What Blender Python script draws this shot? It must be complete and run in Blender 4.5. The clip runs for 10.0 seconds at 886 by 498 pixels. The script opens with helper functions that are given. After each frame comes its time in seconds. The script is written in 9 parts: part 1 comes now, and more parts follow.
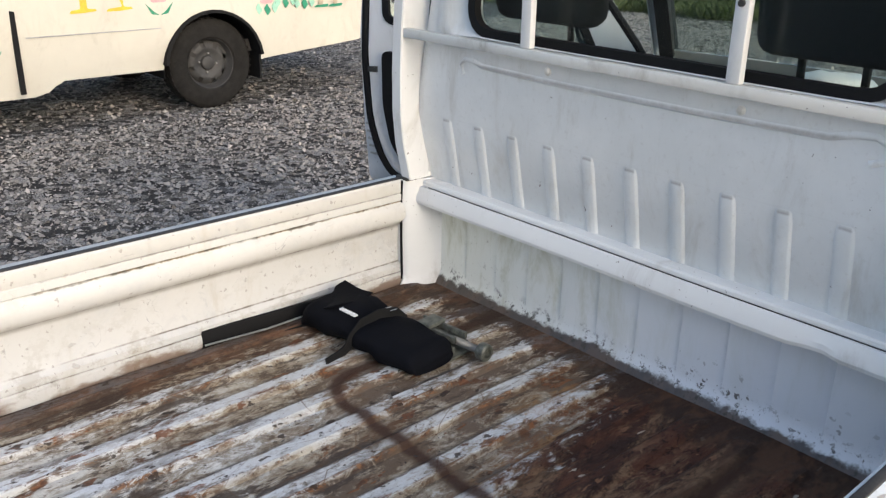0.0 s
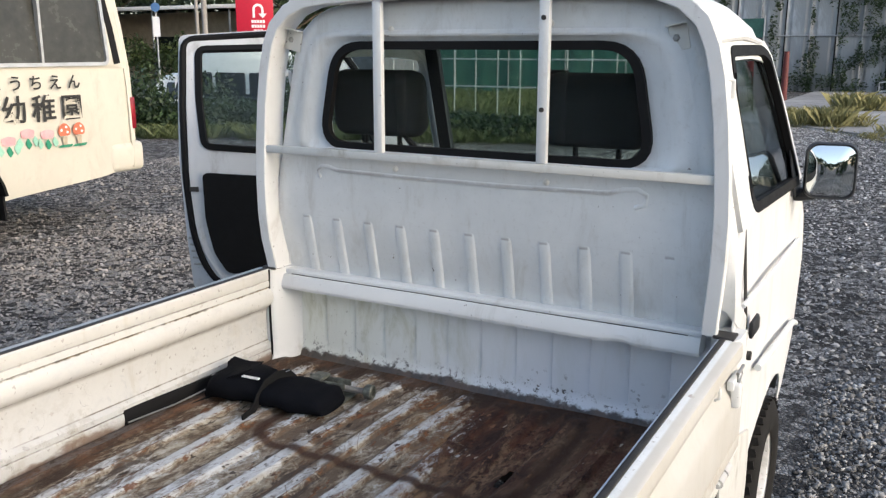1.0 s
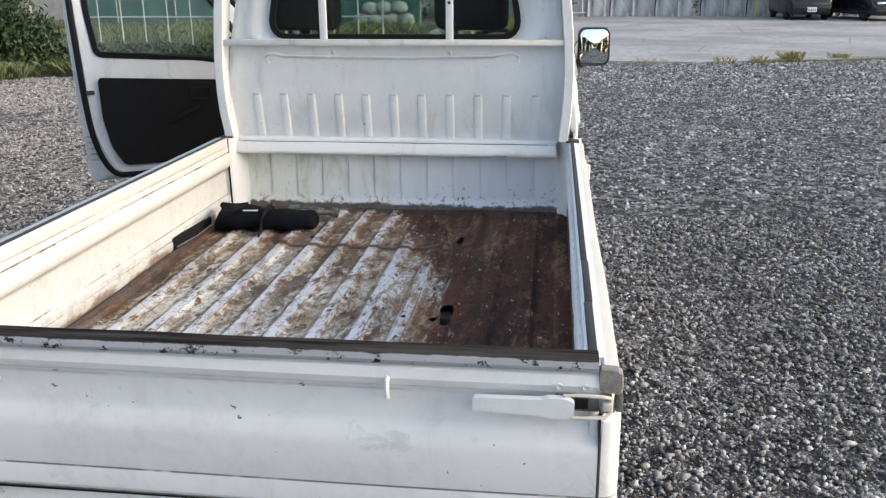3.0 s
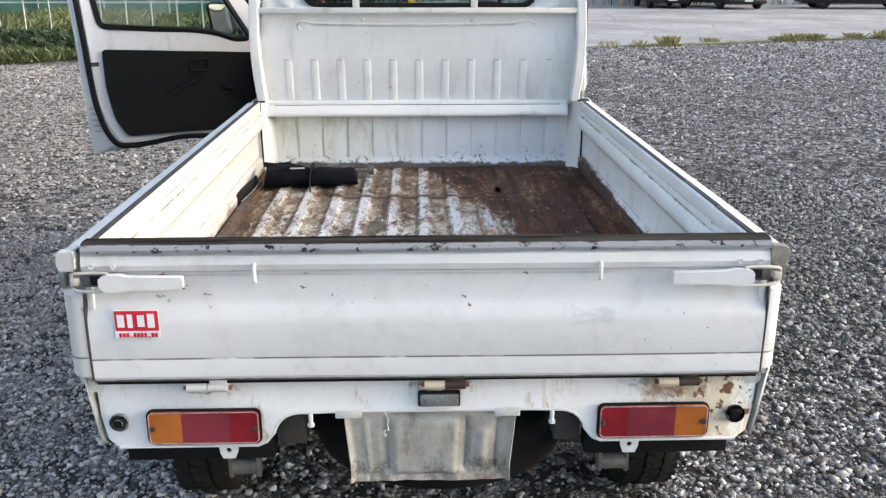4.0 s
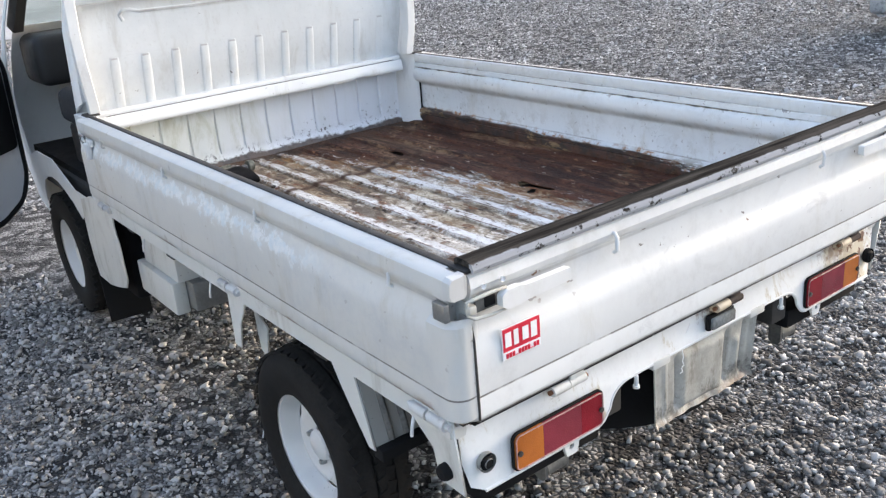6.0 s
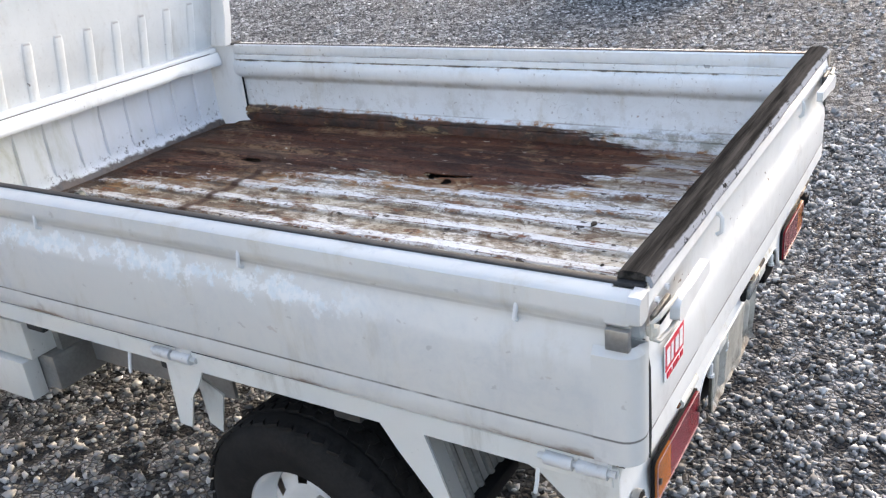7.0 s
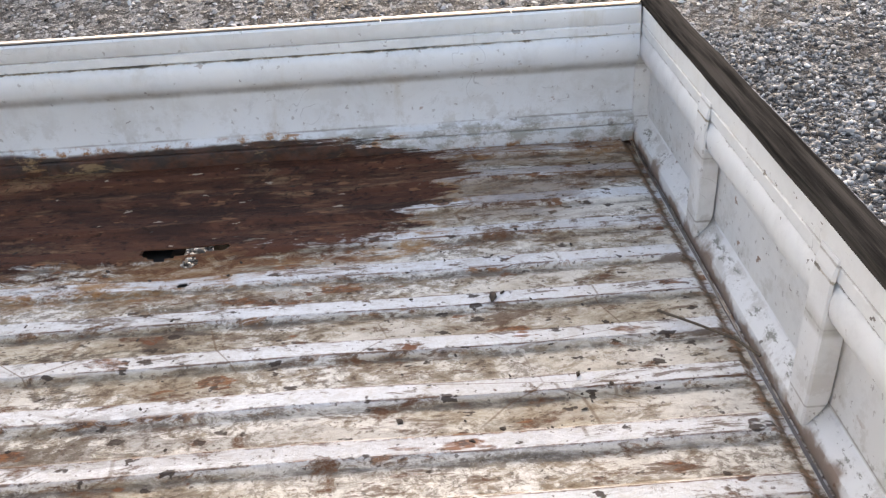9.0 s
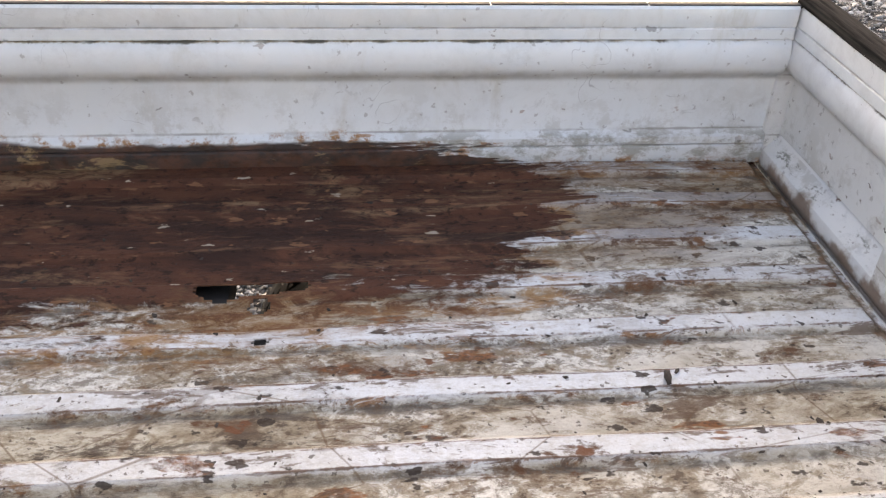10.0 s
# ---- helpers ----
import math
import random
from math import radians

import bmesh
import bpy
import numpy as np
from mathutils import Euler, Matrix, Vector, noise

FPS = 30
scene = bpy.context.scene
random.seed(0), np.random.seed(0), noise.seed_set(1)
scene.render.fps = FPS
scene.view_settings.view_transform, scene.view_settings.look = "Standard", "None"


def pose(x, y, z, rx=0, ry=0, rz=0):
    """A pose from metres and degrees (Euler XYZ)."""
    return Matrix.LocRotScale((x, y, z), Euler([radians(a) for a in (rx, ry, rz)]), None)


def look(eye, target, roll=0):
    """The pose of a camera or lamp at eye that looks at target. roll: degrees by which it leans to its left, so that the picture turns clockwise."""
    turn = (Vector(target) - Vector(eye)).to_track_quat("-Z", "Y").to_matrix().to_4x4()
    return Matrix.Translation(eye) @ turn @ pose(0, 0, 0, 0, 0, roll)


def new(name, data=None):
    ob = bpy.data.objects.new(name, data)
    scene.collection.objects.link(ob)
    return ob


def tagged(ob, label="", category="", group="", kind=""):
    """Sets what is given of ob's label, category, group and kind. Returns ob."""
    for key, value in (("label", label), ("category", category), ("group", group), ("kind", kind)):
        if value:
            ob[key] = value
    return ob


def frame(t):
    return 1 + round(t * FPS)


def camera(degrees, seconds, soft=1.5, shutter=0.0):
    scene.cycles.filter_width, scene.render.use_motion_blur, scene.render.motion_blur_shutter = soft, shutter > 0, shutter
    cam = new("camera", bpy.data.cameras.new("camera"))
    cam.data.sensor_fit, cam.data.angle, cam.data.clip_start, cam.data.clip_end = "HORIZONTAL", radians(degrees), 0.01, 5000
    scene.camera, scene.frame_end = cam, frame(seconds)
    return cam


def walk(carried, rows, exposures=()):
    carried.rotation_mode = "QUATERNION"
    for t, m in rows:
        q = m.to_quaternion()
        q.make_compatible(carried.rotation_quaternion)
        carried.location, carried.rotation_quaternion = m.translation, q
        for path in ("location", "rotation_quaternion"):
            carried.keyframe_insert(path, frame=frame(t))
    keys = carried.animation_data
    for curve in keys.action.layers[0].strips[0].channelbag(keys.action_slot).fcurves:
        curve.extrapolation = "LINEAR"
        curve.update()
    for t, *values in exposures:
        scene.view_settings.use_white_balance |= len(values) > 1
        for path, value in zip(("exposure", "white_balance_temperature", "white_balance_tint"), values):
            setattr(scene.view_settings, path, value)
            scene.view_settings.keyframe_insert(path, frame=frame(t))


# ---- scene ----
cam = camera(53.7, 10.0, soft=1.3)
PATH = [
    (0, (0.664, -0.986, 1.575), (1.909, 0.397, 0.844), 1.0),
    (0.5, (0.34, -1.005, 1.592), (1.881, 0.122, 0.997), 0.4),
    (1, (0.015, -1.052, 1.579), (1.717, -0.1, 1.133), 0.1),
    (1.5, (-0.299, -1.037, 1.599), (1.499, -0.245, 1.223), 0.0),
    (2, (-0.631, -0.892, 1.559), (1.227, -0.317, 1.096), -0.2),
    (2.5, (-0.929, -0.775, 1.545), (0.951, -0.384, 0.987), -0.4),
    (2.7, (-1.08, -0.717, 1.528), (0.808, -0.39, 0.955), -0.3),
    (3.8, (-1.632, -0.124, 1.481), (0.273, -0.115, 0.872), -0.5),
    (4, (-1.652, 0.023, 1.449), (0.252, -0.034, 0.841), -0.0),
    (4.5, (-1.619, 0.468, 1.473), (0.272, 0.198, 0.879), -0.7),
    (5, (-1.523, 0.883, 1.456), (0.29, 0.329, 0.82), -2.3),
    (5.2, (-1.456, 1.018, 1.457), (0.307, 0.338, 0.803), -2.4),
    (6.3, (-0.847, 1.633, 1.483), (0.528, 0.376, 0.756), -5.5),
    (6.5, (-0.716, 1.698, 1.492), (0.545, 0.331, 0.756), -5.5),
    (7, (-0.344, 1.691, 1.464), (0.659, 0.162, 0.654), -6.2),
    (7.5, (-0.046, 1.63, 1.489), (0.675, -0.035, 0.648), -5.9),
    (8, (0.241, 1.501, 1.492), (0.648, -0.269, 0.655), -4.8),
    (8.5, (0.394, 1.312, 1.478), (0.551, -0.459, 0.562), -4.6),
    (9, (0.493, 1.041, 1.438), (0.465, -0.664, 0.392), -3.5),
    (9.5, (0.669, 0.837, 1.41), (0.503, -0.819, 0.301), -0.4),
    (10, (0.798, 0.679, 1.395), (0.583, -0.951, 0.257), 2.7),
]
EXPOSURES = [(0.0, 0.85, 6260, 10), (1.5, 0.81, 6300, 10), (2.5, 0.99, 6430, 10), (4.0, 1.46, 6600, 10), (5.0, 1.64, 6620, 10), (6.5, 1.80, 6640, 12), (7.5, 1.86, 6760, 13), (8.3, 1.76, 7050, 14), (9.0, 1.68, 7400, 15), (10.0, 1.76, 7800, 17)]
walk(cam, [(t, look(eye, target, roll)) for t, eye, target, roll in PATH], EXPOSURES)

# ---- light ----
SUN_EL, SUN_AZ = radians(21), radians(186)
world = bpy.data.worlds.new("sky")
scene.world = world
world.use_nodes = True
sky = world.node_tree.nodes.new("ShaderNodeTexSky")
sky.sky_type = "NISHITA"
sky.sun_disc = False
sky.sun_elevation, sky.sun_rotation = SUN_EL, SUN_AZ
sky.dust_density, sky.air_density = 2.5, 1.0
back = world.node_tree.nodes["Background"]
back.inputs["Strength"].default_value = 0.185
haze = world.node_tree.nodes.new("ShaderNodeHueSaturation")
haze.inputs["Saturation"].default_value = 0.80
world.node_tree.links.new(sky.outputs[0], haze.inputs["Color"])
world.node_tree.links.new(haze.outputs[0], back.inputs["Color"])
sun_data = bpy.data.lights.new("sun", "SUN")
sun_data.energy, sun_data.angle, sun_data.color = 0.315, radians(9), (1.0, 0.80, 0.60)
sun = new("sun", sun_data)
sun.matrix_world = look((math.sin(SUN_AZ) * 30, math.cos(SUN_AZ) * 30, 30 * math.tan(SUN_EL)), (0, 0, 0))


# ---- materials ----
class Shade:
    """A small builder for procedural materials in object space."""

    def __init__(self, name, rough=0.5, metal=0.0, spec=0.5):
        self.mat = bpy.data.materials.new(name)
        self.mat.use_nodes = True
        self.tree = self.mat.node_tree
        self.bsdf = self.tree.nodes["Principled BSDF"]
        self.bsdf.inputs["Roughness"].default_value = rough
        self.bsdf.inputs["Metallic"].default_value = metal
        self.bsdf.inputs["Specular IOR Level"].default_value = spec
        self.pos = self.tree.nodes.new("ShaderNodeTexCoord").outputs["Object"]
        self.axes = None

    def put(self, socket, value):
        if isinstance(value, bpy.types.NodeSocket):
            self.tree.links.new(value, socket)
        elif isinstance(value, tuple) and len(value) == 3 and socket.type == "RGBA":
            socket.default_value = (*value, 1)
        else:
            socket.default_value = value

    def xyz(self):
        if self.axes is None:
            n = self.tree.nodes.new("ShaderNodeSeparateXYZ")
            self.tree.links.new(self.pos, n.inputs[0])
            self.axes = n.outputs
        return self.axes

    def math(self, op, a, b=0.0, c=0.0):
        n = self.tree.nodes.new("ShaderNodeMath")
        n.operation = op
        for s, v in zip(n.inputs, (a, b, c)):
            self.put(s, v)
        return n.outputs[0]

    def scaled(self, sx, sy, sz, shift=(0, 0, 0)):
        n = self.tree.nodes.new("ShaderNodeMapping")
        self.tree.links.new(self.pos, n.inputs[0])
        n.inputs["Scale"].default_value = (sx, sy, sz)
        n.inputs["Location"].default_value = shift
        return n.outputs[0]

    def noise(self, scale, detail=4.0, rough=0.55, vec=None, warp=0.0):
        n = self.tree.nodes.new("ShaderNodeTexNoise")
        self.tree.links.new(vec or self.pos, n.inputs["Vector"])
        n.inputs["Scale"].default_value = scale
        n.inputs["Detail"].default_value = detail
        n.inputs["Roughness"].default_value = rough
        n.inputs["Distortion"].default_value = warp
        return n.outputs["Fac"]

    def cells(self, scale, vec=None, feature="F1", out="Distance"):
        n = self.tree.nodes.new("ShaderNodeTexVoronoi")
        n.feature = feature
        self.tree.links.new(vec or self.pos, n.inputs["Vector"])
        n.inputs["Scale"].default_value = scale
        return n.outputs[out]

    def span(self, v, lo, hi, to0=0.0, to1=1.0):
        n = self.tree.nodes.new("ShaderNodeMapRange")
        n.interpolation_type = "SMOOTHSTEP"
        self.put(n.inputs["Value"], v)
        for key, val in (("From Min", lo), ("From Max", hi), ("To Min", to0), ("To Max", to1)):
            self.put(n.inputs[key], val)
        return n.outputs["Result"]

    def ramp(self, v, stops):
        n = self.tree.nodes.new("ShaderNodeValToRGB")
        self.put(n.inputs[0], v)
        els = n.color_ramp.elements
        while len(els) < len(stops):
            els.new(0.5)
        for e, (p, col) in zip(els, stops):
            e.position = p
            e.color = (*col, 1) if isinstance(col, tuple) else (col, col, col, 1)
        return n.outputs[0]

    def mix(self, f, a, b, kind="MIX"):
        n = self.tree.nodes.new("ShaderNodeMix")
        n.data_type, n.blend_type = "RGBA", kind
        self.put(n.inputs[0], f)
        self.put(n.inputs[6], a)
        self.put(n.inputs[7], b)
        return n.outputs[2]

    def rand(self):
        return self.tree.nodes.new("ShaderNodeObjectInfo").outputs["Random"]

    def island(self):
        return self.tree.nodes.new("ShaderNodeNewGeometry").outputs["Random Per Island"]

    def bump(self, height, strength=0.3, distance=0.01):
        n = self.tree.nodes.new("ShaderNodeBump")
        n.inputs["Strength"].default_value = strength
        n.inputs["Distance"].default_value = distance
        self.put(n.inputs["Height"], height)
        self.tree.links.new(n.outputs[0], self.bsdf.inputs["Normal"])

    def done(self, color=None, rough=None, **more):
        if color is not None:
            self.put(self.bsdf.inputs["Base Color"], color)
        if rough is not None:
            self.put(self.bsdf.inputs["Roughness"], rough)
        for key, val in more.items():
            self.put(self.bsdf.inputs[key.replace("_", " ")], val)
        return self.mat


def plain(name, color, rough=0.5, metal=0.0, vary=0.18, scale=14.0, bump=0.0, spec=0.5):
    """One colour with soft and fine variation."""
    s = Shade(name, rough, metal, spec)
    v = s.math("ADD", s.math("MULTIPLY", s.noise(scale, 5), 0.6), s.math("MULTIPLY", s.noise(scale * 9, 3), 0.4))
    dark, light = tuple(c * (1 - vary) for c in color), tuple(min(1, c * (1 + vary)) for c in color)
    if bump:
        s.bump(v, bump, 0.004)
    return s.done(s.mix(s.span(v, 0.3, 0.7), dark, light), s.span(v, 0.3, 0.7, max(0, rough - 0.08), min(1, rough + 0.08)))


def worn_paint(name, base, dirt=(0.20, 0.17, 0.12), amount=1.0, rust=0.5, rough=0.38, streak=True):
    """Old enamel: faint mottling, grime, specks, chips with rust in them."""
    s = Shade(name, rough)
    soft = s.noise(2.3, 5, 0.6)
    fine = s.noise(60, 4, 0.6)
    col = s.mix(s.span(soft, 0.3, 0.7), tuple(c * 0.93 for c in base), base)
    grime = s.noise(7, 6, 0.7, s.scaled(1, 1, 0.45) if streak else None, 0.6)
    col = s.mix(s.math("MULTIPLY", s.span(grime, 0.5, 0.82), 0.55 * amount), col, dirt)
    specks = s.math("MULTIPLY", s.span(s.noise(120, 2, 0.5), 0.70, 0.76), s.span(s.noise(4, 3), 0.45, 0.65))
    col = s.mix(s.math("MULTIPLY", specks, 0.8 * amount), col, (0.07, 0.055, 0.045))
    chips = s.math("MULTIPLY", s.span(s.noise(24, 6, 0.7), 0.70, 0.74), s.span(s.noise(2.7, 2), 0.5, 0.62))
    col = s.mix(s.math("MULTIPLY", chips, rust), col, (0.16, 0.06, 0.025))
    s.bump(s.math("ADD", s.math("MULTIPLY", fine, 0.25), soft), 0.08, 0.01)
    r = s.span(grime, 0.4, 0.8, rough, rough + 0.3)
    return s.done(col, r)


M = {}
M["paint"] = worn_paint("white_paint", (0.69, 0.70, 0.70))
M["paint_dirty"] = worn_paint("dirty_white_paint", (0.62, 0.62, 0.59), amount=1.5, rust=0.9)
# cab white, dirtied and darkened for the shade on the open door
M["door_paint"] = worn_paint("shaded_door_paint", (0.56, 0.57, 0.585), dirt=(0.16, 0.14, 0.12), amount=1.2, rust=0.3)
M["paint_clean"] = worn_paint("cab_white_paint", (0.69, 0.70, 0.70), amount=0.45, rust=0.2)
M["rubber"] = plain("black_rubber", (0.010, 0.010, 0.0105), 0.75, bump=0.2, spec=0.15)
M["strip_rubber"] = plain("greyed_rubber", (0.048, 0.046, 0.045), 0.55, vary=0.35, bump=0.2, scale=30, spec=0.08)
M["plastic"] = plain("dark_plastic", (0.012, 0.013, 0.015), 0.6, bump=0.1, scale=40)
M["trim_black"] = plain("black_door_trim", (0.0085, 0.0085, 0.009), 0.8, vary=0.25, bump=0.1, scale=40, spec=0.12)
M["seat"] = plain("seat_fabric", (0.016, 0.018, 0.022), 0.9, bump=0.25, scale=60)
M["dark_metal"] = plain("dark_underbody", (0.03, 0.028, 0.026), 0.75, vary=0.4)
M["steel"] = plain("dull_steel", (0.32, 0.32, 0.31), 0.45, 0.7)
M["rusty"] = plain("rusty_steel", (0.17, 0.075, 0.035), 0.85, vary=0.5, bump=0.4)
M["end_plug"] = plain("dirty_plug", (0.20, 0.185, 0.165), 0.7, vary=0.4, scale=40, bump=0.2)
M["chrome"] = plain("chrome", (0.8, 0.8, 0.8), 0.08, 1.0, vary=0.03)
M["shield_grey"] = worn_paint("grey_splash_paint", (0.34, 0.335, 0.31), dirt=(0.10, 0.085, 0.07), amount=2.0, rust=0.8)
M["hinge_white"] = worn_paint("grimy_hinge_paint", (0.55, 0.55, 0.54), dirt=(0.06, 0.045, 0.035), amount=2.4, rust=1.0)
M["loop_paint"] = worn_paint("chipped_cream_paint", (0.52, 0.50, 0.44), dirt=(0.12, 0.10, 0.08), amount=2.2, rust=0.9)
M["grimy_steel"] = plain("grimy_grey_steel", (0.12, 0.118, 0.11), 0.6, 0.2, vary=0.45)
M["red_ink"] = plain("red_print", (0.62, 0.02, 0.045), 0.4)
M["white_ink"] = plain("white_print", (0.8, 0.8, 0.8), 0.4, vary=0.05)
M["black_ink"] = plain("black_print", (0.015, 0.014, 0.013), 0.5)


def lens_material(name, color):
    s = Shade(name, 0.18)
    wave = s.cells(320)
    s.bump(wave, 0.22, 0.002)
    return s.done(s.mix(s.span(s.noise(9, 4), 0.35, 0.7), tuple(c * 0.7 for c in color), color), 0.2)


M["amber"] = lens_material("amber_lens", (0.44, 0.135, 0.025))
M["red_lens"] = lens_material("red_lens", (0.26, 0.012, 0.022))
M["pink_lens"] = lens_material("pale_red_lens", (0.22, 0.030, 0.045))


def glass(name, tint=(0.75, 0.85, 0.82)):
    s = Shade(name, 0.02)
    s.bsdf.inputs["Transmission Weight"].default_value = 1.0
    s.bsdf.inputs["IOR"].default_value = 1.27
    return s.done(tint)


M["glass"] = glass("window_glass", (0.70, 0.78, 0.75))
M["dark_glass"] = glass("tinted_glass", (0.55, 0.62, 0.62))
mirror = Shade("mirror_glass", 0.02, 1.0)
M["mirror"] = mirror.done((0.82, 0.86, 0.86))


def flecks(s, scale, size, share, stretch=(0.6, 1, 1), shift=(0, 0, 0)):
    """Scattered small irregular marks: 1 inside a mark."""
    vec = s.scaled(*stretch, shift)
    n = s.tree.nodes.new("ShaderNodeTexVoronoi")
    n.inputs["Scale"].default_value = scale
    wob = s.tree.nodes.new("ShaderNodeVectorMath")
    wob.operation = "MULTIPLY_ADD"
    tex = s.tree.nodes.new("ShaderNodeTexNoise")
    tex.inputs["Scale"].default_value = scale * 2.2
    tex.inputs["Detail"].default_value = 2.0
    s.tree.links.new(vec, tex.inputs["Vector"])
    s.tree.links.new(tex.outputs["Color"], wob.inputs[0])
    wob.inputs[1].default_value = (1.1 / scale,) * 3
    s.tree.links.new(vec, wob.inputs[2])
    s.tree.links.new(wob.outputs[0], n.inputs["Vector"])
    rgb = s.tree.nodes.new("ShaderNodeSeparateColor")
    s.tree.links.new(n.outputs["Color"], rgb.inputs[0])
    reach = s.math("MULTIPLY", s.span(rgb.outputs[0], 1.0 - share, 1.0, 0.35, 1.0), size)
    mark = s.span(s.math("SUBTRACT", reach, n.outputs["Distance"]), 0.0, size * 0.25)
    return s.math("MULTIPLY", mark, s.math("GREATER_THAN", rgb.outputs[0], 1.0 - share))


def floor_material():
    """Truck bed floor: worn white paint, grimy valleys, a broad sheet of rust and a rusty seam."""
    s = Shade("worn_bed_floor", 0.6, spec=0.16)
    x, y, z = s.xyz()
    long_ = s.scaled(0.22, 1, 1)
    n1 = s.noise(10, 7, 0.68, long_, 0.5)
    n2 = s.noise(30, 7, 0.72, long_, 0.4)
    n3 = s.noise(4.5, 5, 0.6, s.scaled(0.55, 1, 1))
    n4 = s.noise(85, 5, 0.72, s.scaled(0.6, 1, 1))
    n5 = s.noise(17, 7, 0.75, s.scaled(0.5, 1, 1, (3, 1, 0)), 0.3)
    n6 = s.noise(230, 3, 0.7)
    n7 = s.noise(44, 7, 0.78, s.scaled(0.5, 1, 1, (1, 5, 0)), 0.6)
    n8 = s.noise(12, 8, 0.74, s.scaled(0.6, 1, 1, (9, 4, 0)), 0.4)
    wave = s.math("SUBTRACT", s.math("FRACT", s.math("ADD", s.math("DIVIDE", s.math("SUBTRACT", y, 0.001), 0.1078), 10.5)), 0.5)
    u = s.math("ABSOLUTE", wave)
    rib = s.span(u, 0.13, 0.22, 1.0, 0.0)
    lip = s.math("ABSOLUTE", s.math("SUBTRACT", u, 0.17))
    paint = s.mix(rib, (0.645, 0.62, 0.56), (0.655, 0.675, 0.695))
    paint = s.mix(s.span(x, 1.0, 1.5, 0.0, 0.7), paint, (0.575, 0.60, 0.61))
    paint = s.mix(s.math("MULTIPLY", s.span(n6, 0.40, 0.72), 0.30), paint, (0.48, 0.46, 0.42))
    paint = s.mix(s.math("MULTIPLY", s.span(n4, 0.50, 0.62), 0.35), paint, (0.42, 0.39, 0.34))
    # scaly, half-washed dirt in the valleys
    scale_ = s.noise(70, 6, 0.82, s.scaled(0.75, 1, 1, (6, 3, 0)), 0.4)
    where = s.math("MULTIPLY", s.span(s.noise(6, 4, 0.6, s.scaled(0.5, 1, 1, (11, 6, 0))), 0.40, 0.54), s.math("SUBTRACT", 1.0, s.math("MULTIPLY", rib, 0.85)))
    paint = s.mix(s.math("MULTIPLY", s.span(scale_, 0.44, 0.52, 1.0, 0.0), s.math("MULTIPLY", where, 0.85)), paint, (0.19, 0.16, 0.13))
    paint = s.mix(s.math("MULTIPLY", s.span(scale_, 0.55, 0.60), s.math("MULTIPLY", where, 0.8)), paint, (0.76, 0.75, 0.72))
    # cream and tan stains in the valleys
    stain = s.math("MULTIPLY", s.span(n3, 0.45, 0.61), s.math("SUBTRACT", 0.90, s.math("MULTIPLY", rib, 0.70)))
    paint = s.mix(stain, paint, s.mix(s.span(n5, 0.42, 0.60), (0.50, 0.45, 0.355), (0.29, 0.235, 0.165)))
    # grey-brown dirt, thicker towards the front and in the valleys
    front = s.span(x, 0.5, 1.9, 0.0, 0.095)
    g = s.math("ADD", s.math("ADD", s.math("MULTIPLY", n8, 0.60), s.math("MULTIPLY", n7, 0.40)), s.math("SUBTRACT", front, s.math("MULTIPLY", rib, 0.075)))
    paint = s.mix(s.math("MULTIPLY", s.span(g, 0.492, 0.56), 0.80), paint, (0.25, 0.195, 0.13))
    paint = s.mix(s.math("MULTIPLY", s.span(g, 0.555, 0.61), 0.80), paint, (0.095, 0.062, 0.040))
    streak = s.math("MULTIPLY", s.span(s.math("ADD", n1, s.math("MULTIPLY", s.math("SUBTRACT", n7, 0.5), 0.5)), 0.53, 0.60), s.span(x, 0.6, 1.3, 0.25, 0.85))
    paint = s.mix(s.math("MULTIPLY", streak, s.math("SUBTRACT", 1.0, s.math("MULTIPLY", rib, 0.45))), paint, (0.060, 0.045, 0.036))
    # dark broken line along the nearside foot of every rib
    foot = s.math("ADD", s.math("ABSOLUTE", s.math("SUBTRACT", wave, 0.265)), s.math("MULTIPLY", s.math("SUBTRACT", n2, 0.5), 0.42))
    paint = s.mix(s.math("MULTIPLY", s.span(foot, 0.0, 0.07, 1.0, 0.0), s.span(n5, 0.40, 0.58, 0.30, 0.85)), paint, (0.10, 0.085, 0.072))
    # rust on the shoulders of the ribs and in streaks
    shoulder = s.math("MULTIPLY", s.span(lip, 0.015, 0.085, 1.0, 0.0), s.span(n7, 0.50, 0.57))
    shoulder = s.math("MULTIPLY", shoulder, s.span(n1, 0.42, 0.56))
    paint = s.mix(s.math("MULTIPLY", shoulder, 0.9), paint, s.mix(s.span(n4, 0.42, 0.58), (0.25, 0.12, 0.05), (0.080, 0.038, 0.022)))
    rear = s.span(x, 0.9, 1.5, 1.0, 0.35)
    paint = s.mix(s.math("MULTIPLY", s.span(n2, 0.57, 0.62), s.math("MULTIPLY", rear, 0.8)), paint, (0.125, 0.078, 0.050))
    paint = s.mix(s.math("MULTIPLY", s.span(n5, 0.565, 0.61), s.math("MULTIPLY", rear, 0.75)), paint, (0.135, 0.088, 0.057))
    paint = s.mix(s.math("MULTIPLY", s.span(n5, 0.615, 0.65), 0.90), paint, (0.115, 0.052, 0.025))
    paint = s.mix(s.span(n7, 0.645, 0.67), paint, (0.075, 0.045, 0.03))
    # thin rusty cracks along the crest edges
    crest = s.math("ADD", s.math("ABSOLUTE", s.math("SUBTRACT", u, 0.140)), s.math("MULTIPLY", s.math("SUBTRACT", n7, 0.5), 0.10))
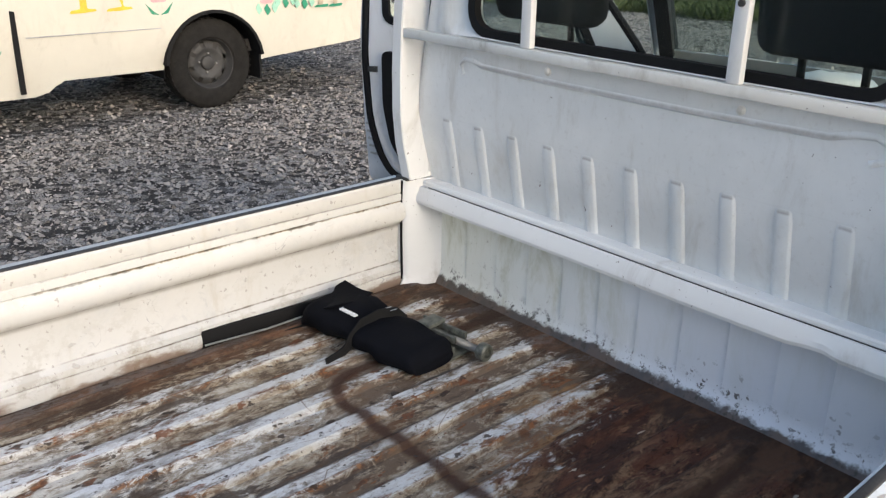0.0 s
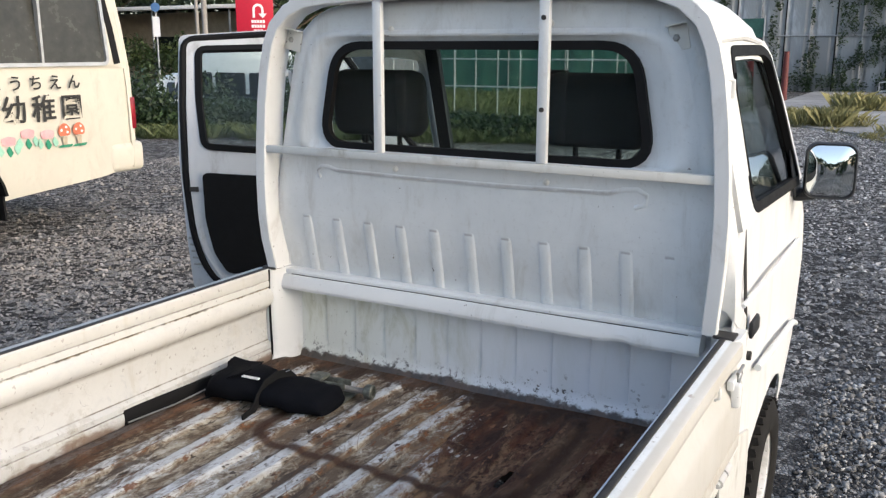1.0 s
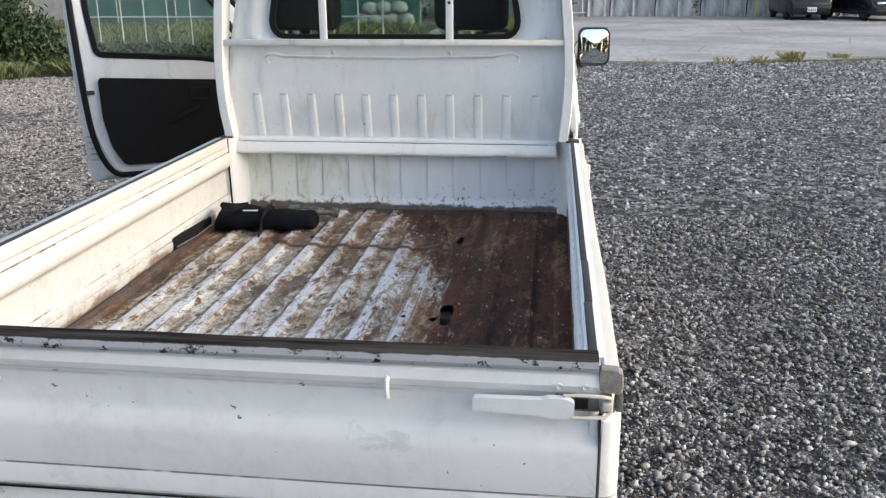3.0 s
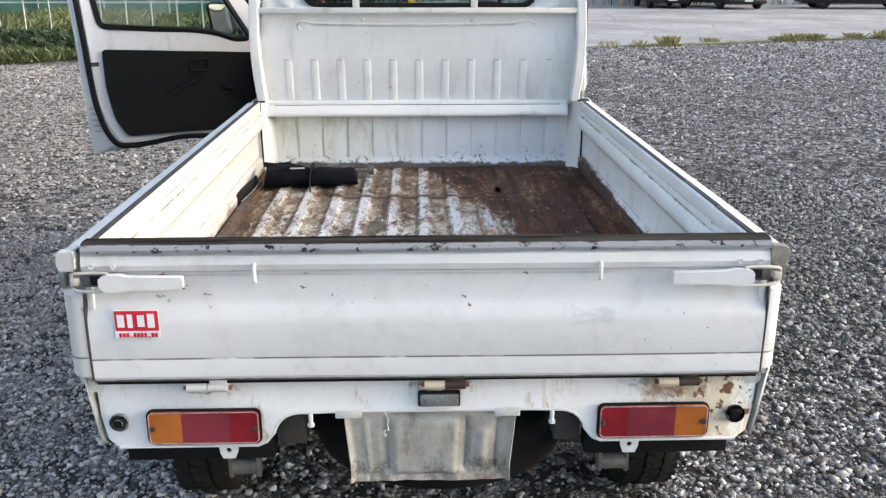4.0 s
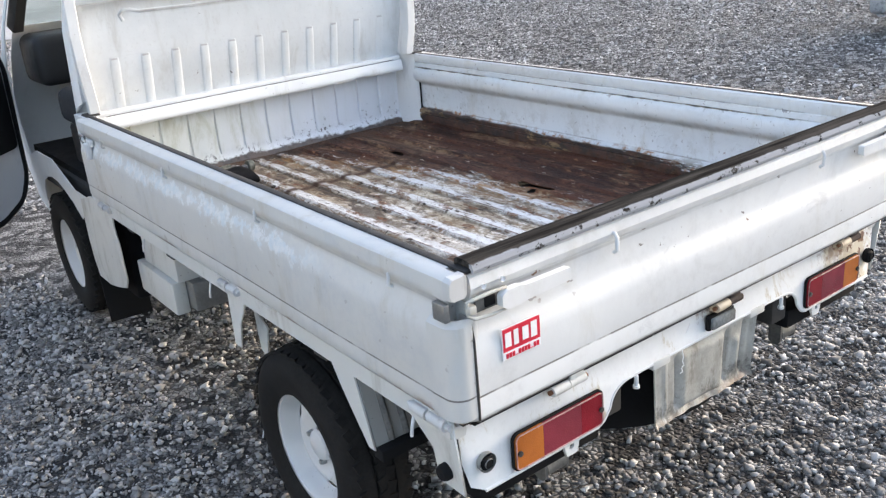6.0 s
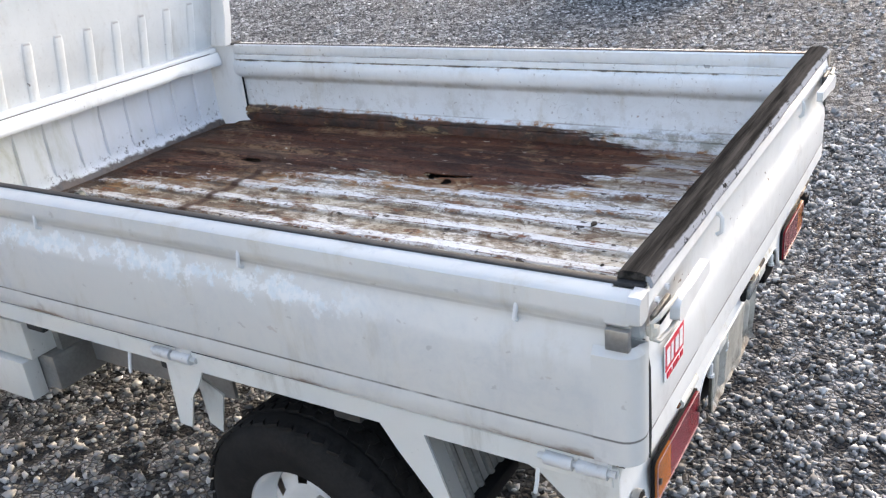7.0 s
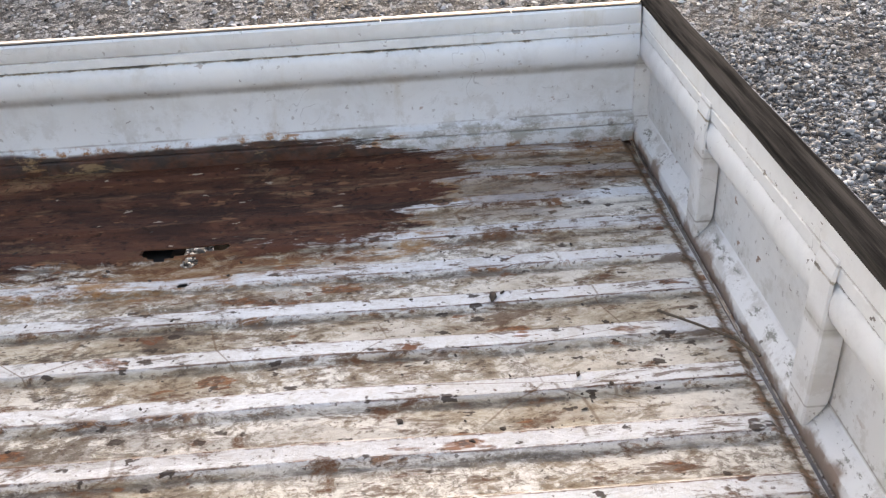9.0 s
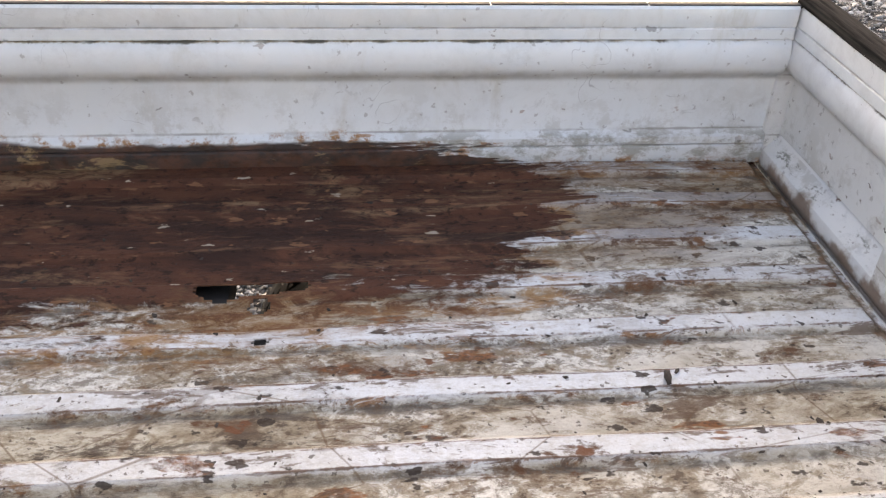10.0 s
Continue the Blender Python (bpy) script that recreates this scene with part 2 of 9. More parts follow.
    paint = s.mix(s.math("MULTIPLY", s.span(crest, 0.004, 0.018, 1.0, 0.0), s.math("MULTIPLY", s.span(n8, 0.44, 0.54), 0.85)), paint, (0.13, 0.065, 0.035))
    # specks and chips
    paint = s.mix(s.math("MULTIPLY", flecks(s, 60, 0.46, 0.17, (0.6, 1, 1)), 0.9), paint, (0.040, 0.028, 0.021))
    paint = s.mix(s.math("MULTIPLY", flecks(s, 32, 0.36, 0.16, (0.55, 1, 1), (2, 7, 0)), 0.9), paint, s.mix(s.span(n5, 0.42, 0.55), (0.030, 0.022, 0.018), (0.15, 0.06, 0.028)))
    paint = s.mix(s.math("MULTIPLY", flecks(s, 150, 0.42, 0.26, (0.8, 1, 1), (5, 3, 0)), 0.75), paint, (0.085, 0.065, 0.05))
    paint = s.mix(s.math("MULTIPLY", s.math("MULTIPLY", flecks(s, 36, 0.50, 0.32, (0.32, 1, 1), (1, 9, 0)), s.span(n8, 0.42, 0.54)), 0.9), paint, s.mix(s.span(n4, 0.42, 0.58), (0.21, 0.085, 0.032), (0.085, 0.040, 0.022)))
    crack = s.cells(9, s.scaled(0.5, 1, 1), "DISTANCE_TO_EDGE")
    crack = s.math("MULTIPLY", s.span(crack, 0.002, 0.010, 1.0, 0.0), s.span(n3, 0.46, 0.58))
    paint = s.mix(s.math("MULTIPLY", crack, 0.6), paint, (0.13, 0.075, 0.04))
    # streaks beyond the sheet of rust, towards the tailgate
    tail = s.math("MULTIPLY", s.span(y, -0.46, -0.24, 1.0, 0.0), s.span(n1, 0.45, 0.53))
    paint = s.mix(s.math("MULTIPLY", tail, 0.55), paint, s.mix(s.span(n7, 0.42, 0.60), (0.21, 0.12, 0.06), (0.090, 0.042, 0.024)))
    # the sheet of rust over the offside and the front
    fingers = s.math("ADD", x, s.math("MULTIPLY", s.math("SUBTRACT", s.noise(14, 6, 0.7, s.scaled(0.10, 1, 1, (2, 9, 0)), 0.3), 0.5), 0.55))
    edge = s.ramp(s.math("DIVIDE", fingers, 2.2), [(0.0, 0.0), (0.19, 0.0), (0.215, 0.20), (0.242, 0.355), (0.39, 0.405), (0.60, 0.455), (0.72, 0.575), (0.93, 0.70)])
    edge = s.math("SUBTRACT", edge, 0.70)
    wob = s.math("ADD", s.math("MULTIPLY", s.math("SUBTRACT", n1, 0.5), 0.36), s.math("MULTIPLY", s.math("SUBTRACT", n7, 0.5), 0.26))
    inside = s.math("ADD", s.math("SUBTRACT", edge, y), wob)
    rust = s.span(inside, -0.020, 0.030)
    halo = s.math("MULTIPLY", s.math("MULTIPLY", s.span(inside, -0.15, 0.01), s.span(n7, 0.38, 0.54)), s.span(n2, 0.40, 0.54))
    rusty = s.mix(s.span(n1, 0.40, 0.60), (0.038, 0.019, 0.014), (0.092, 0.037, 0.022))
    rusty = s.mix(s.math("MULTIPLY", s.span(n5, 0.49, 0.62), 0.80), rusty, (0.115, 0.047, 0.027))
    rusty = s.mix(s.math("MULTIPLY", s.span(n8, 0.55, 0.63), 0.35), rusty, (0.030, 0.018, 0.015))
    rusty = s.mix(s.math("MULTIPLY", s.span(n2, 0.55, 0.66), 0.70), rusty, (0.19, 0.10, 0.057))
    tan = s.math("ADD", s.noise(7, 8, 0.74, s.scaled(0.30, 1, 1, (7, 2, 0)), 0.5), s.math("MULTIPLY", s.span(x, 0.8, 1.25, 0.0, 0.055), s.span(x, 1.6, 2.0, 1.0, 0.4)))
    rusty = s.mix(s.math("MULTIPLY", s.math("MULTIPLY", s.span(tan, 0.53, 0.64), 0.85), s.span(n7, 0.40, 0.56)), rusty, (0.245, 0.150, 0.085))
    rusty = s.mix(s.math("MULTIPLY", s.span(n4, 0.55, 0.63), 0.75), rusty, (0.016, 0.010, 0.008))
    rusty = s.mix(s.math("MULTIPLY", flecks(s, 70, 0.40, 0.22, (0.4, 1, 1), (4, 4, 0)), 0.7), rusty, (0.26, 0.13, 0.07))
    rusty = s.mix(s.math("MULTIPLY", flecks(s, 75, 0.30, 0.10, (0.35, 1, 1), (8, 4, 0)), 0.8), rusty, (0.50, 0.43, 0.34))
    col = s.mix(s.math("MULTIPLY", halo, 0.85), paint, s.mix(s.span(n5, 0.42, 0.58), (0.36, 0.20, 0.085), (0.18, 0.075, 0.03)))
    col = s.mix(rust, col, rusty)
    # orange stain round the torn hole
    hole = s.math("SQRT", s.math("ADD", s.math("POWER", s.math("MULTIPLY", s.math("SUBTRACT", x, 0.93), 0.55), 2.0), s.math("POWER", s.math("ADD", y, 0.265), 2.0)))
    hole = s.math("ADD", hole, s.math("MULTIPLY", s.math("SUBTRACT", n8, 0.5), 0.20))
    col = s.mix(s.math("MULTIPLY", s.span(hole, 0.030, 0.085, 1.0, 0.0), s.span(n2, 0.40, 0.56, 0.2, 0.75)), col, s.mix(s.span(n7, 0.42, 0.58), (0.30, 0.185, 0.095), (0.15, 0.065, 0.030)))
    # a rusty seam with rounded corners
    qx = s.math("SUBTRACT", s.math("ABSOLUTE", s.math("SUBTRACT", x, 2.01)), 0.365)
    qy = s.math("SUBTRACT", s.math("ABSOLUTE", s.math("SUBTRACT", y, 0.010)), 0.27)
    far = s.math("SQRT", s.math("ADD", s.math("POWER", s.math("MAXIMUM", qx, 0.0), 2.0), s.math("POWER", s.math("MAXIMUM", qy, 0.0), 2.0)))
    d = s.math("SUBTRACT", s.math("ADD", far, s.math("MINIMUM", s.math("MAXIMUM", qx, qy), 0.0)), 0.10)
    d = s.math("ADD", s.math("ABSOLUTE", d), s.math("MULTIPLY", s.math("SUBTRACT", n7, 0.5), 0.035))
    col = s.mix(s.math("MULTIPLY", s.span(d, 0.004, 0.06, 0.6, 0.0), s.span(n1, 0.36, 0.55)), col, (0.13, 0.09, 0.055))
    col = s.mix(s.math("MULTIPLY", s.span(d, 0.006, 0.022, 1.0, 0.0), 0.92), col, (0.055, 0.028, 0.018))
    # rust creeping in along the nearside and the front edge
    rim = s.math("MAXIMUM", s.math("SUBTRACT", y, 0.575), s.math("SUBTRACT", x, 1.985))
    rim = s.math("ADD", rim, s.math("ADD", s.math("MULTIPLY", s.math("SUBTRACT", n7, 0.5), 0.22), s.math("MULTIPLY", s.math("SUBTRACT", n1, 0.5), 0.30)))
    col = s.mix(s.math("MULTIPLY", s.span(rim, 0.0, 0.03), 0.88), col, s.mix(s.span(n5, 0.45, 0.6), (0.045, 0.028, 0.02), (0.100, 0.052, 0.030)))
    # rusty cross groove by the tailgate
    cross = s.math("ADD", s.math("ABSOLUTE", s.math("SUBTRACT", x, 0.060)), s.math("MULTIPLY", s.math("SUBTRACT", s.noise(30, 6, 0.75), 0.5), 0.05))
    col = s.mix(s.math("MULTIPLY", s.span(cross, 0.003, 0.013, 1.0, 0.0), 0.85), col, s.mix(s.span(n4, 0.42, 0.58), (0.19, 0.10, 0.05), (0.10, 0.072, 0.045)))
    h = s.math("ADD", s.math("MULTIPLY", n2, 0.5), s.math("ADD", s.math("MULTIPLY", n4, 0.35), s.math("MULTIPLY", rust, s.math("MULTIPLY", n5, 0.9))))
    s.bump(s.math("ADD", h, s.math("MULTIPLY", scale_, 0.6)), 0.75, 0.006)
    return s.done(col, s.math("ADD", s.span(rust, 0, 1, 0.60, 0.60), s.math("MULTIPLY", n4, 0.2)))


M["floor"] = floor_material()


def gate_material(name, base, side):
    """Gate enamel with rust along the foot and blistered paint along the crease."""
    s = Shade(name, 0.4)
    x, y, z = s.xyz()
    soft, fine = s.noise(2.0, 5, 0.6), s.noise(50, 4, 0.65)
    runs = s.noise(10, 6, 0.7, s.scaled(1, 1, 0.3), 0.3)
    blotch = s.noise(26, 7, 0.75)
    col = s.mix(s.span(soft, 0.3, 0.7), tuple(c * 0.92 for c in base), base)
    col = s.mix(s.math("MULTIPLY", s.span(runs, 0.52, 0.78), 0.22 if side == "tail" else 0.5), col, (0.36, 0.31, 0.21))
    rub = s.math("MULTIPLY", s.span(s.noise(16, 7, 0.78, s.scaled(1, 0.6, 1, (5, 2, 1)), 0.6), 0.56, 0.66), s.span(s.noise(2.4, 3, 0.5, s.scaled(1, 1, 1, (2, 8, 3))), 0.45, 0.6))
    col = s.mix(s.math("MULTIPLY", rub, 0.45), col, (0.40, 0.41, 0.42))
    mottle = s.math("MULTIPLY", s.span(s.noise(6, 7, 0.75, s.scaled(1, 1, 1, (4, 3, 9)), 0.5), 0.46, 0.66), s.span(s.noise(40, 5, 0.7), 0.35, 0.6, 0.35, 1.0))
    col = s.mix(s.math("MULTIPLY", mottle, 0.30), col, (0.40, 0.40, 0.39) if side != "left" else (0.36, 0.39, 0.43))
    inside = s.span(x, 0.0126, 0.0138) if side == "tail" else s.span(s.math("ABSOLUTE", y), 0.693, 0.699, 1.0, 0.0)
    outside = s.math("SUBTRACT", 1.0, inside)
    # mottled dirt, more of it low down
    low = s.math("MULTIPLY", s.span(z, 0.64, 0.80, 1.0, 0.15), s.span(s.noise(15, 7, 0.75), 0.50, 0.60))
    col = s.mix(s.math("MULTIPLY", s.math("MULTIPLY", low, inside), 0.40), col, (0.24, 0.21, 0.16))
    for at, w in ((0.697 if side != "tail" else 0.692, 0.0026), (0.868, 0.0040)):
        line = s.span(s.math("ABSOLUTE", s.math("SUBTRACT", z, at)), w * 0.4, w, 1.0, 0.0)
        line = s.math("MULTIPLY", s.math("MULTIPLY", line, outside), s.span(s.noise(6, 4, 0.7), 0.3, 0.5))
        col = s.mix(s.math("MULTIPLY", line, 0.88 if at < 0.8 else 0.25), col, (0.09, 0.08, 0.07))
    # dirt and painted-in shade on the underside of the roll
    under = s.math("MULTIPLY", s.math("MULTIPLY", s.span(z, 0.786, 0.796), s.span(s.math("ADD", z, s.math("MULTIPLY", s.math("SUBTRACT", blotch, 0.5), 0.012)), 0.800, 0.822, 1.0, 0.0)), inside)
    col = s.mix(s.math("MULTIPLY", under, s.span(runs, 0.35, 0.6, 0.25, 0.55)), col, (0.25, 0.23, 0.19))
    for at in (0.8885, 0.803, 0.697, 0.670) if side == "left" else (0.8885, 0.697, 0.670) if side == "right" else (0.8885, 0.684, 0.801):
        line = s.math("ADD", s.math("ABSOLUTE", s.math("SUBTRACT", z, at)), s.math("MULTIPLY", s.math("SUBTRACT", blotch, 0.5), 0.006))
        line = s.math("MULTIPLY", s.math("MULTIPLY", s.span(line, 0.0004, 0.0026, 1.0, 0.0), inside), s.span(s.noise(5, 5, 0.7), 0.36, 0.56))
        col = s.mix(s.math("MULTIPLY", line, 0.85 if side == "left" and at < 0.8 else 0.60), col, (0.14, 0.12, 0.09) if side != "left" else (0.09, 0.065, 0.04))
    seam = s.math("ADD", s.math("ABSOLUTE", s.math("SUBTRACT", z, 0.8665)), s.math("MULTIPLY", s.math("SUBTRACT", blotch, 0.5), 0.012))
    seam = s.math("MULTIPLY", s.span(seam, 0.0004, 0.0030, 1.0, 0.0), s.span(s.noise(5, 4, 0.7), 0.38, 0.52))
    col = s.mix(s.math("MULTIPLY", s.math("MULTIPLY", seam, inside), 0.9), col, s.mix(s.span(blotch, 0.42, 0.55), (0.05, 0.038, 0.018), (0.20, 0.13, 0.035)))
    if side == "right":
        moss = s.math("MULTIPLY", s.math("MULTIPLY", s.span(z, 0.685, 0.705, 1.0, 0.0), s.span(s.noise(22, 7, 0.78, s.scaled(0.6, 1, 1, (1, 2, 3))), 0.46, 0.58)), s.span(x, 0.7, 1.0, 1.0, 0.0))
        col = s.mix(s.math("MULTIPLY", s.math("MULTIPLY", moss, inside), 0.65), col, (0.20, 0.185, 0.135))
    # chips, specks and scratches
    few = 0.25 if side == "left" else 0.6 if side == "right" else 1.0
    gate_at = s.math("MULTIPLY", s.span(s.noise(3.1, 3), 0.44, 0.58), few)
    col = s.mix(s.math("MULTIPLY", s.math("MULTIPLY", flecks(s, 36, 0.24, 0.30, (0.7, 0.7, 1)), gate_at), 0.9), col, s.mix(s.span(blotch, 0.42, 0.56), (0.20, 0.085, 0.03), (0.05, 0.032, 0.024)))
    col = s.mix(s.math("MULTIPLY", flecks(s, 55, 0.22, 0.10, (0.7, 0.7, 1), (3, 1, 2)), 0.85 * few), col, (0.075, 0.055, 0.04))
    col = s.mix(s.math("MULTIPLY", s.math("MULTIPLY", flecks(s, 95, 0.36, 0.16, (1, 1, 0.8), (7, 1, 2)), inside), 0.4), col, (0.12, 0.095, 0.075))
    scr = s.math("MULTIPLY", s.span(s.math("ABSOLUTE", s.math("SUBTRACT", s.noise(13, 2, 0.4, None, 1.2), 0.5)), 0.001, 0.006, 1.0, 0.0), s.span(s.noise(9, 3), 0.56, 0.66))
    col = s.mix(s.math("MULTIPLY", s.math("MULTIPLY", scr, inside), 0.55), col, (0.24, 0.24, 0.26))
    foot = s.math("ADD", s.math("SUBTRACT", 0.697 if side != "right" else 0.686, z), s.math("MULTIPLY", s.math("SUBTRACT", s.noise(11, 5, 0.62, s.scaled(0.5, 1, 1)), 0.5), 0.13 if side != "right" else 0.036))
    if side == "right":
        ragged = s.math("ADD", x, s.math("MULTIPLY", s.math("SUBTRACT", s.noise(42, 5, 0.7, s.scaled(0.10, 1, 1, (6, 0, 2)), 0.2), 0.5), 0.9))
        foot = s.math("SUBTRACT", foot, s.span(ragged, 0.45, 0.80, 0.050, -0.004))
        foot = s.math("ADD", foot, s.span(x, 1.2, 1.7, 0.0, 0.008))
        brown = s.mix(s.span(s.noise(24, 7, 0.75, s.scaled(0.5, 1, 1)), 0.42, 0.6), (0.020, 0.011, 0.008), (0.080, 0.030, 0.015))
        brown = s.mix(s.math("MULTIPLY", s.span(s.noise(14, 7, 0.75, s.scaled(0.4, 1, 1, (4, 0, 0)), 0.5), 0.56, 0.62), 0.7), brown, (0.33, 0.23, 0.115))
        col = s.mix(s.math("MULTIPLY", s.span(foot, -0.014, 0.0), s.span(blotch, 0.48, 0.60)), col, (0.30, 0.15, 0.06))
        col = s.mix(s.math("MULTIPLY", s.math("MULTIPLY", s.span(foot, 0.0, 0.008), inside), 0.97), col, brown)
        # outside yellowed, its colour also darkened against the low sun; rust breaking through along the lower edge
        outer_tone = s.math("MULTIPLY", outside, s.span(s.noise(3, 5, 0.65, s.scaled(1, 1, 1, (3, 5, 8))), 0.3, 0.7, 0.75, 1.0))
        col = s.mix(outer_tone, col, (0.47, 0.455, 0.415))
        burst = s.math("ADD", z, s.math("MULTIPLY", s.math("SUBTRACT", s.noise(18, 6, 0.7, s.scaled(0.6, 1, 1)), 0.5), 0.05))
        burst = s.math("MULTIPLY", s.span(burst, 0.648, 0.660, 1.0, 0.0), outside)
        col = s.mix(s.math("MULTIPLY", burst, 0.95), col, s.mix(s.span(blotch, 0.42, 0.58), (0.36, 0.15, 0.035), (0.06, 0.03, 0.018)))
    elif side == "left":
        col = s.mix(s.math("MULTIPLY", s.span(foot, 0.040, 0.06), 0.8), col, (0.15, 0.08, 0.04))
    else:
        col = s.mix(s.math("MULTIPLY", s.math("MULTIPLY", s.span(foot, 0.040, 0.06), inside), 0.8), col, (0.15, 0.08, 0.04))
        # shade of the gap below, painted as a dark line along the foot
        lowest = s.span(s.math("ADD", z, s.math("MULTIPLY", s.math("SUBTRACT", blotch, 0.5), 0.010)), 0.6435, 0.6470, 1.0, 0.0)
        col = s.mix(s.math("MULTIPLY", s.math("MULTIPLY", lowest, outside), 0.9), col, (0.040, 0.034, 0.030))
    if side == "tail":
        scuff = s.math("MULTIPLY", s.span(s.math("ABSOLUTE", s.math("SUBTRACT", z, 0.668)), 0.004, 0.012, 1.0, 0.0), s.span(x, 0.015, 0.018))
        scuff = s.math("MULTIPLY", scuff, s.span(s.noise(60, 5, 0.75, s.scaled(1, 0.5, 1)), 0.55, 0.62))
        col = s.mix(s.math("MULTIPLY", scuff, 0.75), col, (0.10, 0.10, 0.075))
    if side == "left":
        peel = s.math("ADD", s.math("ABSOLUTE", s.math("SUBTRACT", z, 0.832)), s.math("MULTIPLY", s.math("SUBTRACT", s.noise(22, 6, 0.75), 0.5), 0.17))
        peel = s.math("MULTIPLY", s.span(peel, 0.004, 0.020, 1.0, 0.0), s.math("MULTIPLY", s.span(y, 0.700, 0.706), s.span(x, 0.35, 0.6)))
        col = s.mix(s.math("MULTIPLY", peel, 0.42), col, s.mix(s.span(fine, 0.4, 0.6), (0.60, 0.72, 0.80), (0.85, 0.87, 0.88)))
    s.bump(s.math("ADD", soft, s.math("MULTIPLY", fine, 0.2)), 0.10, 0.012)
    return s.done(col, s.span(runs, 0.4, 0.8, 0.48, 0.68))


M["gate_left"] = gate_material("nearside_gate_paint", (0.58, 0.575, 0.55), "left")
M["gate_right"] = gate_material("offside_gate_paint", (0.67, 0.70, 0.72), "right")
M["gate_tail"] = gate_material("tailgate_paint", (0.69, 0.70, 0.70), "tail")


def cap_material():
    """Dark rubber on top, rubbed down to grey metal on the outer face."""
    s = Shade("weathered_rubber_cap", 0.6, spec=0.0)
    x, y, z = s.xyz()
    n = s.noise(70, 6, 0.7, s.scaled(1, 0.04, 1))
    chips = s.noise(34, 6, 0.8, s.scaled(1, 0.7, 1))
    col = s.mix(s.span(n, 0.35, 0.68), (0.014, 0.013, 0.012), (0.060, 0.054, 0.048))
    face = s.span(s.math("ADD", z, s.math("MULTIPLY", s.math("SUBTRACT", chips, 0.5), 0.004)), 0.9345, 0.9360, 1.0, 0.0)
    face = s.math("MULTIPLY", face, s.span(s.math("ADD", x, s.math("MULTIPLY", s.math("SUBTRACT", chips, 0.5), 0.008)), 0.000, 0.004, 1.0, 0.0))
    face = s.math("MULTIPLY", face, s.span(s.math("ADD", chips, s.span(y, -0.45, 0.2, 0.0, 0.015)), 0.575, 0.595, 1.0, 0.0))
    col = s.mix(face, col, (0.30, 0.31, 0.33))
    s.bump(n, 0.5, 0.004)
    return s.done(col, s.span(n, 0.3, 0.7, 0.45, 0.7))


M["cap"] = cap_material()


def gravel_material(name, islands):
    s = Shade(name, 0.9, spec=0.15)
    if islands:
        pick = s.island()
    else:
        pick = s.tree.nodes.new("ShaderNodeSeparateColor")
        s.tree.links.new(s.cells(52, out="Color"), pick.inputs[0])
        pick = pick.outputs[0]
    col = s.ramp(pick, [(0.0, (0.048, 0.047, 0.046)), (0.28, (0.135, 0.134, 0.132)), (0.55, (0.305, 0.304, 0.300)), (0.78, (0.45, 0.447, 0.44)), (0.93, (0.56, 0.557, 0.55)), (1.0, (0.68, 0.676, 0.665))])
    sand = s.math("MULTIPLY", s.span(s.math("ADD", s.xyz()[1], s.math("MULTIPLY", s.noise(0.8, 3), 3.0)), 2.0, 4.9), 0.64)
    col = s.mix(sand, col, (0.36, 0.30, 0.235))
    broad = s.noise(0.55, 4, 0.6)
    col = s.mix(s.math("MULTIPLY", s.span(broad, 0.42, 0.66), 0.25), col, (0.205, 0.198, 0.188))
    col = s.mix(s.math("MULTIPLY", s.span(s.noise(1.1, 5, 0.65), 0.46, 0.64), 0.3 if islands else 0.6), col, (0.085, 0.084, 0.086))
    x, y, z = s.xyz()
    # nearside gravel paler in its colour, making up light in the truck's shade
    col = s.mix(s.span(s.math("ADD", y, s.math("MULTIPLY", s.math("SUBTRACT", broad, 0.5), 2.0)), -0.4, 1.0, 0.0, 0.24), col, (0.50, 0.49, 0.48))
    # one darker patch on the offside gravel
    dark_patch = s.math("SQRT", s.math("ADD", s.math("POWER", s.math("MULTIPLY", s.math("SUBTRACT", x, 3.3), 0.55), 2.0), s.math("POWER", s.math("ADD", y, 1.9), 2.0)))
    dark_patch = s.math("ADD", dark_patch, s.math("MULTIPLY", s.math("SUBTRACT", broad, 0.5), 2.4))
    col = s.mix(s.span(dark_patch, 0.5, 1.6, 0.36, 0.0), col, (0.060, 0.056, 0.052))
    if not islands:
        # bed under the stones darkened in its colour, for the shade between them
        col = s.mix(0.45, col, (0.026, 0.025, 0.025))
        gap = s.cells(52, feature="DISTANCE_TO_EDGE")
        big = s.tree.nodes.new("ShaderNodeSeparateColor")
        s.tree.links.new(s.cells(19, out="Color"), big.inputs[0])
        col = s.mix(s.span(big.outputs[1], 0.62, 0.70, 0.0, 0.80), col, (0.030, 0.029, 0.030))
        col = s.mix(s.span(big.outputs[1], 0.20, 0.28, 0.65, 0.0), col, (0.40, 0.395, 0.385))
        # cell edges painted near black, as shade in the gaps
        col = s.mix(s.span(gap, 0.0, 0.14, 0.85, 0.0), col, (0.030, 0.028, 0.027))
        s.bump(s.math("ADD", s.span(gap, 0.0, 0.35), s.math("MULTIPLY", s.noise(9, 4), 0.8)), 0.8, 0.012)
    else:
        s.bump(s.noise(90, 4, 0.6), 0.4, 0.003)
    return s.done(col)


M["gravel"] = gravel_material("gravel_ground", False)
M["stones"] = gravel_material("loose_stones", True)


